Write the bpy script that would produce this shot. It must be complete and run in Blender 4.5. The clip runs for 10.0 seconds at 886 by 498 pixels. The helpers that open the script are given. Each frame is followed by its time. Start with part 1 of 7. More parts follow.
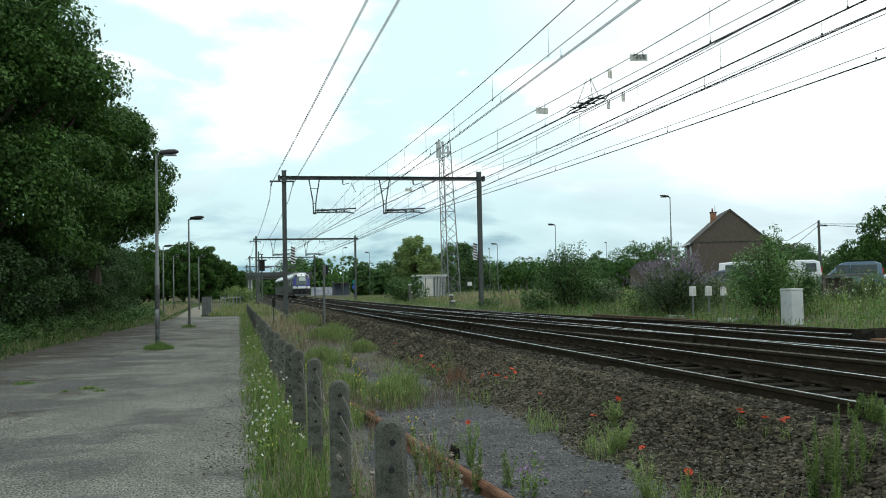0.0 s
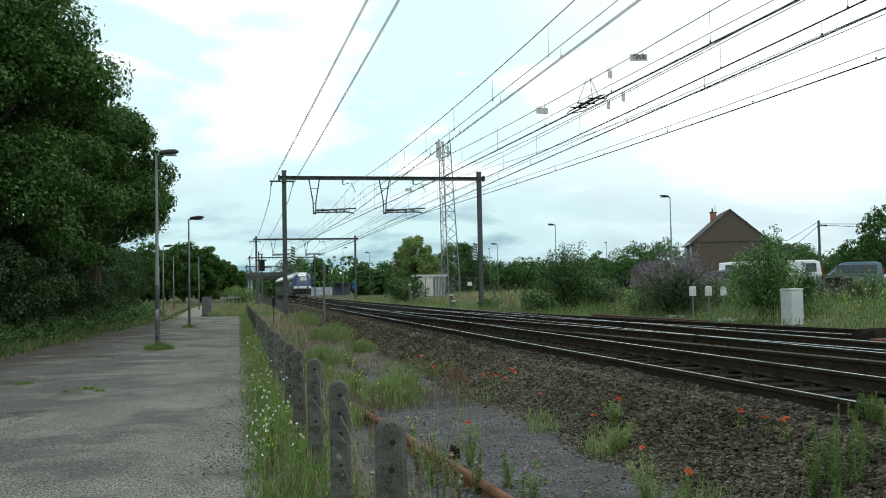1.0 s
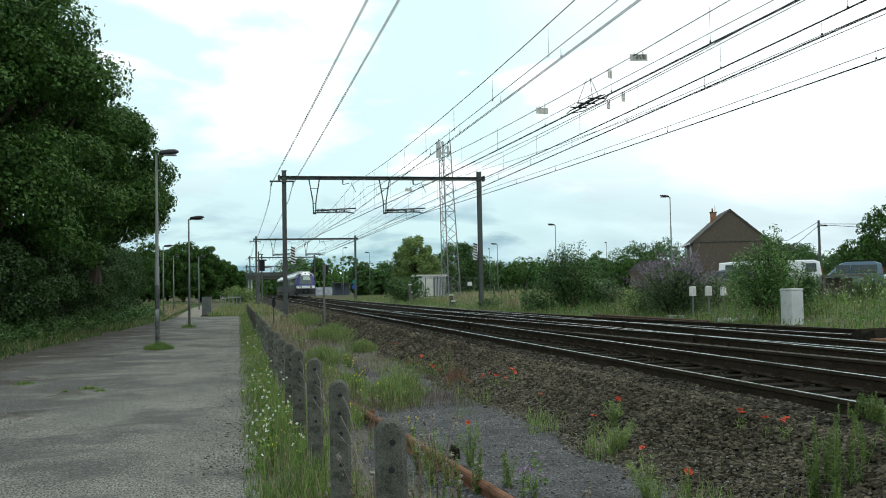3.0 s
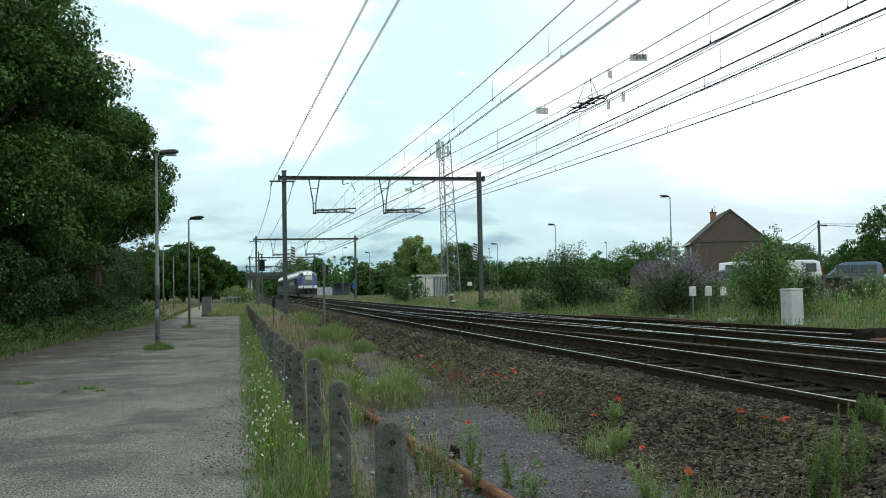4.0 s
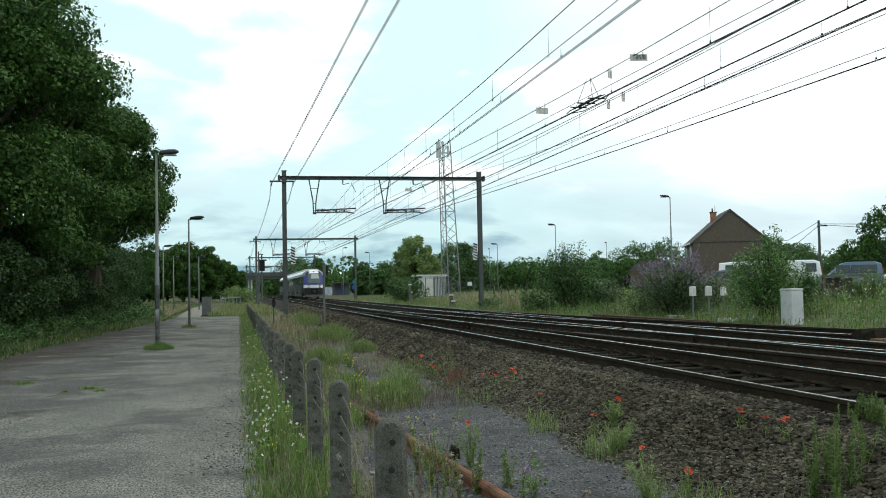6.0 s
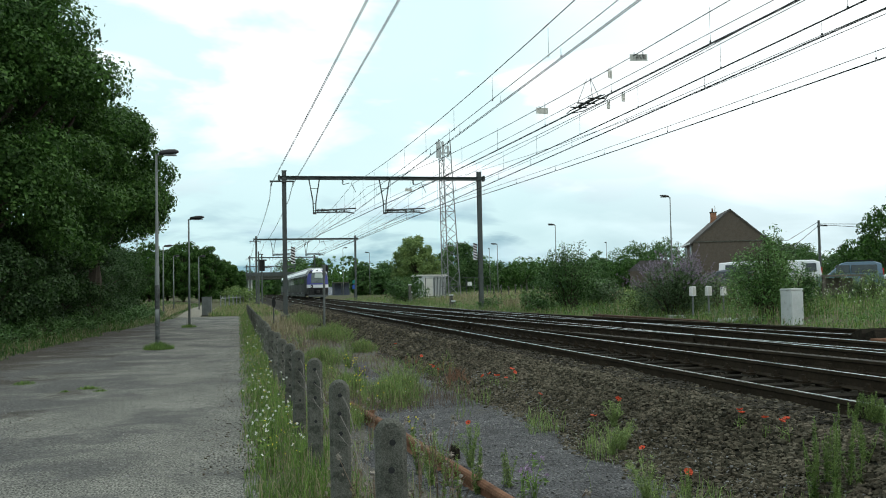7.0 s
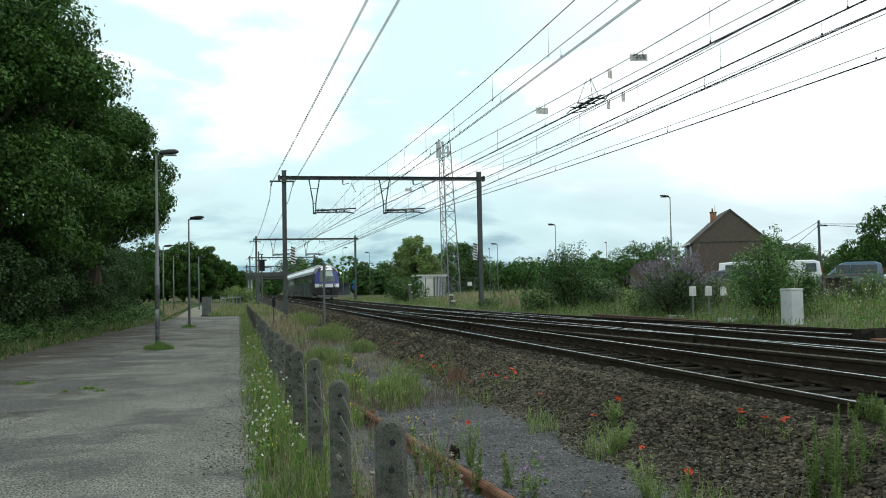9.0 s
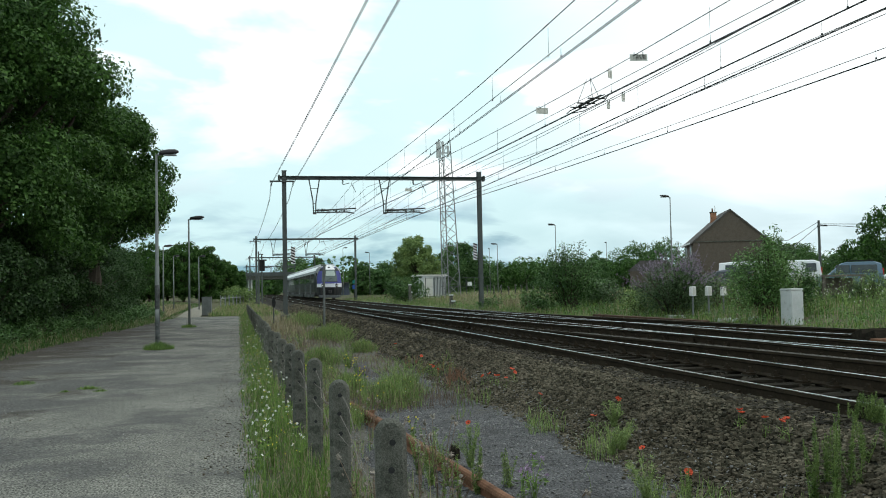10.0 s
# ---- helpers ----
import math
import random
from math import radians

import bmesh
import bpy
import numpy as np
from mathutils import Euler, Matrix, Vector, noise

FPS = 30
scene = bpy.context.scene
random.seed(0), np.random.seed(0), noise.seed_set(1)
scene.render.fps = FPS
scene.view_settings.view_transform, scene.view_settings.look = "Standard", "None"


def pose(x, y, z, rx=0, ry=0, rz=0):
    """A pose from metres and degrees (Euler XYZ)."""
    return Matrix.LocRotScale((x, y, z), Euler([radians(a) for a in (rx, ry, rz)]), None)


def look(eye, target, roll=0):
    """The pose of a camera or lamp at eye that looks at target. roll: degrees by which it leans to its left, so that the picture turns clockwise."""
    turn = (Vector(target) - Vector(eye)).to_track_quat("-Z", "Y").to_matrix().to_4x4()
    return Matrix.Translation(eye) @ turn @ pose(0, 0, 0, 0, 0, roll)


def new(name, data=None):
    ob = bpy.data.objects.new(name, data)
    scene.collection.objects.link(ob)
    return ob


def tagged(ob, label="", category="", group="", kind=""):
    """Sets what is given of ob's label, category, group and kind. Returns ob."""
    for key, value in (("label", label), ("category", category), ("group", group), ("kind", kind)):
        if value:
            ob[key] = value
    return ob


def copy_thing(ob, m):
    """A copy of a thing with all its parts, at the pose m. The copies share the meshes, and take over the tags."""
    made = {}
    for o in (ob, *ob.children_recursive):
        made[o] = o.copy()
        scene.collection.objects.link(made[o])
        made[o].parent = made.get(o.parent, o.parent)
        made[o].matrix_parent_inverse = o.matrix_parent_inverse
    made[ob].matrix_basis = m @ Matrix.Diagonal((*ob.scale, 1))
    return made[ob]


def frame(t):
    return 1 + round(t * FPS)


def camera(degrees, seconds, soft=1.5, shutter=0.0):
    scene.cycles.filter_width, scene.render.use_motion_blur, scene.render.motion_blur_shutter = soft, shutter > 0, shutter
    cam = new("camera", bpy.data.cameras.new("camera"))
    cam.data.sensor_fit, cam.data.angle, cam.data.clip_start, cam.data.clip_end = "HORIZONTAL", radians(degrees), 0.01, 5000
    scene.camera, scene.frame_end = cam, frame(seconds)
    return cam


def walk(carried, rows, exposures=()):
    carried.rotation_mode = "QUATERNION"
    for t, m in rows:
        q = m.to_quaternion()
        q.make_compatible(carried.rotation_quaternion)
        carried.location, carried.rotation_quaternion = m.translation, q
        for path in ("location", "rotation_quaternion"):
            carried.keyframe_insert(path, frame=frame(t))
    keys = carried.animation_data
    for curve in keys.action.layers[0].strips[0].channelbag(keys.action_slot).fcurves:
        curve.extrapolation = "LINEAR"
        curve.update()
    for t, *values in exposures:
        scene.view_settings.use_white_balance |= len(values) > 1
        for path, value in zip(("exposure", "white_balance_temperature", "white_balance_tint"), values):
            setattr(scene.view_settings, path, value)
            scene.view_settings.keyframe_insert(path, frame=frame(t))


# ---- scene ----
EYE = (0.0, 0.0, 1.6)
AIM = (10.476, 48.847, 3.6256)
cam = camera(49.63, 10.0, soft=1.0)
walk(cam, [(0.0, look(EYE, AIM, -1.08)), (10.0, look(EYE, AIM, -1.08))])
RAIL = 0.572          # top of the rails above the path
TRACK_A, TRACK_B = 5.86, 9.60
rng = np.random.default_rng(7)

# ---- light: an overcast day ----
world = bpy.data.worlds.new("overcast")
scene.world = world
world.use_nodes = True
nt = world.node_tree
nt.nodes.clear()


def link(tree, a, b):
    tree.links.new(a, b)


def add(tree, kind, **values):
    n = tree.nodes.new(kind)
    for k, v in values.items():
        n.inputs[k.replace("_", " ")].default_value = v
    return n


def build_world():
    out = nt.nodes.new("ShaderNodeOutputWorld")
    bg = nt.nodes.new("ShaderNodeBackground")
    bg.inputs["Strength"].default_value = 0.1
    sky = nt.nodes.new("ShaderNodeTexSky")
    sky.sky_type = "NISHITA"
    sky.sun_disc = False
    sky.sun_elevation = radians(48)
    sky.sun_rotation = radians(75)
    sky.air_density, sky.dust_density = 1.2, 2.0
    co = nt.nodes.new("ShaderNodeTexCoord")
    sep = nt.nodes.new("ShaderNodeSeparateXYZ")
    link(nt, co.outputs["Generated"], sep.inputs[0])
    # cloud sheet: the direction projected on a plane overhead
    up = nt.nodes.new("ShaderNodeMath")
    up.operation = "MAXIMUM"
    up.inputs[1].default_value = 0.0
    link(nt, sep.outputs["Z"], up.inputs[0])
    lift = nt.nodes.new("ShaderNodeMath")
    lift.operation = "ADD"
    lift.inputs[1].default_value = 0.24
    link(nt, up.outputs[0], lift.inputs[0])
    div = nt.nodes.new("ShaderNodeVectorMath")
    div.operation = "DIVIDE"
    comb = nt.nodes.new("ShaderNodeCombineXYZ")
    for s in ("X", "Y", "Z"):
        link(nt, lift.outputs[0], comb.inputs[s])
    link(nt, co.outputs["Generated"], div.inputs[0])
    link(nt, comb.outputs[0], div.inputs[1])
    mp = nt.nodes.new("ShaderNodeMapping")
    mp.inputs["Scale"].default_value = (0.9, 1.0, 0.0)
    mp.inputs["Location"].default_value = (3.2, 1.3, 0.0)
    mp.inputs["Rotation"].default_value = (0, 0, radians(8))
    link(nt, div.outputs[0], mp.inputs[0])
    no = add(nt, "ShaderNodeTexNoise", Scale=1.9, Detail=6.0, Roughness=0.5, Distortion=0.3)
    link(nt, mp.outputs[0], no.inputs["Vector"])
    cover = nt.nodes.new("ShaderNodeValToRGB")
    cover.color_ramp.elements[0].position, cover.color_ramp.elements[1].position = 0.48, 0.58
    cover.color_ramp.elements[0].color = (0.1, 0.1, 0.1, 1)
    link(nt, no.outputs["Fac"], cover.inputs[0])
    # clouds: grey-blue low down, bright above
    tone = nt.nodes.new("ShaderNodeValToRGB")
    e = tone.color_ramp.elements
    e[0].position, e[0].color = 0.0, (6.6, 8.8, 9.4, 1)
    e[1].position, e[1].color = 0.30, (14.5, 14.8, 14.8, 1)
    mid = e.new(0.045)
    mid.color = (5.2, 7.5, 8.3, 1)
    mid = e.new(0.085)
    mid.color = (8.6, 10.5, 11.0, 1)
    mid = e.new(0.125)
    mid.color = (13.4, 13.7, 13.7, 1)
    link(nt, up.outputs[0], tone.inputs[0])
    no2 = add(nt, "ShaderNodeTexNoise", Scale=1.7, Detail=5.0, Roughness=0.48, Distortion=0.3)
    link(nt, mp.outputs[0], no2.inputs["Vector"])
    shade = nt.nodes.new("ShaderNodeValToRGB")
    shade.color_ramp.elements[0].position, shade.color_ramp.elements[1].position = 0.47, 0.60
    shade.color_ramp.elements[0].color = (0.46, 0.59, 0.64, 1)
    link(nt, no2.outputs["Fac"], shade.inputs[0])
    lit = nt.nodes.new("ShaderNodeMix")
    lit.data_type, lit.blend_type = "RGBA", "MULTIPLY"
    # the shading of the cloud base fades with height and towards the hidden sun
    fade = nt.nodes.new("ShaderNodeMapRange")
    fade.inputs["From Min"].default_value, fade.inputs["From Max"].default_value = 0.05, 0.17
    fade.inputs["To Min"].default_value, fade.inputs["To Max"].default_value = 0.95, 0.3
    link(nt, up.outputs[0], fade.inputs["Value"])
    link(nt, fade.outputs[0], lit.inputs["Factor"])
    link(nt, tone.outputs[0], lit.inputs[6])
    link(nt, shade.outputs[0], lit.inputs[7])
    # thin cloud: pale cyan between the white sheets
    thin = nt.nodes.new("ShaderNodeMix")
    thin.data_type = "RGBA"
    thin.inputs["Factor"].default_value = 0.12
    thin.inputs[6].default_value = (7.6, 10.4, 10.7, 1)
    link(nt, sky.outputs[0], thin.inputs[7])
    # the sheet thickens and brightens on the sun's side
    side = nt.nodes.new("ShaderNodeMapRange")
    side.inputs["From Min"].default_value, side.inputs["From Max"].default_value = 0.22, 0.48
    link(nt, sep.outputs["X"], side.inputs["Value"])
    half = nt.nodes.new("ShaderNodeMath")
    half.operation = "MULTIPLY"
    half.inputs[1].default_value = 0.5
    link(nt, side.outputs[0], half.inputs[0])
    bright = nt.nodes.new("ShaderNodeMix")
    bright.data_type = "RGBA"
    bright.inputs[7].default_value = (11.0, 12.3, 12.4, 1)
    link(nt, half.outputs[0], bright.inputs["Factor"])
    link(nt, lit.outputs[2], bright.inputs[6])
    mix = nt.nodes.new("ShaderNodeMix")
    mix.data_type = "RGBA"
    thick = nt.nodes.new("ShaderNodeMath")
    thick.operation = "MAXIMUM"
    link(nt, cover.outputs[0], thick.inputs[0])
    link(nt, side.outputs[0], thick.inputs[1])
    link(nt, thick.outputs[0], mix.inputs["Factor"])
    link(nt, thin.outputs[2], mix.inputs[6])
    link(nt, bright.outputs[2], mix.inputs[7])
    link(nt, mix.outputs[2], bg.inputs[0])
    link(nt, bg.outputs[0], out.inputs[0])


build_world()
sun_data = bpy.data.lights.new("sun", "SUN")
sun_data.energy, sun_data.angle, sun_data.color = 0.68, radians(25), (1.0, 0.95, 0.88)
sun = new("sun", sun_data)
sun.matrix_world = look((40, 20, 50), (0, 25, 0))


# ---- materials ----
def material(name, dark, light, scale=8.0, rough=0.85, metal=0.0, bump=0.3, fine=60.0, spot=None, spot_scale=1.5, spot_cut=0.55,
             rand=0.0, island=0.0, coords="Object", stretch=(1, 1, 1), glow=None, spec=0.12, bump_dist=0.02, trans=0.0, grain=0.0):
    """Two-scale noise between two colours, an optional third colour in blotches, fine bump."""
    m = bpy.data.materials.new(name)
    m.use_nodes = True
    t = m.node_tree
    bs = t.nodes["Principled BSDF"]
    bs.inputs["Roughness"].default_value = rough
    bs.inputs["Metallic"].default_value = metal
    bs.inputs["Specular IOR Level"].default_value = spec
    co = t.nodes.new("ShaderNodeTexCoord")
    mp = t.nodes.new("ShaderNodeMapping")
    mp.inputs["Scale"].default_value = stretch
    if coords == "World":
        geo = t.nodes.new("ShaderNodeNewGeometry")
        link(t, geo.outputs["Position"], mp.inputs[0])
    else:
        link(t, co.outputs[coords], mp.inputs[0])
    n1 = add(t, "ShaderNodeTexNoise", Scale=scale, Detail=5.0, Roughness=0.6)
    n2 = add(t, "ShaderNodeTexNoise", Scale=fine, Detail=3.0, Roughness=0.6)
    for n in (n1, n2):
        link(t, mp.outputs[0], n.inputs["Vector"])
    ad = t.nodes.new("ShaderNodeMix")
    ad.data_type = "FLOAT"
    ad.inputs["Factor"].default_value = 0.45
    link(t, n1.outputs["Fac"], ad.inputs[2])
    link(t, n2.outputs["Fac"], ad.inputs[3])
    rp = t.nodes.new("ShaderNodeValToRGB")
    rp.color_ramp.elements[0].position, rp.color_ramp.elements[1].position = 0.34, 0.66
    rp.color_ramp.elements[0].color, rp.color_ramp.elements[1].color = (*dark, 1), (*light, 1)
    link(t, ad.outputs[0], rp.inputs[0])
    col = rp.outputs[0]
    if spot:
        n3 = add(t, "ShaderNodeTexNoise", Scale=spot_scale, Detail=6.0, Roughness=0.65)
        link(t, mp.outputs[0], n3.inputs["Vector"])
        r3 = t.nodes.new("ShaderNodeValToRGB")
        r3.color_ramp.elements[0].position, r3.color_ramp.elements[1].position = spot_cut, spot_cut + 0.14
        link(t, n3.outputs["Fac"], r3.inputs[0])
        mx = t.nodes.new("ShaderNodeMix")
        mx.data_type = "RGBA"
        mx.inputs[7].default_value = (*spot, 1)
        link(t, r3.outputs[0], mx.inputs["Factor"])
        link(t, col, mx.inputs[6])
        col = mx.outputs[2]
    if rand or island:
        if island:
            src = t.nodes.new("ShaderNodeNewGeometry").outputs["Random Per Island"]
        else:
            src = t.nodes.new("ShaderNodeObjectInfo").outputs["Random"]
        amount = island or rand
        mr = t.nodes.new("ShaderNodeMapRange")
        mr.inputs["To Min"].default_value, mr.inputs["To Max"].default_value = 1 - amount, 1 + amount
        link(t, src, mr.inputs["Value"])
        hs = t.nodes.new("ShaderNodeHueSaturation")
        link(t, mr.outputs[0], hs.inputs["Value"])
        hr = t.nodes.new("ShaderNodeMapRange")
        hr.inputs["To Min"].default_value, hr.inputs["To Max"].default_value = 0.5 + 0.02 * amount, 0.5 - 0.02 * amount
        link(t, src, hr.inputs["Value"])
        link(t, hr.outputs[0], hs.inputs["Hue"])
        link(t, col, hs.inputs["Color"])
        col = hs.outputs[0]
    if grain:
        n4 = add(t, "ShaderNodeTexNoise", Scale=fine * 2.2, Detail=2.0, Roughness=0.7)
        link(t, mp.outputs[0], n4.inputs["Vector"])
        gr = t.nodes.new("ShaderNodeMapRange")
        gr.inputs["From Min"].default_value, gr.inputs["From Max"].default_value = 0.36, 0.64
        gr.inputs["To Min"].default_value, gr.inputs["To Max"].default_value = 1 - grain, 1 + grain
        link(t, n4.outputs["Fac"], gr.inputs["Value"])
        gm = t.nodes.new("ShaderNodeVectorMath")
        gm.operation = "MULTIPLY"
        link(t, col, gm.inputs[0])
        link(t, gr.outputs[0], gm.inputs[1])
        col = gm.outputs[0]
    link(t, col, bs.inputs["Base Color"])
    if bump:
        bp = t.nodes.new("ShaderNodeBump")
        bp.inputs["Strength"].default_value, bp.inputs["Distance"].default_value = bump, bump_dist
        link(t, ad.outputs[0], bp.inputs["Height"])
        link(t, bp.outputs[0], bs.inputs["Normal"])
    if glow:
        bs.inputs["Emission Color"].default_value = (*glow[:3], 1)
        bs.inputs["Emission Strength"].default_value = glow[3]
    if trans:
        tr = t.nodes.new("ShaderNodeBsdfTranslucent")
        link(t, col, tr.inputs["Color"])
        sh = t.nodes.new("ShaderNodeMixShader")
        sh.inputs[0].default_value = trans
        link(t, bs.outputs[0], sh.inputs[1])
        link(t, tr.outputs[0], sh.inputs[2])
        link(t, sh.outputs[0], t.nodes["Material Output"].inputs[0])
    return m


M = {}
M["earth"] = material("earth", (0.05, 0.043, 0.028), (0.12, 0.103, 0.066), 0.9, 0.95, fine=22, spot=(0.06, 0.085, 0.025), spot_scale=0.6, spot_cut=0.46, coords="World", bump=0.6)


def path_material():
    """Worn lane: pale rolled grit, dark grey and brown drifts thickening towards the trees, coarse speckle."""
    m = material("worn_lane", (0.088, 0.088, 0.079), (0.195, 0.193, 0.167), 0.7, 0.96, fine=24, coords="World", bump=1.0, grain=0.85, stretch=(1, 0.7, 1))
    t = m.node_tree
    bs = t.nodes["Principled BSDF"]
    src = bs.inputs["Base Color"].links[0].from_socket
    pos = t.nodes.new("ShaderNodeNewGeometry").outputs["Position"]
    sep = t.nodes.new("ShaderNodeSeparateXYZ")
    link(t, pos, sep.inputs[0])

    def layer(col, tint, scale, slope, lo, hi, speck):
        no = add(t, "ShaderNodeTexNoise", Scale=scale, Detail=9.0, Roughness=0.68, Distortion=0.4)
        link(t, pos, no.inputs["Vector"])
        ma = t.nodes.new("ShaderNodeMath")
        ma.operation = "MULTIPLY_ADD"
        ma.inputs[1].default_value = slope
        link(t, sep.outputs["X"], ma.inputs[0])
        link(t, no.outputs["Fac"], ma.inputs[2])
        mr = t.nodes.new("ShaderNodeMapRange")
        mr.interpolation_type = "SMOOTHSTEP"
        mr.inputs["From Min"].default_value, mr.inputs["From Max"].default_value = lo, hi
        mr.inputs["To Max"].default_value = 0.9
        link(t, ma.outputs[0], mr.inputs["Value"])
        fine = add(t, "ShaderNodeTexNoise", Scale=speck, Detail=3.0, Roughness=0.7)
        link(t, pos, fine.inputs["Vector"])
        gr = t.nodes.new("ShaderNodeMapRange")
        gr.inputs["From Min"].default_value, gr.inputs["From Max"].default_value = 0.33, 0.67
        gr.inputs["To Min"].default_value, gr.inputs["To Max"].default_value = 0.3, 1.7
        link(t, fine.outputs["Fac"], gr.inputs["Value"])
        tn = t.nodes.new("ShaderNodeVectorMath")
        tn.operation = "MULTIPLY"
        tn.inputs[0].default_value = tint
        link(t, gr.outputs[0], tn.inputs[1])
        mx = t.nodes.new("ShaderNodeMix")
        mx.data_type = "RGBA"
        link(t, mr.outputs[0], mx.inputs["Factor"])
        link(t, col, mx.inputs[6])
        link(t, tn.outputs[0], mx.inputs[7])
        return mx.outputs[2]
    col = layer(src, (0.076, 0.076, 0.072), 0.55, -0.035, 0.51, 0.66, 26)
    col = layer(col, (0.05, 0.044, 0.036), 0.6, -0.075, 0.73, 0.9, 24)
    link(t, col, bs.inputs["Base Color"])
    return m


M["asphalt"] = path_material()
M["gravel"] = material("gravel", (0.04, 0.04, 0.041), (0.104, 0.104, 0.105), 2.4, 0.95, fine=26, coords="World", bump=0.9, spot=(0.085, 0.08, 0.055), spot_scale=1.1, spot_cut=0.6, grain=0.8)
M["pale_grit"] = material("pale_grit", (0.13, 0.122, 0.098), (0.24, 0.226, 0.182), 1.4, 0.95, fine=26, coords="World", bump=0.6, grain=0.4)
M["ballast"] = material("ballast", (0.012, 0.011, 0.008), (0.04, 0.036, 0.027), 1.2, 0.95, fine=16, coords="World", bump=1.0, bump_dist=0.06)
M["stone"] = material("ballast_stone", (0.034, 0.029, 0.0195), (0.124, 0.11, 0.078), 1.2, 0.92, fine=40, coords="World", bump=0.3, island=0.65)
M["stone_oily"] = material("oily_ballast_stone", (0.013, 0.0115, 0.008), (0.042, 0.037, 0.026), 1.2, 0.8, fine=40, coords="World", bump=0.3, island=0.5)
M["stone_grey"] = material("chipping", (0.11, 0.109, 0.106), (0.24, 0.237, 0.23), 1.2, 0.92, fine=40, coords="World", bump=0.2, island=0.4)
M["timber"] = material("sleeper_timber", (0.011, 0.0098, 0.0075), (0.034, 0.03, 0.023), 3, 0.97, fine=25, stretch=(0.4, 3, 3), bump=0.8, rand=0.3, spec=0.03)
M["rail_side"] = material("rusty_rail", (0.016, 0.0125, 0.0085), (0.042, 0.032, 0.021), 3, 0.9, fine=30, coords="World", bump=0.3, spec=0.1)
M["rail_top"] = material("polished_rail", (0.72, 0.72, 0.71), (0.9, 0.9, 0.89), 2, 0.2, 1.0, bump=0.03, fine=20, coords="World")
M["rail_dull"] = material("dull_rail", (0.085, 0.078, 0.066), (0.17, 0.158, 0.135), 2, 0.5, 0.4, bump=0.1, fine=20, coords="World")
M["rust"] = material("rust", (0.1, 0.05, 0.03), (0.24, 0.125, 0.075), 4, 0.9, fine=40, bump=0.6, spot=(0.07, 0.04, 0.028), spot_scale=3)
M["concrete"] = material("weathered_concrete", (0.056, 0.058, 0.047), (0.145, 0.146, 0.125), 9, 0.95, fine=90, bump=0.9, grain=0.35, spot=(0.035, 0.04, 0.03), spot_scale=7, spot_cut=0.52, rand=0.15)
M["steel"] = material("painted_steel", (0.066, 0.075, 0.072), (0.115, 0.128, 0.123), 2, 0.6, 0.2, bump=0.1, spot=(0.1, 0.08, 0.065), spot_scale=2.5, spot_cut=0.62)
M["galvanised"] = material("galvanised_steel", (0.17, 0.18, 0.18), (0.27, 0.285, 0.285), 3, 0.5, 0.5, bump=0.1)
M["lamp_post"] = material("lamp_post_paint", (0.13, 0.145, 0.14), (0.22, 0.235, 0.23), 2, 0.6, 0.1, bump=0.1, spot=(0.08, 0.09, 0.085), spot_scale=5, spot_cut=0.6)
M["signal_post"] = material("grey_post_paint", (0.09, 0.098, 0.095), (0.15, 0.16, 0.155), 3, 0.7, bump=0.1)
M["mottled"] = material("peeling_paint", (0.02, 0.022, 0.022), (0.14, 0.15, 0.148), 5, 0.8, bump=0.2, fine=16, spot=(0.03, 0.03, 0.03), spot_scale=3, spot_cut=0.5)
M["lamp_head"] = material("lamp_housing", (0.03, 0.03, 0.03), (0.06, 0.06, 0.06), 3, 0.5, 0.2, bump=0.05)
M["fence_wire"] = material("old_fence_wire", (0.12, 0.105, 0.09), (0.22, 0.2, 0.18), 20, 0.8, bump=0.0)
M["wire"] = material("copper_wire", (0.03, 0.033, 0.033), (0.06, 0.064, 0.062), 2, 0.6, 0.4, bump=0.0)
M["black"] = material("black_paint", (0.012, 0.012, 0.013), (0.03, 0.03, 0.03), 4, 0.5, bump=0.05)
M["white"] = material("white_paint", (0.62, 0.63, 0.62), (0.8, 0.8, 0.79), 3, 0.5, bump=0.05, spot=(0.45, 0.45, 0.42), spot_scale=4, spot_cut=0.64)
M["plate"] = material("sign_plate", (0.5, 0.5, 0.45), (0.66, 0.66, 0.6), 3, 0.6, bump=0.05, spot=(0.38, 0.37, 0.3), spot_scale=5, spot_cut=0.6)
M["cabinet"] = material("grey_cabinet_paint", (0.4, 0.425, 0.42), (0.56, 0.585, 0.575), 2, 0.6, bump=0.08, spot=(0.28, 0.29, 0.25), spot_scale=3, spot_cut=0.6)
M["glass_dark"] = material("dark_glass", (0.02, 0.028, 0.03), (0.05, 0.065, 0.068), 2, 0.12, 0.0, bump=0.0, spec=0.5)
M["bark"] = material("bark", (0.032, 0.027, 0.021), (0.09, 0.075, 0.057), 3, 0.95, fine=18, stretch=(3, 3, 0.6), bump=0.9)
M["blue_grey"] = material("blue_grey_paint", (0.07, 0.085, 0.12), (0.12, 0.14, 0.18), 3, 0.5, bump=0.05)
M["sign_green"] = material("sign_green", (0.02, 0.16, 0.13), (0.03, 0.22, 0.18), 3, 0.5, bump=0.02)
M["blue"] = material("sign_blue", (0.03, 0.08, 0.3), (0.05, 0.11, 0.38), 3, 0.5, bump=0.02)
M["soil"] = material("stony_soil", (0.06, 0.056, 0.045), (0.15, 0.142, 0.122), 1.6, 0.95, fine=34, coords="World", bump=0.9, spot=(0.07, 0.075, 0.035), spot_scale=0.9, spot_cut=0.52)
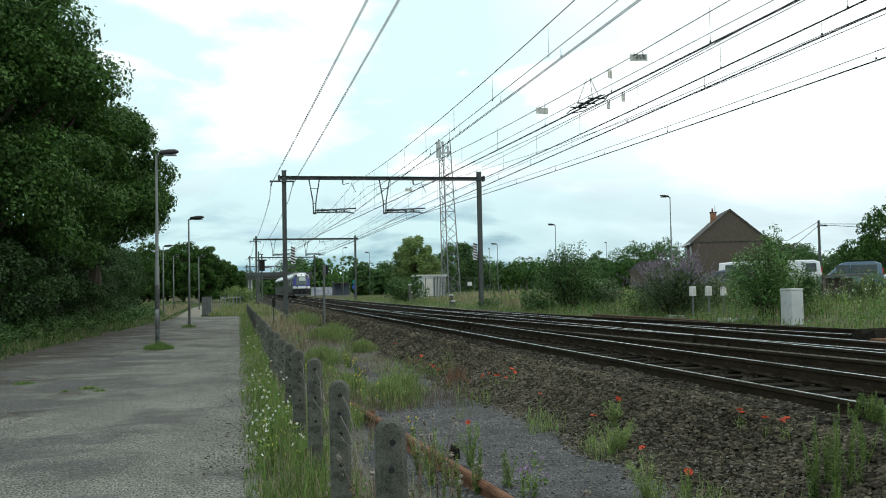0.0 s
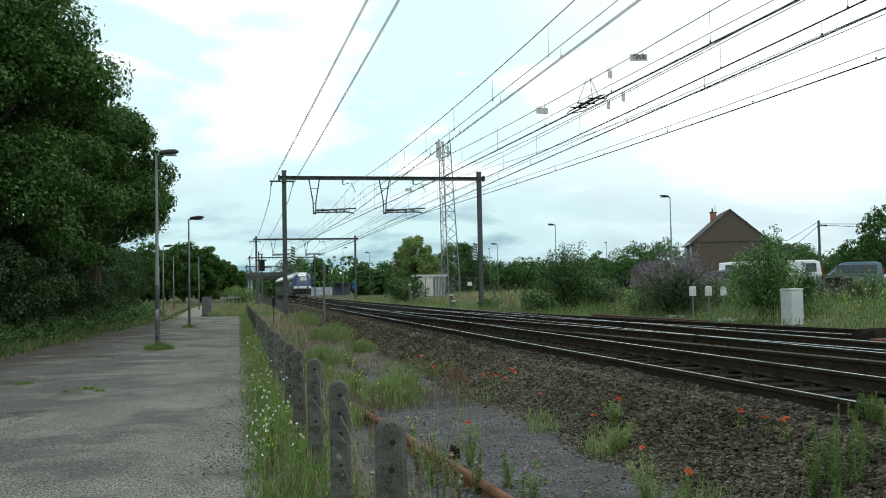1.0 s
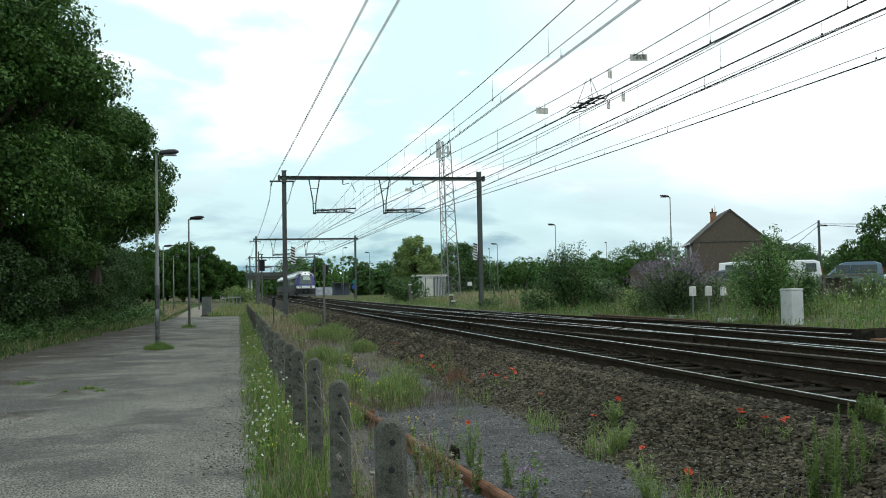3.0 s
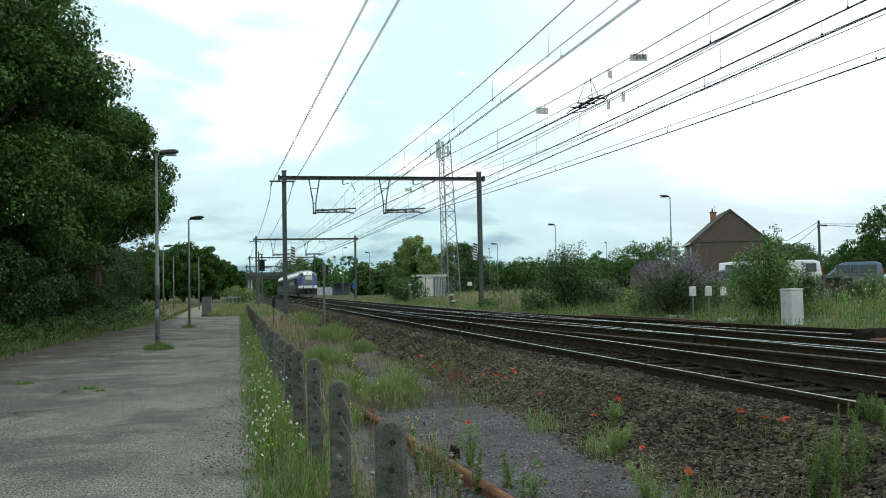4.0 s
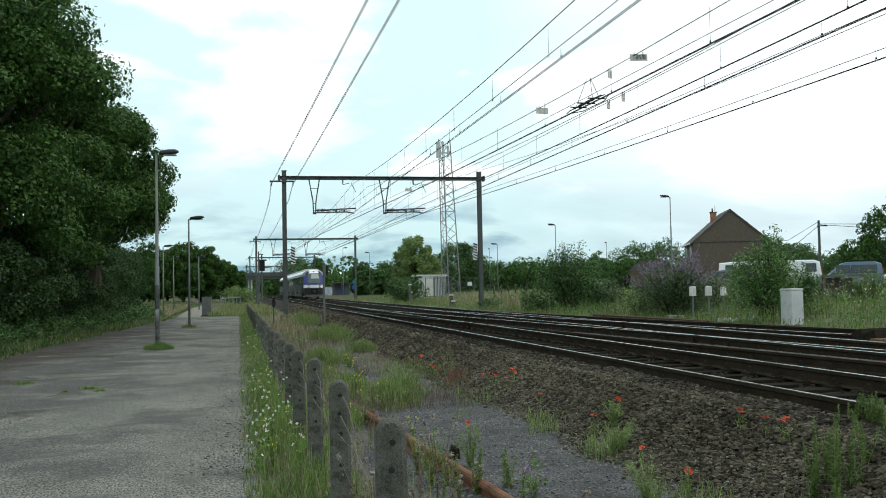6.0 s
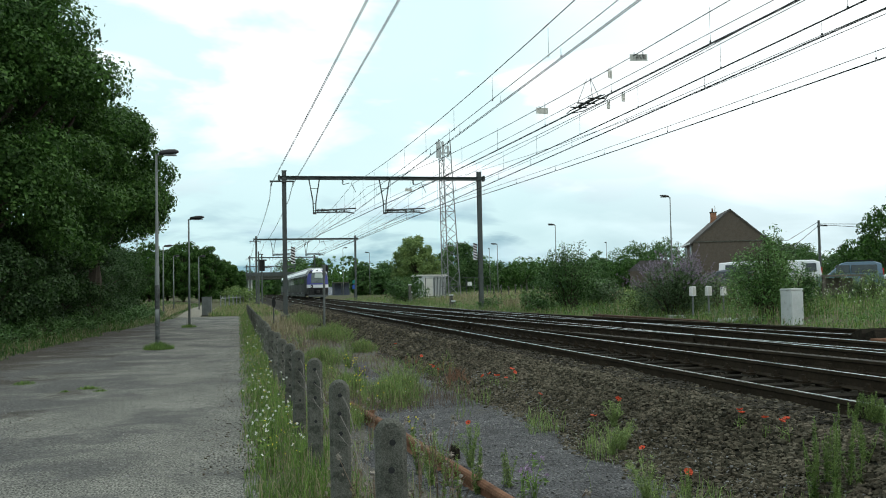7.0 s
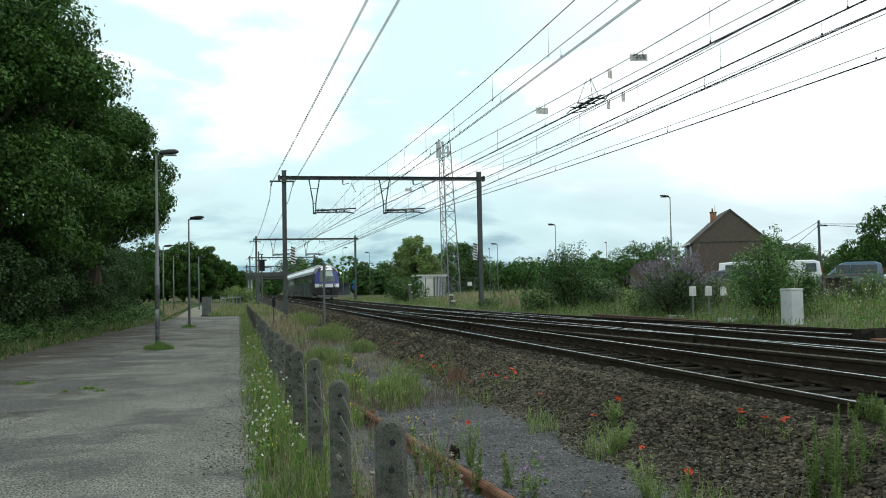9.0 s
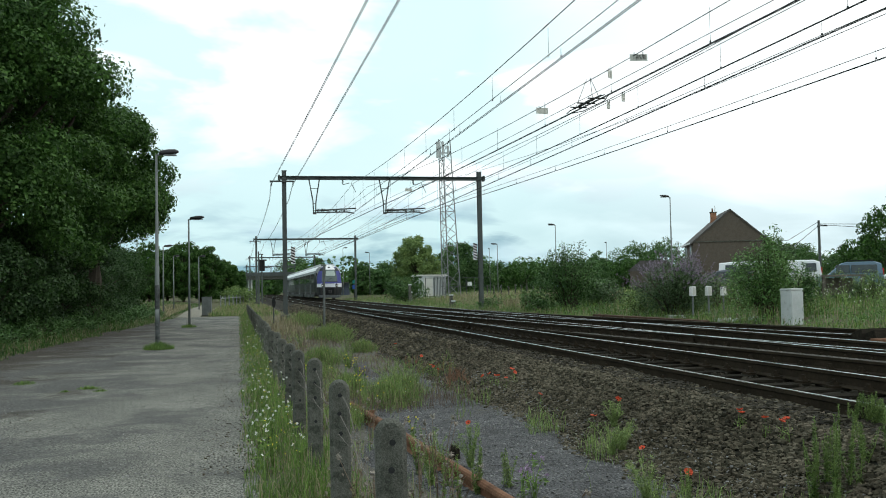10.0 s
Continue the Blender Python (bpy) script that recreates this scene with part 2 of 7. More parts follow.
M["lamp_red"] = material("red_lens", (0.4, 0.02, 0.015), (0.5, 0.03, 0.02), 3, 0.3, bump=0.0)
M["plank"] = material("weathered_plank", (0.1, 0.085, 0.07), (0.2, 0.175, 0.145), 3, 0.9, fine=20, stretch=(0.4, 3, 3), bump=0.4)


# ---- geometry helpers ----
class Shape:
    """Gathers vertices and faces of one mesh; each face keeps a material slot."""

    def __init__(self):
        self.v, self.f, self.s, self.n = [], [], [], 0

    def put(self, verts, faces, slot=0):
        verts = np.asarray(verts, float).reshape(-1, 3)
        self.v.append(verts)
        self.f += [tuple(i + self.n for i in q) for q in faces]
        self.s += [slot] * len(faces)
        self.n += len(verts)
        return self

    def box(self, centre, size, turn=None, slot=0, taper=1.0, bevel=0.0):
        """A box; with bevel its upright edges are cut; taper shrinks its top."""
        x, y, z = (a / 2 for a in size)
        if bevel:
            b = min(bevel, x * 0.8, y * 0.8)
            ring = [(x - b, -y), (x, -y + b), (x, y - b), (x - b, y), (-x + b, y), (-x, y - b), (-x, -y + b), (-x + b, -y)]
        else:
            ring = [(x, -y), (x, y), (-x, y), (-x, -y)]
        n = len(ring)
        if bevel:
            c = 1 - bevel * 0.7 / max(x, y)
            verts = [(a, b, -z) for a, b in ring] + [(a * taper, b * taper, z - bevel * 0.7) for a, b in ring] + [(a * taper * c, b * taper * c, z) for a, b in ring]
            rows = 3
        else:
            verts = [(a, b, -z) for a, b in ring] + [(a * taper, b * taper, z) for a, b in ring]
            rows = 2
        faces = [tuple(range(n))[::-1], tuple(range(n * (rows - 1), n * rows))]
        for r in range(rows - 1):
            faces += [(r * n + i, r * n + (i + 1) % n, (r + 1) * n + (i + 1) % n, (r + 1) * n + i) for i in range(n)]
        v = np.array(verts)
        if turn is not None:
            v = v @ np.array(Euler([radians(a) for a in turn]).to_matrix()).T
        return self.put(v + np.array(centre), faces, slot)

    def tube(self, path, radius, sides=8, slot=0, cap=True):
        """A round bar along a path; radius may be a list."""
        p = [Vector(a) for a in path]
        rad = radius if isinstance(radius, (list, tuple)) else [radius] * len(p)
        verts, faces = [], []
        for i, a in enumerate(p):
            d = (p[min(i + 1, len(p) - 1)] - p[max(i - 1, 0)]).normalized()
            side = d.cross(Vector((0, 0, 1)))
            if side.length < 1e-3:
                side = d.cross(Vector((0, 1, 0)))
            side.normalize()
            up = side.cross(d)
            for k in range(sides):
                w = 2 * math.pi * k / sides
                verts.append(a + (side * math.cos(w) + up * math.sin(w)) * rad[i])
        for i in range(len(p) - 1):
            faces += [(i * sides + k, i * sides + (k + 1) % sides, (i + 1) * sides + (k + 1) % sides, (i + 1) * sides + k) for k in range(sides)]
        if cap:
            faces += [tuple(range(sides))[::-1], tuple(range((len(p) - 1) * sides, len(p) * sides))]
        return self.put([tuple(a) for a in verts], faces, slot)

    def sweep(self, ring, stations, slot=0, cap=True, closed=True):
        """Rings of equal size joined end to end: stations is a list of vertex rings."""
        n = len(stations[0])
        verts = [v for st in stations for v in st]
        faces = []
        last = n if closed else n - 1
        for i in range(len(stations) - 1):
            faces += [(i * n + k, i * n + (k + 1) % n, (i + 1) * n + (k + 1) % n, (i + 1) * n + k) for k in range(last)]
        if cap:
            faces += [tuple(range(n))[::-1], tuple(range((len(stations) - 1) * n, len(stations) * n))]
        return self.put(verts, faces, slot)

    def mesh(self, name, mats, smooth=False):
        me = bpy.data.meshes.new(name)
        me.from_pydata(np.concatenate(self.v).tolist() if self.v else [], [], self.f)
        for m in mats if isinstance(mats, (list, tuple)) else [mats]:
            me.materials.append(m)
        if max(self.s, default=0):
            me.polygons.foreach_set("material_index", self.s)
        if smooth:
            me.polygons.foreach_set("use_smooth", [True] * len(me.polygons))
        me.update()
        return me


def part(name, shape, mat, parent=None, label="", smooth=False, at=None):
    """One mesh object under a thing (or at top level)."""
    ob = new(name, shape.mesh(name, mat, smooth) if isinstance(shape, Shape) else shape)
    if parent is not None:
        ob.parent = parent
    if at is not None:
        ob.matrix_basis = at
    if label:
        tagged(ob, label)
    return ob


def thing(name, at, label, category, group="", kind=""):
    ob = new(name)
    ob.matrix_basis = at
    return tagged(ob, label, category, group, kind)


def quick(name, verts, quads, mats, slots=None, smooth=False):
    """A large mesh of quads (or triangles) from arrays."""
    verts, quads = np.asarray(verts, np.float32), np.asarray(quads, np.int32)
    me = bpy.data.meshes.new(name)
    me.vertices.add(len(verts))
    me.vertices.foreach_set("co", verts.ravel())
    me.loops.add(quads.size)
    me.loops.foreach_set("vertex_index", quads.ravel())
    k = quads.shape[1]
    me.polygons.add(len(quads))
    me.polygons.foreach_set("loop_start", np.arange(0, quads.size, k, dtype=np.int32))
    for m in mats if isinstance(mats, (list, tuple)) else [mats]:
        me.materials.append(m)
    me.polygons.foreach_set("use_smooth", np.full(len(quads), smooth))
    if slots is not None:
        me.polygons.foreach_set("material_index", np.asarray(slots, np.int32))
    if smooth:
        me.polygons.foreach_set("use_smooth", [True] * len(quads))
    me.update(calc_edges=True)
    return me


def wobble(x, y, s, seed=0.0):
    return noise.noise(Vector((x * s, y * s, seed)))


# ---- ground, path, ballast ----
def smooth_step(a, b, x):
    t = min(max((x - a) / (b - a), 0), 1)
    return t * t * (3 - 2 * t)


def hedge_x(y):
    """Where the lane meets the growth under the trees."""
    return float(np.interp(y, (-20, 18, 22, 26, 30, 34, 40, 48, 55, 62), (-6.4, -5.9, -5.5, -5.9, -5.9, -5.55, -5.25, -4.8, -4.3, -4.1)))


def ground_z(x, y):
    """Height of the bare ground: path level, the ballast bank, the formation and the verge beyond it."""
    toe = 3.35 + 0.25 * wobble(0, y, 0.25, 3)
    z = 0.36 * smooth_step(toe, toe + 1.05, x)
    z += 0.075 * (smooth_step(4.15, 4.4, x) - smooth_step(4.95, 5.15, x))
    z += 0.10 * smooth_step(15.0, 18.0, x) + 0.35 * smooth_step(19, 30, x)
    z += 0.03 * wobble(x, y, 0.8, 1) * (1 if x > 0.3 or x < -5.2 else 0.15)
    z += 0.25 * smooth_step(-6.2, -9.6, x)
    if x < hedge_x(y):
        z += 0.02
    return z


def build_ground():
    xs = np.concatenate([-np.geomspace(900, 12, 26), np.arange(-11, -5, 0.7), np.arange(-5, 0.4, 0.45), np.arange(0.4, 6, 0.14), np.arange(6, 20, 0.5), np.geomspace(20.5, 1200, 34)])
    ys = np.concatenate([-np.geomspace(300, 6, 14), np.arange(-5, 3, 1.0), np.arange(3, 26, 0.22), np.arange(26, 70, 0.8), np.geomspace(71, 2200, 44)])
    verts = [(x, y, ground_z(x, y)) for y in ys for x in xs]
    nx = len(xs)
    quads, slots = [], []
    for j in range(len(ys) - 1):
        for i in range(nx - 1):
            quads.append((j * nx + i, j * nx + i + 1, (j + 1) * nx + i + 1, (j + 1) * nx + i))
            cx, cy = (xs[i] + xs[i + 1]) / 2, (ys[j] + ys[j + 1]) / 2
            edge = 3.3 + 0.3 * wobble(0, cy, 0.25, 3) + 0.2 * wobble(cx, cy, 1.3, 8)
            right = TRACK_B + siding_offset(min(max(cy, 8), 52)) + 2.6 + 0.4 * wobble(0, cy, 0.4, 5)
            slots.append(1 if edge < cx < right and cy < 400 else 2 if 0.1 < cx <= edge and cy < 60 else 0)
    me = quick("ground", verts, quads, [M["earth"], M["ballast"], M["soil"]], slots, smooth=True)
    tagged(new("ground", me), "flat grassy earth with a dark ballast bed under the tracks", "ground", kind="structure")
    # the path: a worn asphalt lane, slightly proud of the ground, with ragged edges
    v, q = [], []
    rows = np.concatenate([np.arange(-14, 30, 0.5), np.arange(30, 64, 1.0)])
    cols = np.linspace(0, 1, 14)
    for j, y in enumerate(rows):
        left = hedge_x(y) - 0.25 + 0.25 * wobble(0, y, 0.35, 11) + 0.12 * wobble(0, y, 1.7, 12)
        right = 0.16 + 0.1 * wobble(0, y, 0.5, 13) + 0.12 * wobble(0, y, 1.6, 14)
        for c in cols:
            x = left + (right - left) * c
            v.append((x, y, 0.035 + 0.006 * wobble(x, y, 0.5, 1) * min(c * 6, (1 - c) * 6, 1)))
    n = len(cols)
    for j in range(len(rows) - 1):
        for i in range(n - 1):
            q.append((j * n + i, j * n + i + 1, (j + 1) * n + i + 1, (j + 1) * n + i))
    tagged(new("path", quick("path", v, q, M["asphalt"], smooth=True)), "worn grey asphalt service path beside the railway", "path", kind="structure")
    # its narrower continuation past the second lamp
    v, q = [], []
    for j in range(40):
        y = 63 + j * 3.0
        cx = -3.1 - 0.0006 * (y - 63) ** 2 * 0.4 - 0.018 * (y - 63)
        for s in (-1.0, 0, 1.0):
            v.append((cx + s * (0.72 + 0.1 * wobble(0, y, 0.3, 9)), y, 0.05))
    for j in range(39):
        for i in range(2):
            q.append((j * 3 + i, j * 3 + i + 1, j * 3 + i + 4, j * 3 + i + 3))
    tagged(new("path", quick("path_far", v, q, M["pale_grit"], smooth=True)), "pale gravel footpath leading on between grass", "path", kind="structure")
    # patch of fine grey chippings at the foot of the bank
    v, q = [], []
    for j in range(60):
        y = 3.2 + j * 0.3
        left = 1.15 + 0.45 * wobble(0, y, 0.5, 21) + 1.1 * smooth_step(10, 19, y)
        right = 3.55 + 0.3 * wobble(0, y, 0.4, 22) - 0.9 * smooth_step(13, 20.5, y)
        for c in range(9):
            x = left + (right - left) * c / 8
            v.append((x, y, ground_z(x, y) + (0.025 if 0 < c < 8 else -0.03) + 0.012 * wobble(x, y, 2, 4)))
    for j in range(59):
        for i in range(8):
            q.append((j * 9 + i, j * 9 + i + 1, j * 9 + i + 10, j * 9 + i + 9))
    tagged(new("gravel_patch", quick("gravel_patch", v, q, M["gravel"], smooth=True)), "patch of fine grey chippings at the foot of the ballast", "gravel", kind="structure")


def rocks(count, place, size, seed):
    """Many angular stones; place gives x, y, z for a random pair."""
    r = np.random.default_rng(seed)
    base = np.array([(1, 0, 0), (-1, 0, 0), (0, 1, 0), (0, -1, 0), (0, 0, 1), (0, 0, -1)], float)
    tri = np.array([(0, 2, 4), (2, 1, 4), (1, 3, 4), (3, 0, 4)])
    cube = np.array([(-1, -1, -1), (1, -1, -1), (1, 1, -1), (-1, 1, -1), (-1, -1, 1), (1, -1, 1), (1, 1, 1), (-1, 1, 1)], float) * 0.7
    ctri = np.array([(4, 5, 6), (4, 6, 7), (0, 1, 5), (0, 5, 4), (1, 2, 6), (1, 6, 5), (2, 3, 7), (2, 7, 6), (3, 0, 4), (3, 4, 7)])
    vs, fs, n = [], [], 0
    uv = r.random((count, 2))
    for i in range(count):
        pos = place(*uv[i])
        if pos is None:
            continue
        b, t = (base, tri) if r.random() < 0.4 else (cube, ctri)
        sc = size * r.uniform(0.55, 1.25) * np.array([1.15, r.uniform(0.6, 0.95), r.uniform(0.5, 0.8)])
        w = (b * (1 + r.uniform(-0.3, 0.3, b.shape)) + r.uniform(-0.22, 0.22, b.shape)) * sc
        a = r.uniform(0, 6.3)
        c, s = math.cos(a), math.sin(a)
        e = r.uniform(-0.6, 0.6)
        ce, se = math.cos(e), math.sin(e)
        rot = np.array([[c, -s, 0], [s, c, 0], [0, 0, 1]]) @ np.array([[1, 0, 0], [0, ce, -se], [0, se, ce]])
        vs.append(w @ rot.T + np.array(pos))
        fs.append(t + n)
        n += len(b)
    return np.concatenate(vs), np.concatenate(fs)


def build_stones():
    def bank(u, w):
        y = 3.6 + 13.5 * w ** 1.5
        x = 3.0 + 2.25 * u
        edge = 3.45 + 0.3 * wobble(0, y, 0.25, 3) + 0.25 * wobble(x, y, 1.5, 8)
        if x < edge - 0.35 * rng.random():
            return None
        return x, y, ground_z(x, y) + 0.004 + 0.026 * rng.random()
    v, f = rocks(56000, bank, 0.0245, 3)
    tagged(new("ballast_stones", quick("ballast_stones", v, f, M["stone"])), "loose brown-grey ballast stones on the bank beside the rails", "ballast", kind="stuff")

    def far_bank(u, w):
        y = 17 + 22 * w ** 1.3
        x = 3.2 + 2.05 * u
        if x < 3.5 + 0.3 * wobble(0, y, 0.25, 3):
            return None
        return x, y, ground_z(x, y) + 0.012
    v, f = rocks(10000, far_bank, 0.038, 6)
    tagged(new("ballast_stones", quick("ballast_stones_far", v, f, M["stone"])), "brown-grey ballast stones further along the bank", "ballast", kind="stuff")

    def end_bank(u, w):
        y = 36 + 44 * w ** 1.2
        x = 3.2 + 2.05 * u
        return None if x < 3.45 + 0.3 * wobble(0, y, 0.25, 3) else (x, y, ground_z(x, y) + 0.012)
    v, f = rocks(8000, end_bank, 0.055, 16)
    tagged(new("ballast_stones", quick("ballast_stones_end", v, f, M["stone"])), "brown-grey ballast stones at the far end of the bank", "ballast", kind="stuff")

    def shoulder(u, w):
        y = 5 + 55 * w ** 1.6
        x = 4.55 + 0.75 * u
        return x, y, ground_z(x, y) + 0.024
    v, f = rocks(9000, shoulder, 0.038, 17)
    tagged(new("ballast_stones", quick("ballast_stones_shoulder", v, f, M["stone_oily"])), "dark ballast stones along the shoulder beside the rail", "ballast", kind="stuff")

    def lane(u, w):
        y = 8.5 + 25 * w ** 1.6
        x = -6.0 + 6.1 * u
        if u < 0.8 and wobble(x, y, 0.7, 61) < 0.12:
            return None
        return x, y, 0.036
    v, f = rocks(9000, lane, 0.009, 7)
    tagged(new("grit", quick("grit", v, f, M["stone_grey"])), "loose grit scattered over the path", "gravel", kind="stuff")

    def lane_edge(u, w):
        y = 8.5 + 40 * w ** 1.7
        x = 0.12 - 0.45 * u ** 2 + 0.1 * wobble(0, y, 1.6, 14)
        return x, y, 0.04
    v, f = rocks(900, lane_edge, 0.01, 27)
    tagged(new("pebbles", quick("pebbles", v, f, M["stone"])), "dark pebbles gathered along the edge of the path", "gravel", kind="stuff")

    def scatter(u, w):
        y = 9 + 26 * w ** 1.6
        x = -5.4 + 5.4 * u
        return None if wobble(x, y, 0.45, 62) < 0.05 else (x, y, 0.038)
    v, f = rocks(1600, scatter, 0.009, 28)
    tagged(new("pebbles", quick("pebbles_lane", v, f, M["stone"])), "dark pebbles strewn over the worn path", "gravel", kind="stuff")

    def bed(u, w):
        y = 3.0 + 30 * w ** 1.7
        x = 5.0 + 10 * u
        return x, y, ground_z(x, y) + 0.01
    v, f = rocks(20000, bed, 0.036, 4)
    tagged(new("ballast_stones", quick("ballast_stones_bed", v, f, M["stone_oily"])), "dark oily ballast stones between the sleepers", "ballast", kind="stuff")

    def chip(u, w):
        y = 4.5 + 14 * w ** 1.5
        x = 1.0 + 2.9 * u
        return x, y, ground_z(x, y) + 0.028
    v, f = rocks(9000, chip, 0.012, 5)
    tagged(new("chippings", quick("chippings", v, f, M["stone_grey"])), "loose fine grey chippings", "gravel", kind="stuff")


# ---- tracks ----
def cross_offset(y):
    """Sideways shift of the crossover from track A, growing towards the viewer."""
    if y >= 60:
        return 0.0
    if y >= 36:
        return 0.00152 * (60 - y) ** 2
    return 0.876 + 0.073 * (36 - y)


def siding_offset(y):
    return 0.0 if y >= 52 else 0.002 * (52 - y) ** 2


def rail_stretch(name, parent, line, y0, y1, shine=True, step=2.0):
    """A flat-bottomed rail along x = line(y): head, web and foot."""
    prof = [(-0.035, 0), (0.035, 0), (0.036, -0.035), (0.009, -0.05), (0.009, -0.135), (0.07, -0.155), (0.07, -0.165), (-0.07, -0.165), (-0.07, -0.155), (-0.009, -0.135), (-0.009, -0.05), (-0.036, -0.035)]
    ys = np.arange(y0, y1 + step, step)
    sh = Shape()
    sh.sweep(None, [[(line(y) + a, y, RAIL + b) for a, b in prof] for y in ys])
    top = Shape()
    band = [(-0.006, 0.004), (0.006, 0.004), (0.009, -0.002), (-0.009, -0.002)]
    top.sweep(None, [[(line(y) + a, y, RAIL + b) for a, b in band] for y in ys])
    rail = part(name, sh, M["rail_side"], parent)
    part("running_surface", top, M["rail_top"] if shine else M["rail_dull"], rail, "polished bright steel rail head" if shine else "dull worn rail head")
    return rail


def chairs(sh, line, y0, y1):
    """Base plates, clips and bolts holding a rail to each sleeper."""
    for y in np.arange(y0, y1, 0.6):
        x = line(y)
        sh.box((x, y, RAIL - 0.158), (0.34, 0.16, 0.03))
        for s in (-1, 1):
            sh.box((x + s * 0.1, y, RAIL - 0.128), (0.07, 0.11, 0.05), taper=0.7)
            sh.box((x + s * 0.115, y - 0.02, RAIL - 0.095), (0.035, 0.035, 0.05))


def build_tracks():
    def thing_track(label):
        return thing("railway_track", Matrix(), label, "track", "railway tracks", "structure")
    a = thing_track("main railway track with polished rails on dark timber sleepers")
    b = thing_track("second railway track with polished rails on dark timber sleepers")
    c = thing_track("crossover track linking the two main tracks")
    d = thing_track("rusty siding track branching off beside the verge")
    g = 0.7525
    for s in (-g, g):
        rail_stretch("rail", a, lambda y, s=s: TRACK_A + s, -12, 300, step=12)
        rail_stretch("rail", b, lambda y, s=s: TRACK_B + s, -12, 300, step=12)
        rail_stretch("rail", c, lambda y, s=s: TRACK_A + s + cross_offset(y), 8.0, 54.0 if s > 0 else 53, shine=s > 0)
        rail_stretch("rail", d, lambda y, s=s: TRACK_B + s + siding_offset(y), 4, 46, shine=s < 0)
    # check rails beside the crossing
    rail_stretch("check_rail", c, lambda y: TRACK_A - g + cross_offset(y) + 0.09, 10, 20, False)
    rail_stretch("check_rail", b, lambda y: TRACK_B + g - 0.09, 13, 22, False)
    for owner, line, y1 in ((a, lambda y: TRACK_A - g, 60), (a, lambda y: TRACK_A + g, 60), (b, lambda y: TRACK_B - g, 50), (b, lambda y: TRACK_B + g, 50),
                            (c, lambda y: TRACK_A - g + cross_offset(y), 40), (c, lambda y: TRACK_A + g + cross_offset(y), 40), (d, lambda y: TRACK_B - g + siding_offset(y), 34)):
        sh = Shape()
        chairs(sh, line, 4.23, y1)
        tagged(part("rail_chairs", sh, M["rail_side"], owner, "rusty base plates and clips under the rails"), kind="stuff")
    return a, b, c, d


def build_sleepers(a, b, d):
    """Timber sleepers, one object each near the viewer, sharing two meshes."""
    def timber(length):
        return Shape().box((0, 0, 0), (length, 0.25, 0.14), bevel=0.02).mesh("sleeper", M["timber"])
    short, long = timber(2.6), timber(6.5)
    top = RAIL - 0.173 - 0.07
    for i in range(100):
        y = 4.23 + i * 0.6
        if y < 46:
            if i < 70:
                part("sleeper", long, None, a, at=pose(7.72 + rng.uniform(-0.05, 0.05), y, top, 0, 0, rng.uniform(-0.5, 0.5)))
        else:
            part("sleeper", short, None, a, at=pose(TRACK_A, y, top, 0, 0, rng.uniform(-0.6, 0.6)))
            part("sleeper", short, None, b, at=pose(TRACK_B, y, top, 0, 0, rng.uniform(-0.6, 0.6)))
    for i in range(50):
        y = 4.5 + i * 0.6
        part("sleeper", short, None, d, at=pose(TRACK_B + siding_offset(y) + 0.45, y, top - 0.02, 0, 0, rng.uniform(-0.6, 0.6)))
    far = Shape()
    for i in range(380):
        for x in (TRACK_A, TRACK_B):
            far.box((x, 64.3 + i * 0.6, top), (2.6, 0.25, 0.14))
    tagged(part("sleepers", far, M["timber"], a, "dark sleepers running into the distance"), kind="stuff")


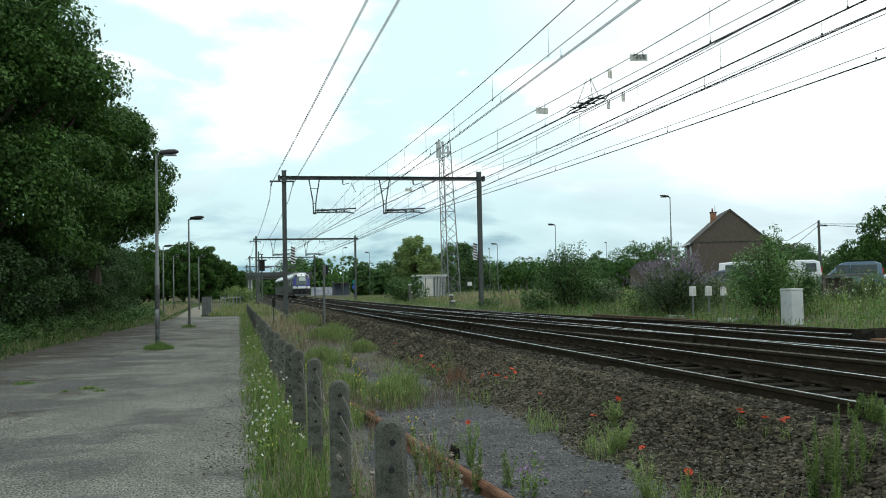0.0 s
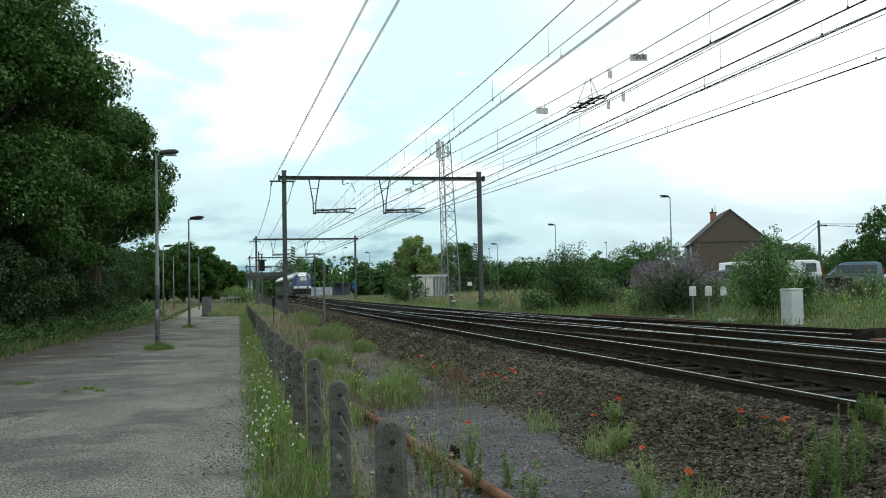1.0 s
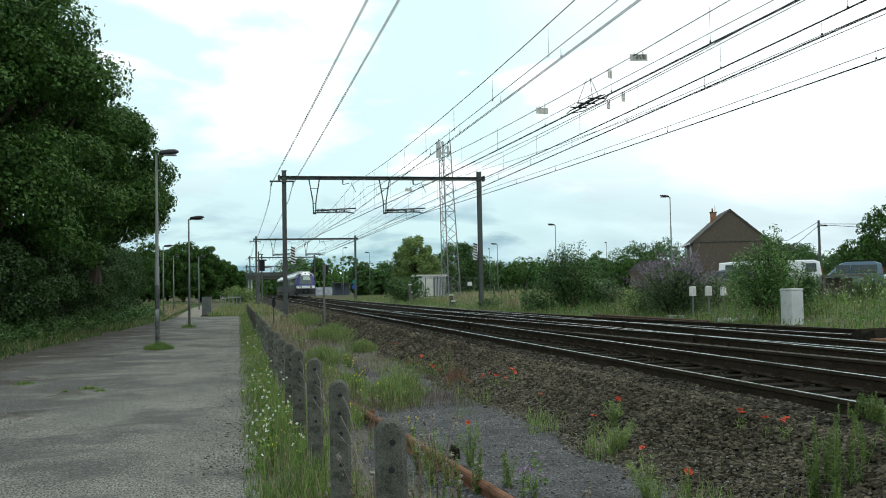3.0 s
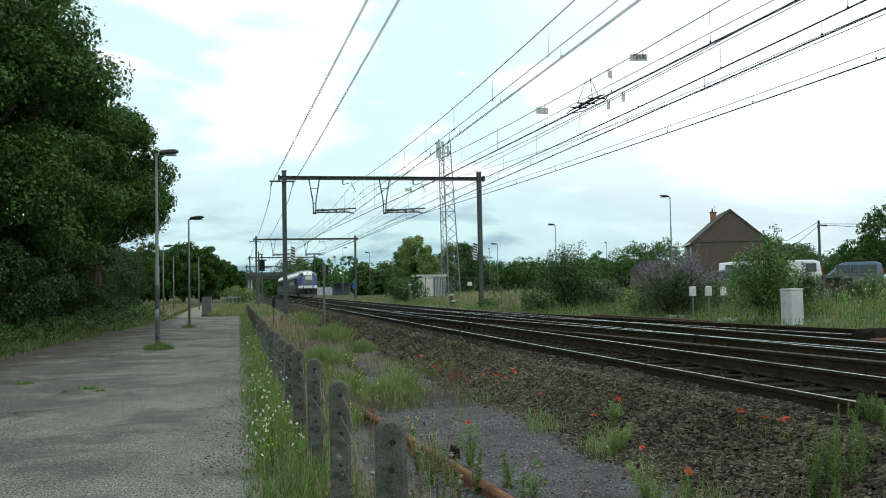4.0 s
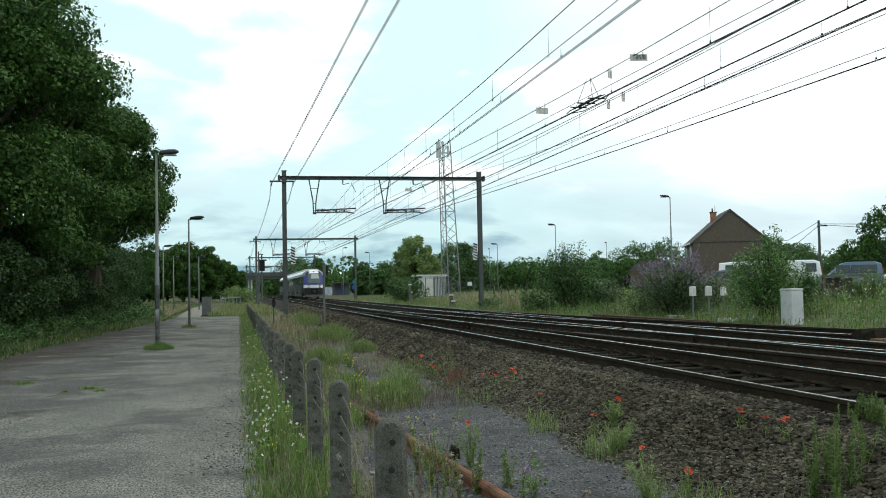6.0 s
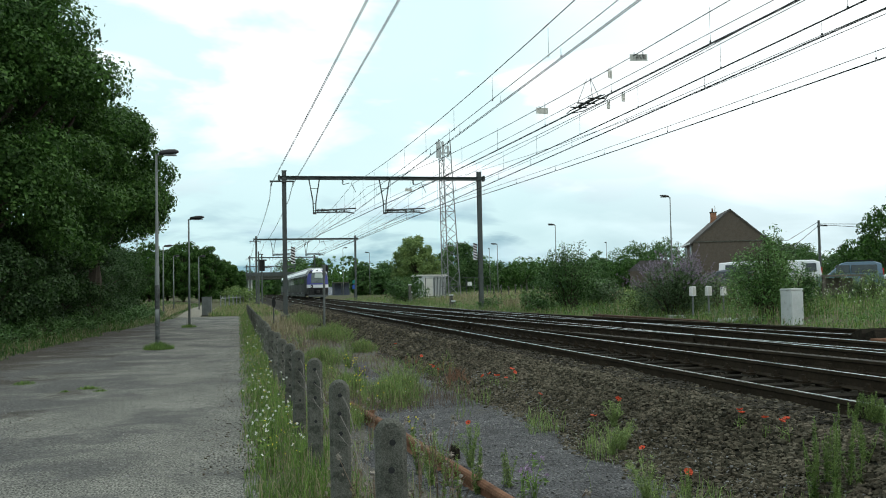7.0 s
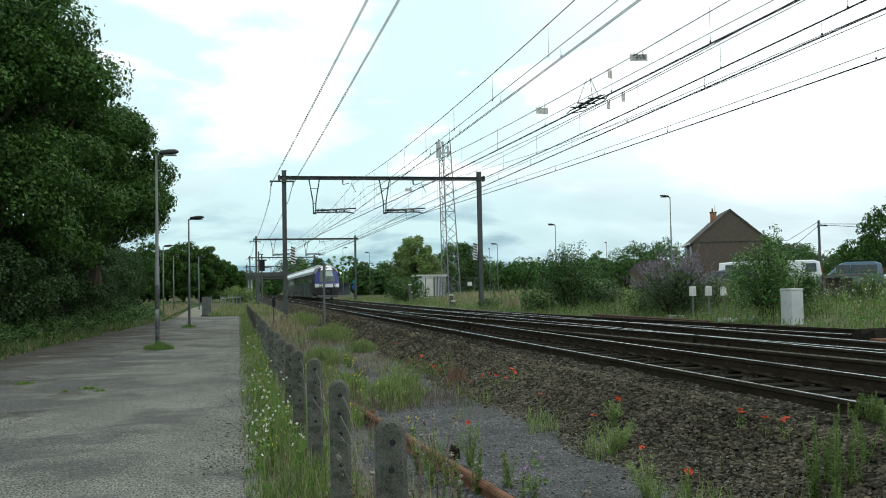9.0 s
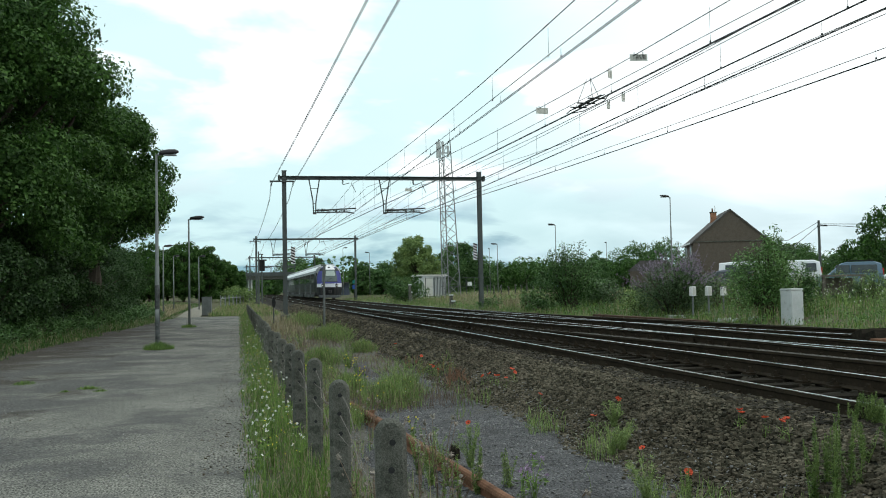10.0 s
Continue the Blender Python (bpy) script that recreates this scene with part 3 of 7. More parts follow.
# ---- overhead line ----
def build_gantry(at=50.0, right=12.78, left=2.38):
    """A portal of two H-section masts and a beam, with drop brackets for two tracks."""
    g = thing("catenary_gantry", pose(0, at, 0), "grey steel catenary portal spanning the railway tracks", "gantry", "catenary gantries")
    h = [(-0.11, -0.12), (0.11, -0.12), (0.11, -0.1), (0.015, -0.1), (0.015, 0.1), (0.11, 0.1), (0.11, 0.12), (-0.11, 0.12), (-0.11, 0.1), (-0.015, 0.1), (-0.015, -0.1), (-0.11, -0.1)]
    for x, base in ((left, -0.1), (right, 0.1)):
        sh = Shape().sweep(None, [[(x + a, b, z) for a, b in h] for z in (base, 7.8)])
        sh.box((x, 0, 7.81), (0.26, 0.28, 0.02))
        post = part("mast", sh, M["steel"], g)
        part("foundation", Shape().box((x, 0, 0.12), (0.6, 0.6, 0.5), bevel=0.05), M["concrete"], post, "concrete mast foundation")
    beam = Shape()
    for z in (7.37, 7.52):
        beam.box(((right + left) / 2, 0, z), (right - left + 0.55, 0.24, 0.035))
    beam.box(((right + left) / 2, 0, 7.45), (right - left + 0.55, 0.03, 0.2))
    for i in range(14):
        beam.box((2.9 + i * 0.72, 0, 7.45), (0.02, 0.2, 0.16))
    for x in (left - 0.26, right + 0.25):
        beam.box((x, 0, 7.45), (0.1, 0.3, 0.28))
    part("beam", beam, M["steel"], g)
    for x, reach in ((3.93, 5.9), (7.62, 9.6)):
        dr = Shape()
        for s in (-1, 1):
            dr.tube([(x + s * 0.27, 0, 7.36), (x + s * 0.08, 0, 6.25), (x + s * 0.05, 0, 5.55)], 0.034, 6)
        dr.box((x, 0, 6.9), (0.36, 0.04, 0.03))
        dr.box((x, 0, 5.6), (0.18, 0.12, 0.1))
        dr.box((x, 0, 6.1), (0.14, 0.05, 0.04))
        drop = part("drop_bracket", dr, M["steel"], g)
        arm = Shape()
        arm.tube([(x, 0, 5.74), (reach + 0.2, 0, 5.86)], 0.04, 6)
        arm.tube([(x, 0, 5.63), (reach - 0.3, 0, 5.66), (reach + 0.1, 0, 5.60)], 0.035, 6)
        for k in range(5):
            arm.box((x + 0.7 + k * 0.21 + 0.09 * (k % 2), 0, 5.73 + 0.02 * (k % 2)), (0.05 + 0.03 * (k % 3), 0.07, 0.1))
        arm.tube([(x + 0.4, 0, 5.72), (reach - 0.1, 0, 5.72)], 0.02, 5)
        part("registration_arm", arm, M["steel"], drop)
        ins = Shape()
        for k in range(6):
            ins.tube([(x + 0.12 + k * 0.07, 0, 5.745 + k * 0.004), (x + 0.155 + k * 0.07, 0, 5.747 + k * 0.004)], 0.085, 8)
        part("insulator", ins, M["black"], drop, "dark ribbed insulator")
    for x in (5.75, 9.5):
        sh = Shape()
        sh.tube([(x - 0.35, 0, 7.36), (x - 0.33, 0, 7.1), (x, 0, 7.18)], 0.02, 5)
        sh.tube([(x + 0.25, 0, 7.36), (x + 0.1, 0, 7.2), (x + 0.35, 0, 6.7)], 0.015, 5)
        for k in range(5):
            sh.tube([(x - 0.33, 0, 7.12 + k * 0.05), (x - 0.33, 0, 7.14 + k * 0.05)], 0.05, 7)
        part("suspension", sh, M["black"], g)
    arm = Shape().box((left - 0.11, -0.2, 7.24), (1.25, 0.07, 0.08))
    cross = part("crossarm", arm, M["steel"], g)
    for x in (left - 0.66, left + 0.44):
        ins = Shape()
        for k in range(5):
            ins.tube([(x, -0.2, 7.0 + k * 0.05), (x, -0.2, 7.02 + k * 0.05)], 0.05, 7)
        ins.tube([(x, -0.2, 6.98), (x, -0.2, 7.24)], 0.015, 5)
        part("insulator", ins, M["black"], cross)
    return g


def warning_board(x, y, z, group):
    """A narrow upright board with slanted black and white stripes, on a bracket."""
    b = thing("striped_board", pose(x, y, z), "narrow board with slanted black and white stripes on a mast", "signal board", group)
    part("panel", Shape().box((0, 0, 0), (0.22, 0.02, 0.86), bevel=0.006), M["white"], b)
    st = Shape()
    for i in range(6):
        c = -0.36 + i * 0.145
        st.put([(-0.105, -0.016, c + 0.04), (0.105, -0.016, c - 0.05), (0.105, -0.016, c + 0.025), (-0.105, -0.016, c + 0.115)], [(0, 1, 2, 3)])
    part("stripe", st, M["black"], b)
    for s in (0.3, -0.3):
        part("bracket", Shape().box((0.2 if x > 5 else -0.2, 0.03, s), (0.36, 0.03, 0.04)), M["steel"], b)


def wire_line(name, label, pts, r=0.011, twin=0.0, group="overhead wires"):
    """A hanging wire, single or paired, through the points."""
    t = thing(name, Matrix(), label, "wire", group)
    for s in ((-twin, twin) if twin else (0,)):
        part("strand", Shape().tube([(x + s, y, z) for x, y, z in pts], r, 5), M["wire"], t)
    return t


def spans(line):
    """Points of a wire from behind the viewer to the far gantries."""
    return [line(y) for y in list(np.arange(-10, 50.1, 4)) + [50]] + [line(y) for y in np.arange(56, 300, 6)]


def sag(y, low, high, start=-10.0, length=60.0):
    u = ((y - start) % length) / length
    return low + (high - low) * (2 * u - 1) ** 2


def zigzag(y, centre, amount=0.22):
    u = ((y + 10) / 60.0) % 2
    return centre + amount * (abs(u - 1) * 2 - 1) * -1


def build_wires():
    con = "paired copper contact wires over the track"
    mes = "sagging carrier wire above the contact wires"
    xa = lambda y: zigzag(y, TRACK_A - 0.22, 0.28)
    xb = lambda y: zigzag(y, TRACK_B - 0.15, 0.22)
    wire_line("contact_wire", con, spans(lambda y: (xa(y), y, 5.6)), 0.008, 0.02)
    wire_line("auxiliary_wire", mes, spans(lambda y: (xa(y) + 0.02, y, sag(y, 5.84, 6.05))), 0.008)
    wire_line("carrier_wire", mes, spans(lambda y: (xa(y) + 0.02, y, sag(y, 6.40, 7.15))), 0.010)
    wire_line("contact_wire", con, spans(lambda y: (xb(y), y, 5.6)), 0.008, 0.02)
    wire_line("auxiliary_wire", mes, spans(lambda y: (xb(y), y, sag(y, 5.85, 6.05))), 0.008, 0.015)
    wire_line("carrier_wire", mes, spans(lambda y: (xb(y), y, sag(y, 6.4, 7.1))), 0.009)
    # the crossover and the siding have wires of their own
    xc = lambda y: max(7.9 - 0.026 * (y - 10) + (-0.016 * (y - 34) if y > 34 else 0), 5.8)
    ys = np.arange(-10, 114, 4.0)
    wire_line("contact_wire", con, [(xc(y), y, 5.6) for y in ys], 0.009, 0.02)
    wire_line("carrier_wire", mes, [(xc(y) + 0.15, y, sag(y, 6.2, 7.01)) for y in ys], 0.009)
    wire_line("auxiliary_wire", mes, [(xc(y) + 0.03, y, 5.8) for y in ys], 0.007)
    xd = lambda y: max(11.6 - 0.0011 * max(y - 2, 0) ** 1.92, 9.3)
    wire_line("contact_wire", con, [(xd(y), y, 5.6) for y in ys], 0.009, 0.015)
    wire_line("auxiliary_wire", mes, [(xd(y) - 0.03, y, 5.76) for y in ys], 0.007)
    wire_line("carrier_wire", mes, [(xd(y) - 0.25, y, sag(y, 6.25, 7.06)) for y in ys], 0.007)
    wire_line("earth_wire", "thin wire strung between the tracks", [(10.5 - 0.015 * y, y, 6.0) for y in ys], 0.006)
    wire_line("earth_wire", "thin wire strung between the tracks", [(8.58 + 0.004 * y, y, 5.95) for y in ys], 0.007)
    for x0, x1 in ((1.72, 3.0), (2.82, 3.15)):
        wire_line("feeder_cable", "paired feeder cable carried by the crossarms", [(x1 + (x0 - x1) * (y + 10) / 60, y, 7.0 + 0.0001 * (y - 20) ** 2) for y in np.arange(-10, 51, 4)] +
                  [(x0 + 0.1, y, sag(y, 6.6, 7.0)) for y in np.arange(56, 290, 6)], 0.009, 0.016)
    # droppers
    n = 0
    for x_of, low, high in ((xa, lambda y: 5.62, lambda y: sag(y, 5.78, 6.0)), (xa, lambda y: sag(y, 5.78, 6.0), lambda y: sag(y, 6.32, 7.1)), (xb, lambda y: sag(y, 5.85, 6.05), lambda y: sag(y, 6.4, 7.1)), (xb, lambda y: 5.62, lambda y: sag(y, 5.85, 6.05)),
                            (xc, lambda y: 5.62, lambda y: sag(y, 6.2, 7.01)), (xd, lambda y: 5.62, lambda y: 5.8)):
        t = thing("dropper_wires", Matrix(), "thin vertical dropper wires with clips", "wire", "overhead wires")
        n += 1
        for k in range(22):
            y = 7.0 + n * 0.7 + k * 4.1
            part("dropper", Shape().tube([(x_of(y), y, low(y)), (x_of(y), y, high(y))], 0.004, 4).box((x_of(y), y, low(y) + 0.02), (0.016, 0.035, 0.035)), M["wire"], t)
    # section insulator in the crossover's contact wire
    s = thing("section_insulator", pose(7.62, 20.0, 5.58, 0, 0, 1.5), "dark section insulator with runners in the overhead wire", "insulator")
    run = Shape()
    for dx in (-0.16, 0.16):
        run.tube([(dx * 0.3, -1.1, 0.03), (dx, -0.6, 0), (dx, 0.6, 0), (dx * 0.3, 1.1, 0.03)], 0.011, 6)
    part("runner", run, M["wire"], s)
    bar = Shape()
    for y in (-0.55, 0.0, 0.5):
        bar.tube([(-0.2, y, 0.06), (0.2, y, 0.06)], 0.016, 6)
    bar.tube([(0, -0.8, 0.08), (0, 0.8, 0.08)], 0.018, 6)
    for k in range(9):
        bar.tube([(0, -0.4 + k * 0.1, 0.08), (0, -0.37 + k * 0.1, 0.08)], 0.034, 8)
    part("insulating_beam", bar, M["black"], s)
    hang = Shape()
    for a, b in ((-0.7, -0.1), (0.7, 0.1), (-0.35, -0.1)):
        hang.tube([(0, a, 0.05), (0.05, b, 0.62)], 0.007, 5)
    part("hanger", hang, M["wire"], s)


def hanging_plate(x, y, z, w, h, turn, text=""):
    p = thing("number_plate", pose(x, y, z, 0, 0, turn), "pale enamel number plate hung from the overhead wire", "plate", "plates on the wires")
    part("panel", Shape().box((0, 0, -h / 2), (w, 0.006, h), bevel=0.003), M["plate"], p)
    cl = Shape()
    for s in (-1, 1):
        cl.box((s * w * 0.25, 0, 0.02), (0.015, 0.012, 0.06))
    part("clip", cl, M["black"], p)
    if text:
        cu = bpy.data.curves.new("lettering", "FONT")
        cu.body, cu.size, cu.align_x, cu.align_y, cu.extrude = text, h * 0.92, "CENTER", "CENTER", 0.001
        cu.materials.append(M["black"])
        cu.space_character = 0.9
        tmp = bpy.data.objects.new("lettering", cu)
        me = bpy.data.meshes.new_from_object(tmp)
        if not me.materials:
            me.materials.append(M["black"])
        part("lettering", me, None, p, "black stencilled number", at=Matrix.Translation((0, -0.006, -h / 2)) @ pose(0, 0, 0, 90))


# ---- lamps, posts and boxes ----
def street_lamp(x, y, z, height, turn, reach=0.5, head=0.62, stepped=True, label="grey steel street lamp with a flat dark head"):
    t = thing("street_lamp", pose(x, y, z, 0, 0, turn), label, "street lamp", "street lamps")
    pole = Shape()
    if stepped:
        pole.tube([(0, 0, -0.1), (0, 0, height * 0.42), (0, 0, height * 0.425), (0, 0, height * 0.70), (0, 0, height * 0.705), (0, 0, height)], [0.068, 0.064, 0.05, 0.048, 0.036, 0.034], 12)
        pole.box((0.0, -0.064, 0.9), (0.1, 0.02, 0.4))
        if x < 0:
            part("flaking_sleeve", Shape().tube([(0, 0, 0.02), (0, 0, 1.8)], 0.071, 12), M["mottled"], t, "flaking dark paint round the foot")
    else:
        pole.tube([(0, 0, -0.1), (0, 0, height)], [0.06, 0.035], 10)
    part("pole", pole, M["lamp_post"], t, smooth=True)
    arm = Shape().tube([(0, 0, height - 0.03), (reach * 0.4, 0, height + 0.02)], 0.03, 8)
    part("arm", arm, M["lamp_post"], t)
    hd = Shape()
    prof = [(0.0, 0.05, 0.03), (0.12, 0.11, 0.05), (0.5, 0.13, 0.06), (0.85, 0.11, 0.05), (1.0, 0.05, 0.02)]
    st = []
    for u, w, hh in prof:
        st.append([(reach * 0.15 + u * head * 0.9, w * math.cos(a), height + 0.03 + 0.05 * u + 1.4 * hh * math.sin(a) * (1.2 if math.sin(a) > 0 else 0.8)) for a in np.linspace(0, 2 * math.pi, 10, endpoint=False)])
    hd.sweep(None, st)
    hd = part("head", hd, M["lamp_head"], t, smooth=True)
    part("diffuser", Shape().box((reach * 0.2 + head * 0.5, 0, height - 0.02), (head * 0.55, 0.16, 0.03), bevel=0.01), M["galvanised"], hd)
    return t


def fence_post_mesh():
    """A concrete post with a rounded head and three wire holes."""
    w, d, h, r = 0.125, 0.10, 1.06, 0.0625
    outline = [(-w / 2, -0.25), (w / 2, -0.25), (w / 2, h - r)]
    outline += [(r * math.cos(a), h - r + r * math.sin(a)) for a in np.linspace(0, math.pi, 9)[1:-1]]
    outline += [(-w / 2, h - r)]
    sh = Shape()
    b = 0.02
    cz = h * 0.5
    inset = [(x * (1 - 2 * b / w), cz + (z - cz) * (1 - b / h)) for x, z in outline]
    sh.sweep(None, [[(x, -d / 2, z) for x, z in inset], [(x, -d / 2 + b, z) for x, z in outline], [(x, d / 2 - b, z) for x, z in outline], [(x, d / 2, z) for x, z in inset]])
    return sh.mesh("post_body", M["concrete"])


def build_fence():
    body = fence_post_mesh()
    holes = (0.97, 0.86, 0.74, 0.55)
    # solid black plugs stand for the dark inside the wire holes
    hole = Shape().tube([(0, -0.0515, 0), (0, 0.0515, 0)], 0.0135, 9).mesh("wire_hole", M["black"])
    line = []
    r = np.random.default_rng(12)
    for i in range(32):
        y = 3.88 + i * 2.02
        x = 0.605
        if i in (0, 1):
            lean, dz = (0, -0.4), (0.014, -0.01)[i]
        else:
            lean, dz = (r.uniform(-1.2, 1.2), r.uniform(-1.0, 1.0)), r.uniform(-0.02, 0.02) - 0.0125 * min(y - 4, 14) - 0.0035 * max(y - 18, 0) + (0.05 if i == 2 else 0)
        p = thing("fence_post", pose(x, y, dz, lean[0], lean[1], r.uniform(-6, 6)), "weathered concrete fence post with a rounded head and wire holes", "fence post", "concrete fence posts")
        part("post_body", body, None, p)
        for z in holes:
            part("wire_hole", hole, None, p, at=pose(r.uniform(-0.004, 0.004), 0, z))
        line.append((x, y, dz))
    for k, z in enumerate(holes[:3]):
        t = thing("fence_wire", Matrix(), "slack rusty fence wire threaded through concrete posts", "wire", "fence wires")
        for (x0, y0, d0), (x1, y1, d1) in zip(line, line[1:]):
            if r.random() < 0.18 and y0 > 8:
                continue
            slack = r.uniform(0.02, 0.16)
            pts = []
            for u in np.linspace(0, 1, 8):
                pts.append((x0 + (x1 - x0) * u + 0.02 * math.sin(u * 9 + k), y0 + (y1 - y0) * u, z + d0 + (d1 - d0) * u - slack * 4 * u * (1 - u)))
            part("strand", Shape().tube(pts, 0.0022, 4), M["fence_wire"], t)
    pipe = thing("rusty_rail", Matrix(), "old rusty rail lying on short stakes along the fence", "rail")
    part("bar", Shape().sweep(None, [[(x + a, y, z + b) for a, b in ((-0.036, 0.03), (-0.024, 0.045), (0.0, 0.051), (0.024, 0.045), (0.036, 0.03), (0.04, 0.01), (0.012, 0.0), (0.012, -0.06), (0.06, -0.08), (-0.06, -0.08), (-0.012, -0.06), (-0.012, 0.0), (-0.04, 0.01))]
                                     for x, y, z in ((1.98, 4.4, 0.09), (1.81, 6.7, 0.1), (1.6, 10.0, 0.1), (1.4, 13.0, 0.08))]), M["rust"], pipe)
    for x, y in ((1.86, 6.0), (1.68, 8.7), (1.5, 11.5)):
        part("stake", Shape().box((x + 0.05, y, 0.0), (0.06, 0.06, 0.3)), M["rust"], pipe)


def cabinet(name, label, x, y, z, size, turn, mat, doors=1):
    w, d, h = size
    t = thing(name, pose(x, y, z, 0, 0, turn), label, "cabinet")
    part("body", Shape().box((0, 0, h / 2), (w, d, h), bevel=0.03), mat, t)
    part("roof", Shape().box((0, 0, h + 0.02), (w + 0.015, d + 0.015, 0.05), bevel=0.02), mat, t)
    part("plinth", Shape().box((0, 0, 0.02), (w + 0.06, d + 0.06, 0.12)), M["concrete"], t)
    for i in range(doors):
        wd = w / doors
        dr = part("door", Shape().box((-w / 2 + wd * (i + 0.5), -d / 2 - 0.008, h * 0.52), (wd - 0.05, 0.016, h * 0.86), bevel=0.004), mat, t)
        part("handle", Shape().box((-w / 2 + wd * (i + 0.85), -d / 2 - 0.03, h * 0.5), (0.03, 0.03, 0.1)), mat, dr)
    return t


def marker_post(x, y, z, height, turn):
    t = thing("marker_post", pose(x, y, z, 0, 0, turn), "thin steel post with a rounded white marker box", "marker post", "white marker posts")
    part("pole", Shape().tube([(0, 0, -0.1), (0, 0, height)], 0.03, 8), M["galvanised"], t)
    part("box", Shape().box((0, 0, height - 0.12), (0.26, 0.12, 0.32), bevel=0.03), M["white"], t)
    part("face", Shape().box((0.02, -0.066, height - 0.12), (0.16, 0.012, 0.26), bevel=0.004), M["plate"], t)


def lattice_tower(x, y, z):
    """A three-legged mast with one upright side, zigzag bracing, antenna panels and a rod."""
    t = thing("lattice_mast", pose(x, y, z), "tall galvanised lattice mast carrying antenna panels", "mast")
    top = 15.6
    foot = ((-0.73, -0.4), (1.1, -0.4), (0.25, 1.1))
    head = ((-0.83, -0.35), (0.3, -0.35), (-0.25, 0.65))

    def at(leg, h):
        u = h / top
        return tuple(a + (b - a) * u for a, b in zip(foot[leg], head[leg])) + (h,)
    for leg in range(3):
        part("leg", Shape().tube([at(leg, h) for h in (0, top / 2, top)], 0.055, 6), M["galvanised"], t)
    levels = [0.0]
    while levels[-1] < top - 0.6:
        levels.append(levels[-1] + 1.35 - 0.035 * levels[-1])
    levels[-1] = top
    for k, (a, b) in enumerate(zip(levels, levels[1:])):
        sh = Shape()
        for p, q in ((0, 1), (1, 2), (2, 0)):
            if k % 2:
                p, q = q, p
            sh.tube([at(p, a), at(q, b)], 0.03, 5)
            if k % 3 == 0:
                sh.tube([at(p, b), at(q, b)], 0.026, 5)
        part("bracing", sh, M["galvanised"], t)
    lad = Shape()
    for dx in (0.05, 0.4):
        lad.tube([(-0.55 + dx, -0.42, 0.4), (-0.7 + dx, -0.38, 14.6)], 0.02, 5)
    for k in range(46):
        lad.tube([(-0.51 - 0.0033 * k, -0.42, 0.6 + k * 0.3), (-0.15 - 0.0033 * k, -0.42, 0.6 + k * 0.3)], 0.012, 4)
    part("ladder", lad, M["galvanised"], t)
    for dx, h, w, d in ((-0.92, 14.55, 0.42, 1.6), (-0.45, 14.7, 0.22, 1.3), (0.05, 14.4, 0.2, 1.1)):
        part("antenna", Shape().box((dx, -0.55, h), (w, 0.2, d), bevel=0.04), M["cabinet"], t, "pale grey antenna panel")
    part("rod", Shape().tube([(0.28, -0.3, top), (0.28, -0.3, top + 1.1)], 0.02, 5), M["galvanised"], t)


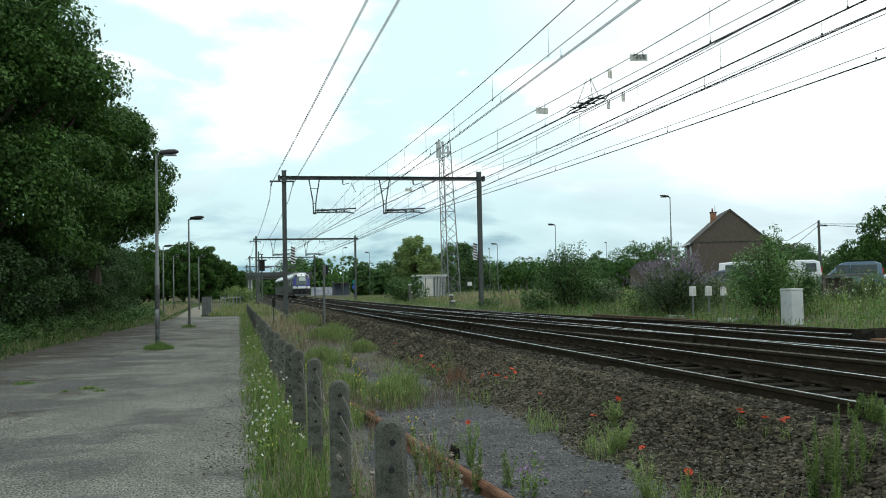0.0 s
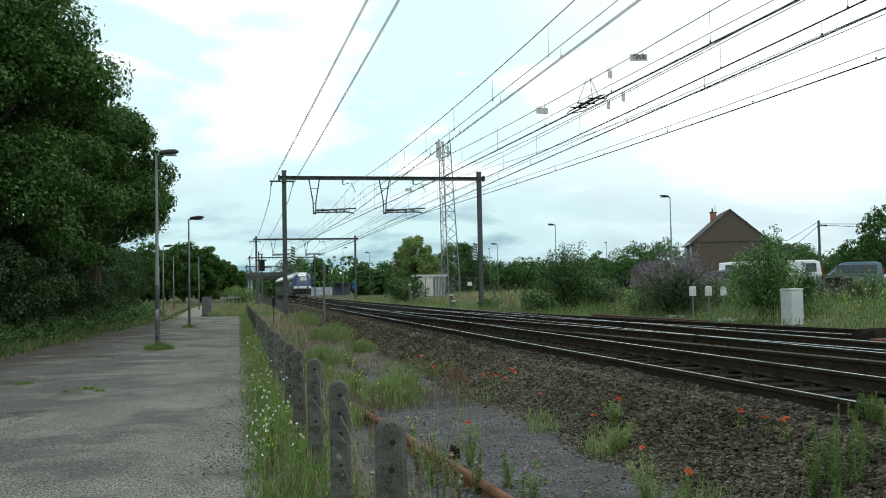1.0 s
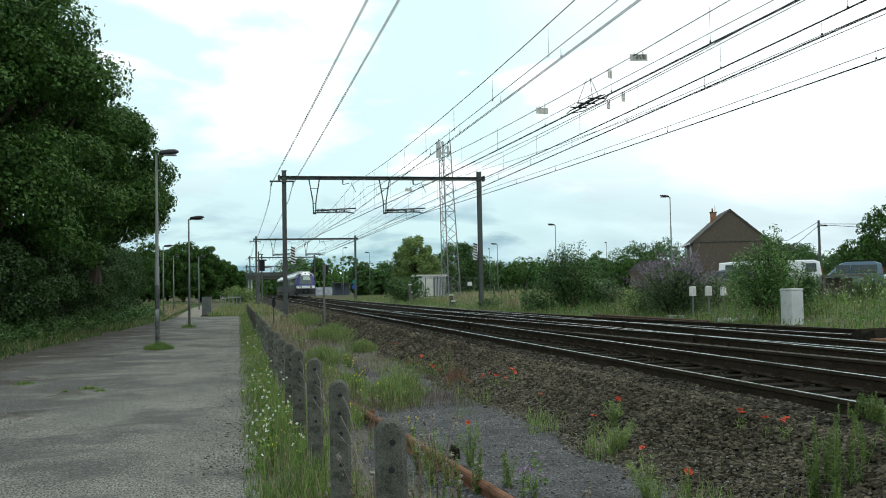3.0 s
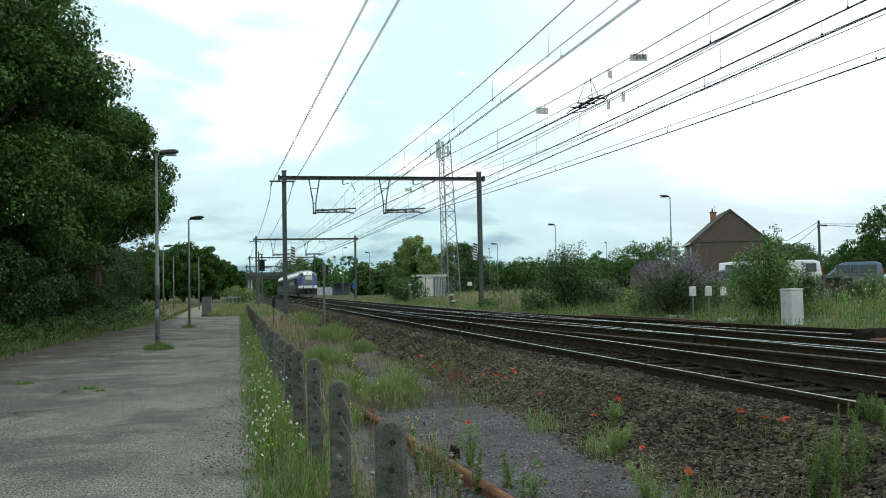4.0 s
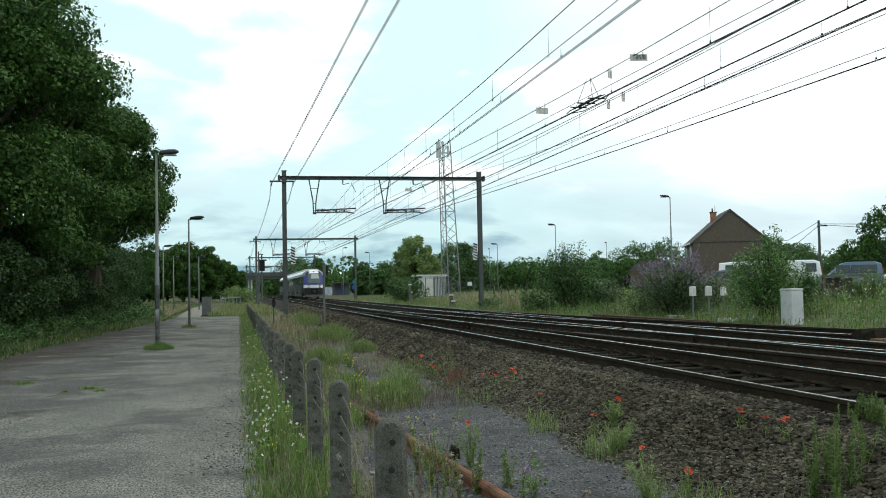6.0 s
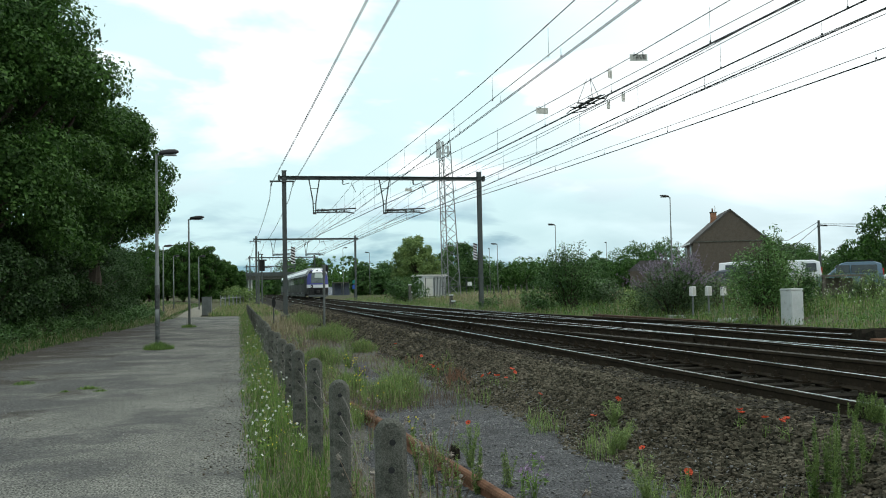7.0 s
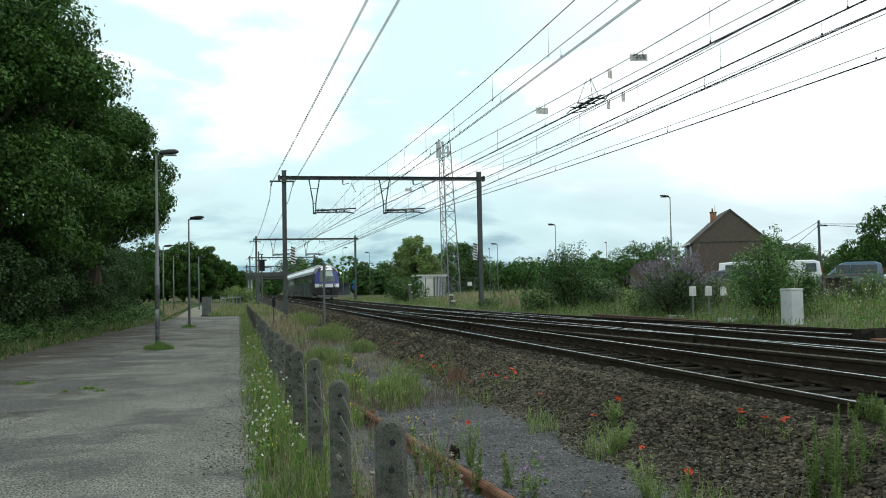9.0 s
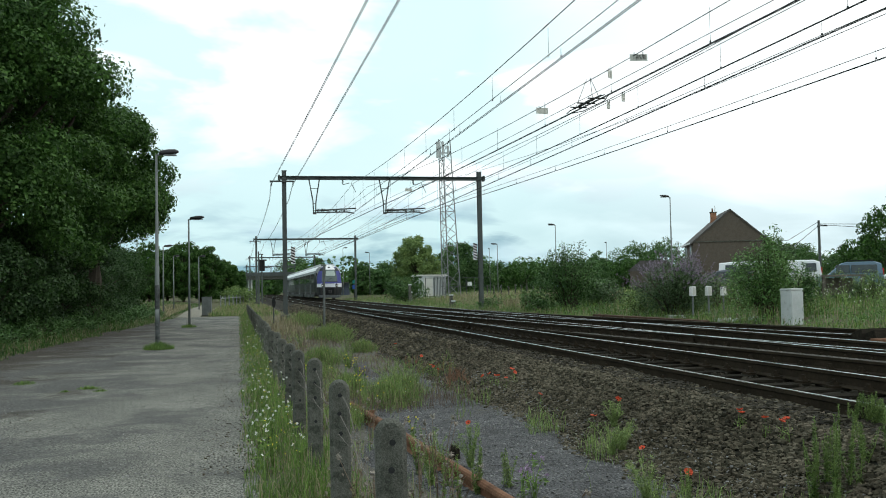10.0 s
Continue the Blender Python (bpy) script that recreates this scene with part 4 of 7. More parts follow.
def build_posts():
    street_lamp(-2.30, 29.0, 0.03, 5.62, -6, 0.5, 0.62)
    street_lamp(-2.2, 45.6, 0.03, 4.95, -12, 0.4, 0.72, False)
    street_lamp(-5.5, 75, 0.1, 5.0, 0, 0.4, 0.7, False)
    street_lamp(-5.7, 90, 0.1, 4.8, 0, 0.4, 0.5, False)
    street_lamp(-3.48, 90, 0.05, 4.8, 0, 0.4, 0.6, False)
    for x, y, top in ((29.6, 62, 7.7), (30.0, 88, 7.5), (30.2, 110, 6.7), (20.3, 150, 7.4), (17.2, 160, 8.6), (14.2, 78, 2.9)):
        street_lamp(x, y, 0.8 if top > 4 else 0.4, top - 0.85, 180 if x > 20 else 0, 0.5, 0.75, top > 7.4, "tall grey street lamp beyond the tracks")
    street_lamp(46.5, 175, 0.8, 8.0, 90, 0.5, 0.75, False, "tall grey street lamp beyond the tracks")
    street_lamp(60, 150, 0.8, 7.8, 90, 0.5, 0.75, False, "tall grey street lamp beyond the tracks")
    # trackside post with a plate seen from behind
    t = thing("signal_post", pose(3.22, 37, 0.05, 0, 0.3, 12), "grey trackside post with a narrow blank plate", "signal post")
    part("pole", Shape().box((0, 0, 1.2), (0.085, 0.07, 2.5), bevel=0.02), M["signal_post"], t)
    part("plate", Shape().box((0, -0.05, 2.3), (0.11, 0.03, 0.42), bevel=0.01), M["signal_post"], t)
    part("cap", Shape().box((0, 0, 2.5), (0.16, 0.12, 0.06)), M["steel"], t)
    t = thing("dwarf_sign", pose(1.6, 45, 0.0), "small oval blue-grey trackside sign on a stake", "sign")
    part("stake", Shape().tube([(0, 0, -0.1), (0, 0, 1.0)], 0.03, 6), M["steel"], t)
    part("panel", Shape().sweep(None, [[(0.09 * math.cos(a), yy, 1.05 + 0.23 * math.sin(a)) for a in np.linspace(0, 2 * math.pi, 14, endpoint=False)] for yy in (-0.05, -0.02)]), M["black"], t)
    marker_post(15.05, 30.0, 0.35, 1.1, 20)
    marker_post(15.63, 30.0, 0.35, 1.1, 20)
    marker_post(17.8, 33.0, 0.35, 1.05, 20)
    cabinet("equipment_cabinet", "pale grey concrete trackside equipment cabinet with stained sides", 15.32, 24.5, 0.29, (0.47, 0.42, 1.06), 12, M["cabinet"], 1)
    cabinet("junction_cabinet", "grey metal junction cabinet standing beside the path", -2.05, 66, 0.0, (0.62, 0.5, 1.25), -4, M["signal_post"], 2)
    for x, y in ((14.75, 27.2), (16.1, 27.6), (14.9, 31.0)):
        t = thing("cable_duct_lid", pose(x, y, 0.42, 0, 0, 10), "pale concrete cable duct lid by the tracks", "duct lid", "duct lids")
        part("lid", Shape().box((0, 0, 0.03), (0.62, 0.45, 0.1), bevel=0.02), M["cabinet"], t)
    lattice_tower(20.25, 92, 0.6)
    c = thing("equipment_cabin", pose(18.9, 95, 0.6, 0, 0, 12), "pale metal equipment cabin at the foot of the mast", "cabin")
    part("wall", Shape().box((0, 0, 1.1), (2.7, 2.3, 2.2), bevel=0.03), M["cabinet"], c)
    part("roof", Shape().box((0, 0, 2.27), (2.95, 2.5, 0.14), bevel=0.03), M["plate"], c)
    part("door", Shape().box((-0.6, -1.16, 1.05), (0.9, 0.03, 1.95), bevel=0.01), M["plate"], c)
    rib = Shape()
    for i in range(8):
        rib.box((0.05 + i * 0.17, -1.155, 1.1), (0.06, 0.04, 2.05))
    for i in range(10):
        rib.box((1.355, -1.0 + i * 0.22, 1.1), (0.04, 0.08, 2.05))
    part("rib", rib, M["steel"], c)
    f = thing("mesh_fence", Matrix(), "dark wire mesh fence round the mast compound", "fence")
    for i in range(9):
        part("fence_stake", Shape().tube([(17.6 + i * 0.8, 90.3, 0.5), (17.6 + i * 0.8, 90.3, 2.6)], 0.035, 6), M["steel"], f)
    bar = Shape()
    for z in (0.8, 1.7, 2.55):
        bar.tube([(17.6, 90.3, z), (24.0, 90.3, z)], 0.02, 5)
    part("rail_bar", bar, M["steel"], f)
    t = thing("notice_sign", pose(21.85, 89.9, 1.6), "small white notice on the compound fence", "sign")
    part("panel", Shape().box((0, 0, 0.35), (0.42, 0.03, 0.36)), M["white"], t)
    part("bracket", Shape().box((0, 0.1, 0.3), (0.05, 0.3, 0.05)), M["steel"], t)
    for x, y, h in ((13.33, 75, 1.5), (13.6, 76, 0.9), (12.9, 58, 0.75), (12.6, 56, 0.4)):
        t = thing("white_post", pose(x, y, 0.4), "short pale concrete kilometre post in the grass", "post", "pale trackside posts")
        part("shaft", Shape().box((0, 0, h / 2), (0.22, 0.16, h), bevel=0.03, taper=0.9), M["concrete"], t)
        part("cap", Shape().box((0, 0, h), (0.26, 0.2, 0.08), bevel=0.02), M["cabinet"], t)
    t = thing("blue_sign", pose(13.07, 110, 0.4), "blue square station sign on a grey post", "sign")
    part("pole", Shape().tube([(0, 0, 0), (0, 0, 2.3)], 0.04, 6), M["steel"], t)
    part("panel", Shape().box((0, -0.06, 1.5), (0.45, 0.03, 0.5)), M["blue"], t)
    part("upper_panel", Shape().box((0, -0.06, 2.1), (0.4, 0.03, 0.4)), M["sign_green"], t, "small green panel")
    # fence of pale posts behind the verge
    f = thing("verge_fence", Matrix(), "row of pale concrete fence stakes behind the tall grass", "fence")
    for i in range(26):
        part("fence_stake", Shape().box((21.5 + i * 0.62, 84 + 0.3 * math.sin(i), 1.25), (0.1, 0.1, 1.0 + 0.25 * math.sin(i * 3)), bevel=0.02), M["concrete"], f)
    f = thing("white_fence", Matrix(), "low white railing beside the far footpath", "fence")
    for i in range(9):
        part("fence_stake", Shape().box((-1.6 + i * 0.36, 92 + i * 3.2, 0.75), (0.1, 0.1, 1.0)), M["galvanised"], f)
    part("rail_bar", Shape().tube([(-1.6, 92, 1.0), (1.28, 117.6, 1.0)], 0.03, 5), M["galvanised"], f)


# ---- plants ----
def leaf_material(name, dark, light, trans=0.25, island=0.5):
    return material(name, dark, light, 0.6, 0.6, fine=7, bump=0.0, island=island, coords="World", trans=trans, spec=0.25)


M["leaf_dark"] = leaf_material("dark_leaves", (0.024, 0.066, 0.012), (0.066, 0.15, 0.028))
# ivy green darkened: the shade under the big crowns is in this colour
M["leaf_ivy_shaded"] = leaf_material("shaded_ivy_leaves", (0.014, 0.036, 0.009), (0.04, 0.088, 0.022))
M["leaf_mid"] = leaf_material("green_leaves", (0.038, 0.096, 0.026), (0.098, 0.185, 0.058))
M["leaf_light"] = leaf_material("light_leaves", (0.095, 0.17, 0.045), (0.23, 0.315, 0.105))
M["leaf_fresh"] = leaf_material("fresh_leaves", (0.06, 0.145, 0.036), (0.15, 0.265, 0.085))
M["leaf_grey"] = leaf_material("grey_green_leaves", (0.05, 0.095, 0.04), (0.11, 0.17, 0.075))
M["grass"] = leaf_material("green_grass", (0.055, 0.12, 0.02), (0.16, 0.25, 0.06), 0.3)
M["feather"] = leaf_material("feathery_green", (0.09, 0.16, 0.038), (0.235, 0.315, 0.105), 0.35)
M["straw"] = leaf_material("dry_grass", (0.18, 0.155, 0.085), (0.36, 0.315, 0.2), 0.3, 0.35)
M["brown_stalk"] = leaf_material("brown_seed_stalks", (0.09, 0.065, 0.045), (0.2, 0.15, 0.105), 0.2, 0.35)
M["lilac"] = leaf_material("lilac_flowers", (0.16, 0.125, 0.165), (0.26, 0.215, 0.27), 0.2, 0.3)
M["thistle_purple"] = leaf_material("thistle_petals", (0.24, 0.16, 0.26), (0.38, 0.28, 0.4), 0.2, 0.2)
M["poppy"] = leaf_material("poppy_petals", (0.46, 0.058, 0.024), (0.66, 0.115, 0.05), 0.3, 0.2)
M["petal_white"] = leaf_material("white_petals", (0.6, 0.6, 0.55), (0.8, 0.8, 0.76), 0.2, 0.15)
M["petal_yellow"] = leaf_material("yellow_petals", (0.6, 0.5, 0.03), (0.8, 0.68, 0.08), 0.2, 0.15)
M["seed"] = leaf_material("thistle_heads", (0.17, 0.145, 0.115), (0.36, 0.32, 0.27), 0.1, 0.3)


def crown_leaves(blobs, count, size, r, shell, stray, loose=0.5):
    """Leaves lying along the outside of overlapping clumps, like shingles, each a folded kite."""
    c, out = crown_points(blobs, count, r, shell, stray)
    nrm = out * np.array([1, 1, 1.25]) + r.normal(0, loose, out.shape) + np.array([0, 0, 0.25])
    nrm /= np.linalg.norm(nrm, axis=1, keepdims=True)
    d = np.cross(nrm, r.normal(0, 1, out.shape))
    d /= np.linalg.norm(d, axis=1, keepdims=True)
    side = np.cross(nrm, d)
    s = (size * r.uniform(0.55, 1.35, count))[:, None]
    v = np.stack([c - d * s, c + side * s * 0.6 + nrm * s * 0.12, c + d * s, c - side * s * 0.6 + nrm * s * 0.12], 1)
    return v.reshape(-1, 3), np.arange(4 * count).reshape(-1, 4)


def leaf_cards(centres, size, r, flat=0.5, narrow=0.55):
    """Small pointed leaves (one kite each) at the given centres, turned at random."""
    n = len(centres)
    a = r.uniform(0, 2 * np.pi, n)
    tilt = r.normal(0, flat, n)
    d = np.stack([np.cos(a) * np.cos(tilt), np.sin(a) * np.cos(tilt), np.sin(tilt)], 1)
    up = np.stack([r.normal(0, 0.6, n), r.normal(0, 0.6, n), np.ones(n)], 1)
    side = np.cross(d, up)
    side /= np.linalg.norm(side, axis=1, keepdims=True)
    s = (size * r.uniform(0.6, 1.3, n))[:, None]
    v = np.stack([centres - d * s, centres + side * s * narrow, centres + d * s, centres - side * s * narrow], 1)
    return v.reshape(-1, 3), np.arange(4 * n).reshape(-1, 4)


def crown_points(blobs, count, r, shell=0.55, stray=0.15):
    """Points near the surfaces of many overlapping clumps."""
    blobs = np.asarray(blobs, float)
    wts = blobs[:, 3] ** 2
    pick = r.choice(len(blobs), count, p=wts / wts.sum())
    d = r.normal(0, 1, (count, 3))
    d /= np.linalg.norm(d, axis=1, keepdims=True)
    rad = blobs[pick, 3] * r.uniform(shell, 1.08, count) * (1 + stray * r.normal(0, 1, count))
    return blobs[pick, :3] + d * rad[:, None] * np.array([1, 1, 0.8]), d


def clumps(r, rx, ry, rz, cz, n, lo=0.16, hi=0.3, skirt=-0.75):
    """Clumps spread over an uneven egg-shaped crown."""
    out = []
    for i in range(n):
        d = r.normal(0, 1, 3)
        d /= np.linalg.norm(d)
        if d[2] < skirt:
            d[2] *= -1
        k = min(r.uniform(0.62, 1.0) * (1 + 0.12 * r.normal()), 1.0)
        out.append((d[0] * rx * k, d[1] * ry * k, cz + d[2] * rz * k, min(rx, rz) * r.uniform(lo, hi)))
    return out


def tree(name, label, x, y, z, height, rx, ry, leaves, size, mat, seed, crown_base=0.15, n=60, group="", trunk=0.22, lo=0.16, hi=0.3, category="tree", skirt=-0.75):
    r = np.random.default_rng(seed)
    t = thing(name, pose(x, y, z), label, category, group)
    rz = height * (1 - crown_base) / 2
    cz = height * crown_base + rz
    blobs = clumps(r, rx * 0.86, ry * 0.86, rz * 0.88, cz, n, lo, hi, skirt)
    sh = Shape()
    sh.tube([(0, 0, -0.2), (0.05, 0.02, height * 0.2), (0.1, -0.05, height * 0.45), (0.05, 0.05, height * 0.8)], [trunk * 1.25, trunk, trunk * 0.75, trunk * 0.2], 9)
    for i in range(0, min(n, 26)):
        bx, by, bz, br = blobs[i]
        h0 = min(max(height * 0.15, bz * 0.55), height * 0.6)
        sh.tube([(0.05, 0, h0), (bx * 0.5, by * 0.5, (h0 + bz) / 2 + 0.2), (bx, by, bz)], [trunk * 0.4, trunk * 0.25, trunk * 0.08], 5)
    part("trunk", sh, M["bark"], t)
    v, q = crown_leaves(blobs, leaves, size, r, 0.66, 0.12, 0.6 if size < 0.085 else 0.75)
    part("crown", quick("crown", v, q, mat), None, t)
    return t


def bush(name, label, x, y, z, height, rx, leaves, size, mat, seed, group="", flowers=None, n=30):
    r = np.random.default_rng(seed)
    t = thing(name, pose(x, y, z), label, "bush", group)
    stems, tips = Shape(), []
    for i in range(n):
        a, k = r.uniform(0, 2 * np.pi), r.uniform(0.15, 1) ** 0.7
        top = height * (1.05 - 0.45 * k * k) * r.uniform(0.72, 1.06)
        tip = (math.cos(a) * rx * k, math.sin(a) * rx * k, top)
        mid = (tip[0] * 0.45, tip[1] * 0.45, top * 0.55)
        stems.tube([(tip[0] * 0.12, tip[1] * 0.12, -0.1), mid, tip], [0.03, 0.018, 0.004], 5)
        tips.append((mid, tip))
    tagged(part("stem", stems, M["bark"], t), kind="stuff")
    per = leaves // n
    pts = []
    for mid, tip in tips:
        u = r.uniform(0, 1, per) ** 0.8
        m, e = np.array(mid) * np.array([1, 1, 0.35]), np.array(tip)
        base = m[None] * (1 - u)[:, None] + e[None] * u[:, None]
        spread = (0.28 * (1 - u) + 0.07) * rx * 0.9
        pts.append(base + r.normal(0, 1, (per, 3)) * spread[:, None] * np.array([1, 1, 0.7]))
    v, q = leaf_cards(np.concatenate(pts), size, r)
    v[:, 2] = np.maximum(v[:, 2], 0.02)
    part("foliage", quick("foliage", v, q, mat), None, t)
    if flowers:
        fp = []
        for mid, tip in tips:
            d = np.array(tip) - np.array(mid)
            d /= np.linalg.norm(d)
            for k in range(8):
                start = np.array(tip) + r.normal(0, 0.2, 3) * np.array([1, 1, 0.5])
                fp.append(start + (d + r.normal(0, 0.35, 3)) * r.uniform(0, 0.24, 22)[:, None] + r.normal(0, 0.017, (22, 3)))
        v, q = leaf_cards(np.concatenate(fp), 0.026, r, 1.0)
        tagged(part("flower_spike", quick("flower_spike", v, q, flowers), None, t, "drooping lilac flower spikes"), kind="stuff")
    return t


def grass_field(name, label, count, place, length, mat, seed, width=0.006, lean=0.35, category="grass", rise=0.0):
    """Bent blades, two segments each; place gives x, y or None."""
    r = np.random.default_rng(seed)
    vs, n = [], 0
    pts = []
    tries = r.random((count, 3))
    for u, w, s in tries:
        p = place(u, w, s)
        if p is not None:
            pts.append(p)
    if not pts:
        return
    pts = np.array(pts)
    n = len(pts)
    z = np.array([ground_z(a, b) for a, b in pts[:, :2]])
    k = pts[:, 2] if pts.shape[1] > 2 else np.ones(n)
    L = length * r.uniform(0.45, 1.15, n) * k
    a = r.uniform(0, 2 * np.pi, n)
    b = np.abs(r.normal(0, lean, n))
    d = np.stack([np.cos(a), np.sin(a)], 1)
    s = np.stack([-d[:, 1], d[:, 0]], 1) * (width * r.uniform(0.7, 1.4, n))[:, None]
    lift = rise * length * k * r.random(n) * (r.random(n) < 0.85)
    L = np.where(lift > 0, L * 0.5, L)
    base = np.column_stack([pts[:, :2], z - 0.01 + lift])
    mid = base + np.column_stack([d * (L * 0.5 * np.sin(b * 0.5))[:, None], L * 0.55])
    tip = base + np.column_stack([d * (L * np.sin(b))[:, None], L * np.cos(b * 0.8)])
    s3 = np.column_stack([s, np.zeros(n)])
    v = np.stack([base - s3, base + s3, mid + s3 * 0.8, mid - s3 * 0.8, tip + s3 * 0.12, tip - s3 * 0.12], 1).reshape(-1, 3)
    i = np.arange(n)[:, None] * 6
    q = np.concatenate([i + np.array([[0, 1, 2, 3]]), i + np.array([[3, 2, 4, 5]])])
    return tagged(new(name, quick(name, v, q, mat)), label, category, kind="stuff")


def build_grass():
    def strip(u, w, s):       # between the path and the fence
        y = 3.0 + 60 * w ** 1.8
        x = 0.02 + 0.83 * u ** 0.8 + 0.1 * wobble(0, y, 1.3, 39)
        if wobble(x, y, 1.2, 31) < -0.25:
            return None
        return x, y, (0.7 + 0.5 * wobble(0, y, 0.6, 30)) * (0.4 + 0.6 * min(u * 2.5, 1))
    grass_field("grass", "long green grass and weeds along the fence", 40000, strip, 0.44, M["grass"], 40, 0.0032, 0.65, "grass", 0.7)
    grass_field("dry_grass", "dry straw-coloured grass along the fence", 6500, strip, 0.48, M["straw"], 41, 0.0035, 0.45)

    def inner(u, w, s):       # between the fence and the gravel
        y = 3.2 + 60 * w ** 1.7
        x = 0.62 + 2.7 * u ** 1.15
        k = wobble(x, y, 0.55, 33) + 0.2 * smooth_step(12, 22, y) - 0.25 * smooth_step(12, 7, y)
        if x < 1.35 and y < 14:
            k += 0.38
        if x > 1.3 + 0.5 * wobble(0, y, 0.5, 21) + 0.5 and y < 13:
            k -= 0.22
        if k < 0.12 or wobble(x, y, 2.2, 37) < -0.05:
            return None
        if y > 13 and x > 1.7 and s > 0.3:
            return None
        return x, y, (0.45 + 0.9 * min(max(k, 0), 0.8)) * (1 - 0.4 * smooth_step(12, 18, y))
    grass_field("grass", "weedy green grass beside the gravel patch", 46000, inner, 0.36, M["feather"], 42, 0.0028, 0.6, "grass", 0.7)
    grass_field("dry_grass", "dry grass stalks beside the gravel patch", 14000, inner, 0.5, M["straw"], 43, 0.0022, 0.5, "grass", 0.5)

    def tall_dry(u, w, s):    # pale stalks round the gantry's foot
        y = 26 + 60 * w
        x = 0.8 + 1.5 * u
        return (x, y, 0.7 + 0.6 * wobble(x, y, 0.4, 71)) if wobble(x, y, 0.35, 70) > -0.1 else None
    grass_field("dry_grass", "tall pale dry grass beside the tracks", 2600, tall_dry, 0.7, M["straw"], 51, 0.008)

    clump = ((2.02, 13.1, 0.36, 1.0), (2.35, 14.2, 0.32, 0.95), (1.2, 11.6, 0.28, 0.7), (2.98, 30.6, 0.5, 1.5), (2.85, 44.0, 0.75, 1.9), (1.83, 21.0, 0.45, 1.1), (1.6, 14.6, 0.3, 0.9), (3.1, 24.4, 0.3, 0.9), (1.4, 17.5, 0.35, 0.9), (2.6, 31.5, 0.4, 1.1))

    def feathery(u, w, s):    # bushy green clumps between the fence and the bank
        x, y, k, h = clump[int(s * len(clump))]
        a, d = u * 6.283, 0.75 * math.sqrt(-math.log(1 - 0.97 * w))
        if wobble(x + d * math.cos(a), y + d * math.sin(a), 3.0, 78) < -0.2:
            return None
        return x + k * d * math.cos(a), y + 2.0 * k * d * math.sin(a), h * (0.95 - 0.3 * d)
    grass_field("feathery_weeds", "bushy clumps of fine feathery green weeds", 36000, feathery, 0.4, M["feather"], 53, 0.0026, 0.75, "weeds", 0.75)
    grass_field("dry_grass", "thin dry stalks among the feathery weeds", 4500, feathery, 0.46, M["straw"], 58, 0.0022, 0.6, "grass", 0.6)

    rf = np.random.default_rng(88)
    for flower, tint, many in (("tiny yellow flower heads among the weeds", "petal_yellow", 260), ("tiny white flower heads among the weeds", "petal_white", 150)):
        fp = []
        while len(fp) < many:
            p = feathery(*rf.random(3)) if rf.random() < 0.6 else (rf.uniform(0.15, 0.6), 8 + 22 * rf.random() ** 1.6, 1.0)
            if p is not None:
                fp.append((p[0], p[1], ground_z(p[0], p[1]) + 0.4 * p[2] * rf.uniform(0.45, 0.95)))
        fp = np.repeat(np.array(fp), 3, 0) + rf.normal(0, 0.004, (3 * many, 3))
        v, q = leaf_cards(fp, 0.0075, rf, 0.5, 0.8)
        tagged(new("small_flowers", quick("small_flowers", v, q, M[tint])), flower, "flowers", kind="stuff")

    def low_brown(u, w, s):   # thin brown seed stalks
        y = 12 + 38 * w ** 1.3
        x = 0.9 + 2.3 * u
        return (x, y, 0.5 + 0.6 * s) if wobble(x, y, 0.5, 75) > 0.0 else None
    grass_field("dry_weeds", "thin reddish-brown seed stalks beside the fence", 15000, low_brown, 0.36, M["brown_stalk"], 54, 0.0026, 0.6, "weeds", 0.6)

    def shade_edge(u, w, s):  # grassy fringe where the path meets the trees
        y = 17 + 45 * w ** 1.2
        x = hedge_x(y) + 0.25 + 0.3 * wobble(0, y, 0.6, 77) + 0.15 * wobble(0, y, 1.9, 79) - 1.3 * u
        return (x, y, 0.3 + 0.9 * u) if wobble(x, y, 0.9, 76) > -0.25 else None
    grass_field("grass", "green grass fringe between the path and the trees", 15000, shade_edge, 0.42, M["leaf_dark"], 56, 0.008, 0.5)
    grass_field("dry_grass", "dry grass fringe between the path and the trees", 6000, shade_edge, 0.45, M["straw"], 57, 0.005, 0.5)

    def far_left(u, w, s):    # under the trees and beyond the path
        y = 24 + 110 * w ** 1.4
        x = hedge_x(y) - 0.2 - 6.0 * u ** 1.3
        return x, y, 0.6 + 0.8 * u
    # leaf_dark instead of grass green: the trees' shade is put into the blades
    grass_field("grass", "rough green grass under the trees", 12000, far_left, 0.35, M["leaf_dark"], 44, 0.011)
    grass_field("dry_grass", "pale dry grass under the trees", 2500, far_left, 0.4, M["straw"], 45, 0.009)

    def beyond(u, w, s):      # where the path narrows
        y = 63 + 80 * w ** 1.3
        x = -1.9 + 4.6 * u
        return x, y, 0.8 + 0.4 * wobble(x, y, 0.3, 34)
    grass_field("grass", "rough grass where the path narrows", 14000, beyond, 0.42, M["grass"], 46, 0.012, 0.6, "grass", 0.5)
    grass_field("dry_grass", "dry yellow grass where the path narrows", 6000, beyond, 0.6, M["straw"], 47, 0.011, 0.5, "grass", 0.3)

    def far_dry(u, w, s):     # dry bank on the shady side of the narrow path
        y = 56 + 60 * w
        x = -4.3 - 0.018 * (y - 63) - 2.6 * u
        return x, y, 0.7 + 0.4 * wobble(x, y, 0.4, 91)
    grass_field("dry_grass", "pale dry grass beside the narrow footpath", 6000, far_dry, 0.55, M["straw"], 59, 0.012, 0.5, "grass", 0.4)

